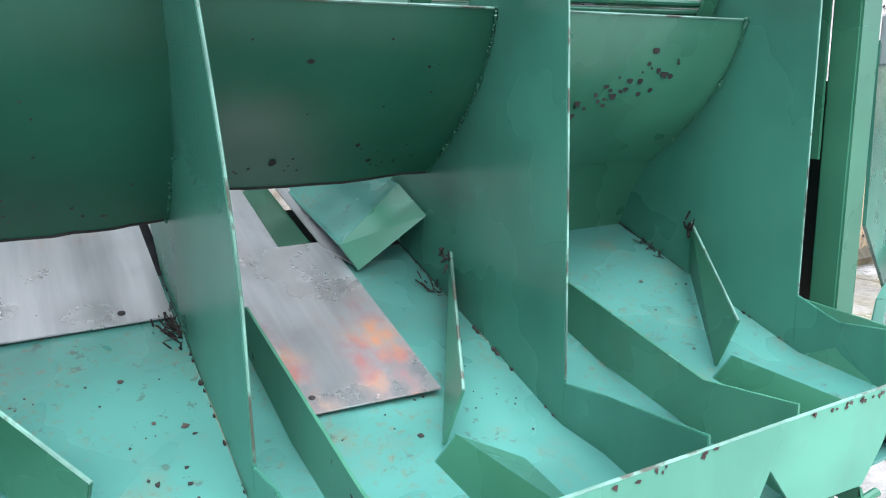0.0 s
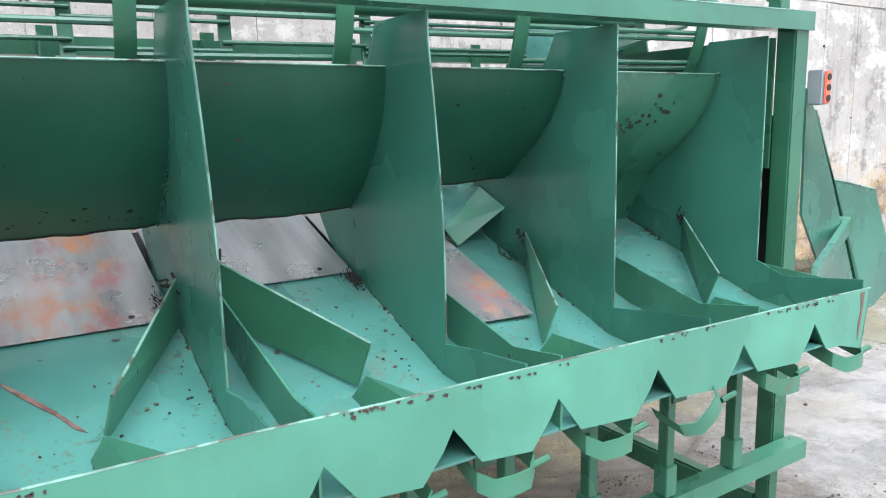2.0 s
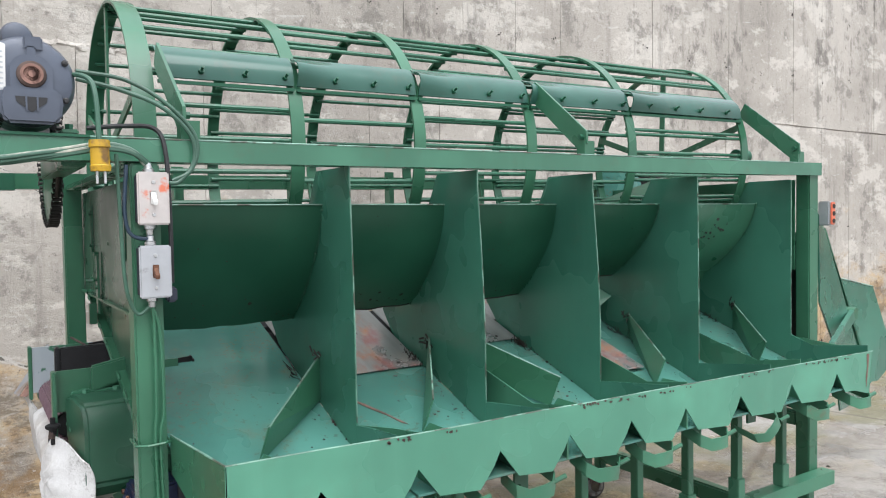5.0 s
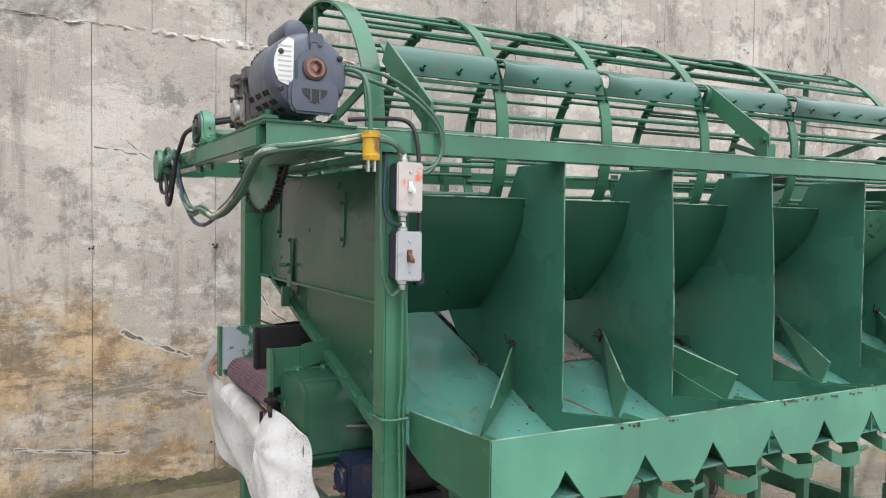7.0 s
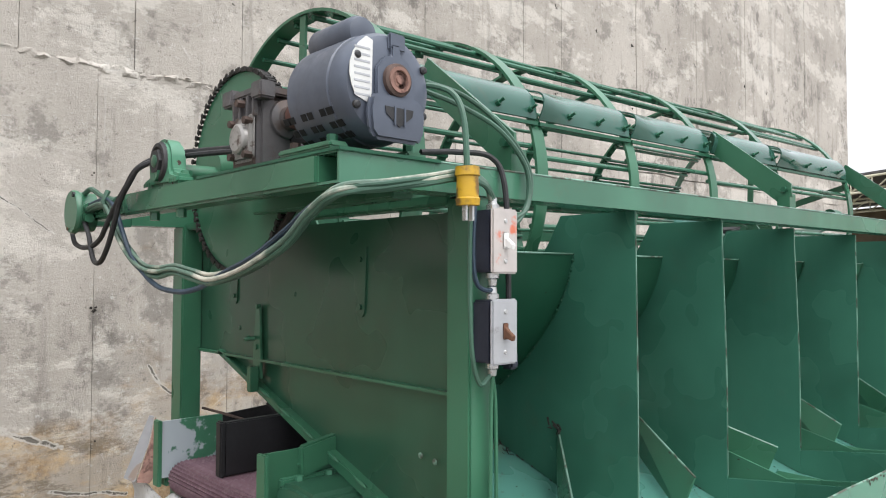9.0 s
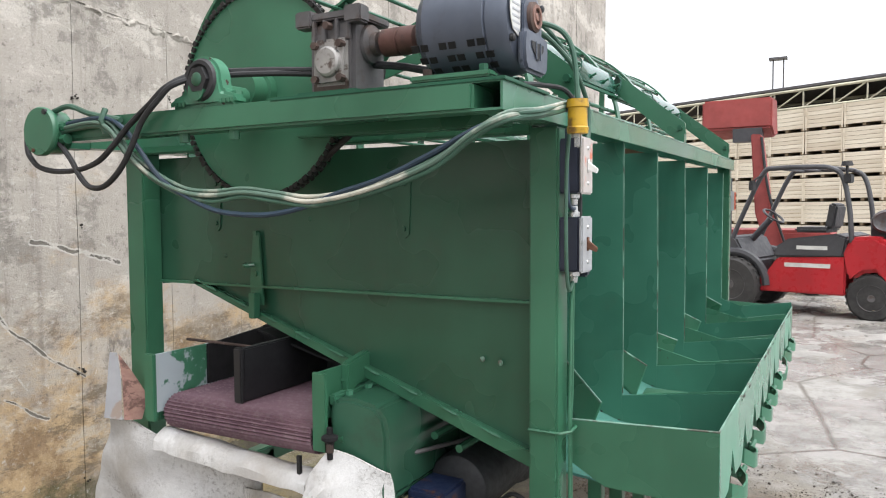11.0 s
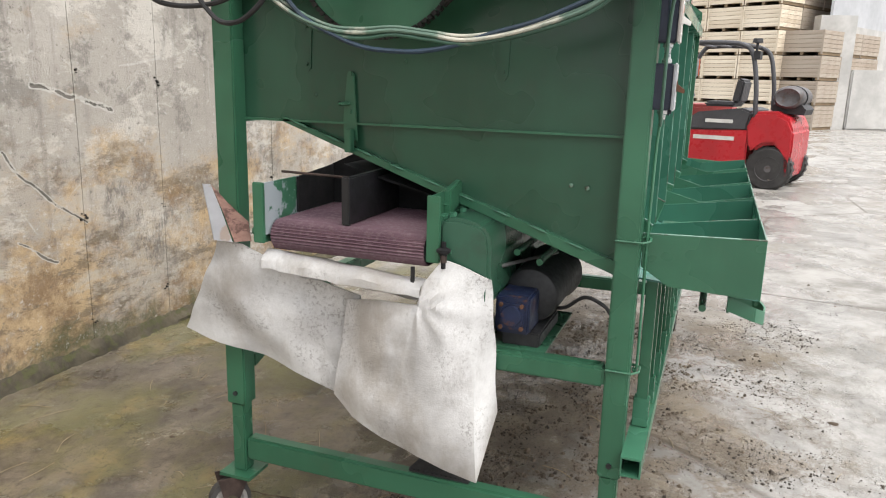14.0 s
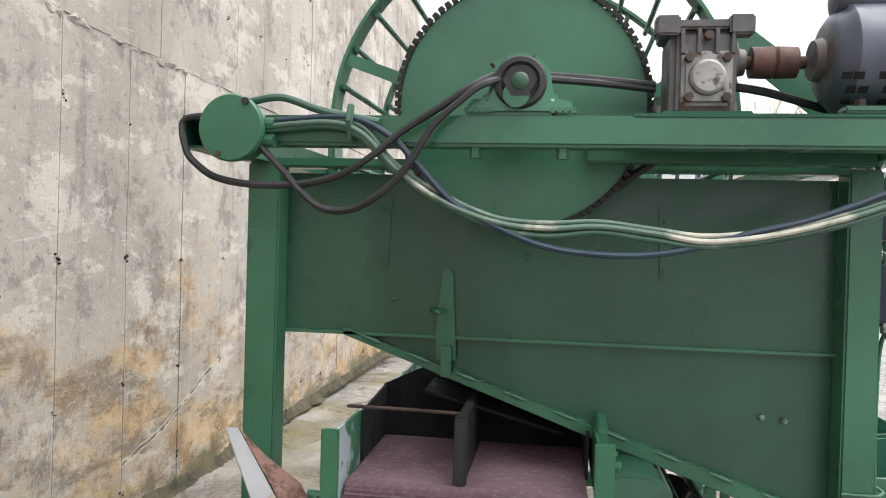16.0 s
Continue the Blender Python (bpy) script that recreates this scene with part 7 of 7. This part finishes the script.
part("pillar", slab(B(), [(29.35, -3.12, YARD), (29.75, -4.36, YARD), (29.75, -4.36, 3.93), (29.35, -3.12, 3.93)], (0.55, 0.18, 0)), M_block, shed)
part("rear_wall", slab(B(), [o + SD * 8.2, o + SD * 8.2 + UP * 5.7, o + SD * 8.2 + SA * 30 + UP * 5.7, o + SD * 8.2 + SA * 30], SD * 0.2), M_hedge, shed)
tagged(part("barrier_block", slab(B(), [(29.9, -4.45, YARD), (30.7, -6.05, YARD), (31.5, -5.65, YARD), (30.7, -4.05, YARD)], (0, 0, 2.2)), M_block, None, "", 0.05), "pale grey concrete barrier block beside the shed", "block")
# lamp mast beyond the shed
ms = thing("lamp_mast", (0, 0, 0), "thin grey lattice lamp mast in the distance", "mast")
for dy in (-0.36, 0.36):
    part("leg", tube(B(), [(60, 3.98 + dy, YARD), (60, 3.98 + dy, 12.4)], 0.05, 6, False), M_gear, ms)
part("platform", box(B(), (59.6, 3.38, 12.4), (60.4, 4.62, 12.55)), M_gear, ms)

# ---- bare trees and evergreen scrub beyond the yard ----


def bare_tree(h, seed, lean=0.0):
    rr = random.Random(seed)
    bm, tw = B(), B()

    def grow(p, d, l, r, depth):
        q = p + d * l
        mid_ = p.lerp(q, 0.5) + Vector((rr.gauss(0, l * 0.04), rr.gauss(0, l * 0.04), 0))
        tube(bm if depth < 2 else tw, [p, mid_, q], r, 6 if depth < 2 else 4, False)
        if depth >= 4:
            return
        for k in range(rr.randint(2, 3) if depth else rr.randint(5, 7)):
            f = rr.uniform(0.35, 1.0) if depth == 0 else rr.uniform(0.5, 1.0)
            nd = (d + Vector((rr.gauss(0, 0.3), rr.gauss(0, 0.3), rr.uniform(0.1, 0.4)))).normalized()
            grow(p + d * l * f, nd, l * rr.uniform(0.25, 0.4), r * 0.5, depth + 1)
    grow(Vector((0, 0, 0)), Vector((lean, 0.0, 1)).normalized(), h * 0.75, h * 0.0075, 0)
    return bm, tw


tp = []
for k in range(3):
    e = thing("bare_tree", (0, 0, 0), "leafless pale-barked winter tree", "tree", "bare trees")
    a, b_ = bare_tree(9.0 + k, 100 + k, 0.02 * k)
    part("trunk", a, M_bark, e)
    part("crown", b_, M_bark, e)
    tp.append(e)
rr = random.Random(5)
spots_ = []
for k in range(80):
    d, b_ = rr.uniform(40, 62), rr.uniform(-0.36, -0.165)
    spots_.append((d * math.cos(b_), d * math.sin(b_)))
spots_ += [(72, 6.8), (78, 9.0), (70, 4.6)]
for k, (x, y) in enumerate(spots_):
    m = pose(x, y, YARD, 0, 0, rr.uniform(0, 360)) @ Matrix.Scale(rr.uniform(0.8, 1.2), 4)
    if k < 3:
        tp[k].matrix_basis = m
    else:
        o = copy_thing(tp[k % 3], m)
        o.scale = (m.to_scale().x,) * 3


def clump(n, rx, ry, h, seed, s=0.16):
    rr = random.Random(seed)
    bm = B()
    for k in range(n):
        u, v = rr.gauss(0, 0.45), rr.gauss(0, 0.45)
        z = abs(rr.gauss(0.35, 0.28)) * h * max(0.2, 1 - 0.5 * (u * u + v * v))
        p = Vector((u * rx, v * ry, z))
        a, b2 = Vector((rr.gauss(0, 1), rr.gauss(0, 1), rr.gauss(0, 1))).normalized(), Vector((rr.gauss(0, 1), rr.gauss(0, 1), rr.gauss(0, 1))).normalized()
        vs = [bm.verts.new(p + a * s * i + b2 * s * 0.5 * j) for i, j in ((-1, 0), (0, -1), (1, 0), (0, 1))]
        bm.faces.new(vs)
    return bm


for k, (x, y, rx, ry, h, m) in enumerate(((37, -12.2, 1.6, 1.4, 4.2, M_evergreen), (40, -14.8, 2.0, 1.6, 5.0, M_evergreen), (52, -10, 7, 3, 1.2, M_hedge), (52, -17, 8, 5, 1.4, M_hedge), (62, -13, 4, 9, 9.0, M_twig), (64, -24, 4, 9, 9.0, M_twig))):
    o = part("scrub", clump(2600 if h < 8 else 7000, rx, ry, h, 40 + k, 0.16 if m is M_evergreen else 0.22 if m is M_hedge else 0.10), m)
    o.location = (x, y, YARD)
    tagged(o, "dark evergreen bush beyond the yard" if m is M_evergreen else "dry brown winter scrub and twigs", "bush", kind="stuff")

# ---- litter on the ground ----


def scatter(name, mat, label, category, n, seed, area, size, flat=True):
    rr = random.Random(seed)
    bm = B()
    for k in range(n):
        x, y = rr.uniform(*area[0]), rr.uniform(*area[1])
        clump = noise.noise(Vector((x * 2.6, y * 2.6, seed))) + 0.7 * noise.noise(Vector((x * 8, y * 8, seed))) + 0.5 * noise.noise(Vector((x * 23, y * 23, seed)))
        rim = min(1.0, (x - area[0][0]) / 0.35, (area[0][1] - x) / 0.35, (y - area[1][0]) / 0.35, (area[1][1] - y) / 0.35)
        if clump + (rim - 1.0) * 0.5 < rr.uniform(-0.1, 0.6):
            continue
        s = size * (0.16 + 1.5 * rr.random() ** 9 + 0.5 * rr.random() ** 2)
        a = rr.uniform(0, 6.28)
        q = rr.randint(5, 7)
        base_ = [(x + s * rr.uniform(0.5, 1.2) * math.cos(a + 2 * math.pi * j / q), y + s * rr.uniform(0.5, 1.2) * math.sin(a + 2 * math.pi * j / q)) for j in range(q)]
        lo = [bm.verts.new((px, py, 0.0)) for px, py in base_]
        hi = [bm.verts.new((x + (px - x) * rr.uniform(0.3, 0.7), y + (py - y) * rr.uniform(0.3, 0.7), s * (0.25 if flat else rr.uniform(0.5, 1.0)))) for px, py in base_]
        for j in range(q):
            i2 = (j + 1) % q
            bm.faces.new((lo[j], lo[i2], hi[i2], hi[j]))
        bm.faces.new(hi)
    return tagged(part(name, bm, mat, None, "", 0, 80), label, category, kind="stuff")


scatter("soil_crumbs", M_clod, "scattered soil crumbs and grit on the concrete", "soil", 60000, 1, ((-0.3, 3.2), (-0.95, 0.9)), 0.0040, False)
scatter("soil_layer", M_soil, "brown crumbly soil spread under the machine", "soil", 34000, 5, ((0.0, 2.5), (-0.45, 0.85)), 0.0062, False)
scatter("soil_clods", M_clod, "dark soil clods under and beside the machine", "soil", 3200, 2, ((-0.2, 3.0), (-0.75, 0.9)), 0.0075, False)
scatter("large_clods", M_clod, "larger dark lumps of soil on the concrete", "soil", 110, 12, ((-0.6, 4.0), (-1.5, 1.2)), 0.017, False)
scatter("dead_leaves", M_leaf, "brown dead leaves and potato skins on the ground", "leaves", 150, 3, ((-1.0, 3.0), (-1.5, 2.2)), 0.014)
scatter("far_clods", M_soil, "clods and litter across the open yard", "soil", 260, 6, ((2.5, 12), (-6, 1.5)), 0.014, False)
bm = B()
rr = random.Random(8)
for k in range(64):
    if k < 14:
        x, y = 0.0 + rr.gauss(0, 0.22), 0.75 + rr.gauss(0, 0.28)
    elif k < 38:
        x, y = rr.uniform(-0.9, 1.0), rr.uniform(1.1, 2.3)
    else:
        x, y = rr.uniform(0.2, 2.0), rr.uniform(-0.7, 0.6)
    l, a = rr.uniform(0.03, 0.16), rr.uniform(0, 6.28)
    d = Vector((math.cos(a), math.sin(a), 0)) * l
    p = Vector((x, y, 0.004))
    tube(bm, [p, p + d * 0.5 + Vector((rr.gauss(0, 0.005), rr.gauss(0, 0.005), rr.uniform(0.0, 0.006))), p + d], rr.uniform(0.0009, 0.0014 if k < 14 else 0.0015), 5, True, 4)
tagged(part("straw", bm, M_straw), "dry haulm stalks and straw on the concrete", "straw", kind="stuff")
bm = B()
rr = random.Random(14)
for k in range(17):
    a = rr.uniform(0, 6.28)
    p = Vector((-0.06 + rr.gauss(0, 0.12), 0.70 + rr.gauss(0, 0.14), 0.01))
    pts, d = [p], Vector((math.cos(a), math.sin(a), 0))
    for j in range(5):
        d = (d + Vector((rr.gauss(0, 0.35), rr.gauss(0, 0.35), 0))).normalized()
        pts.append(pts[-1] + d * rr.uniform(0.03, 0.07) + Vector((0, 0, rr.uniform(-0.006, 0.008))))
    tube(bm, [(q.x, q.y, max(0.004, q.z)) for q in pts], rr.uniform(0.0011, 0.0028), 5, True, 4)
tagged(part("dry_vines", bm, M_leaf), "tangle of dead potato vines under the frame", "vines", kind="stuff")
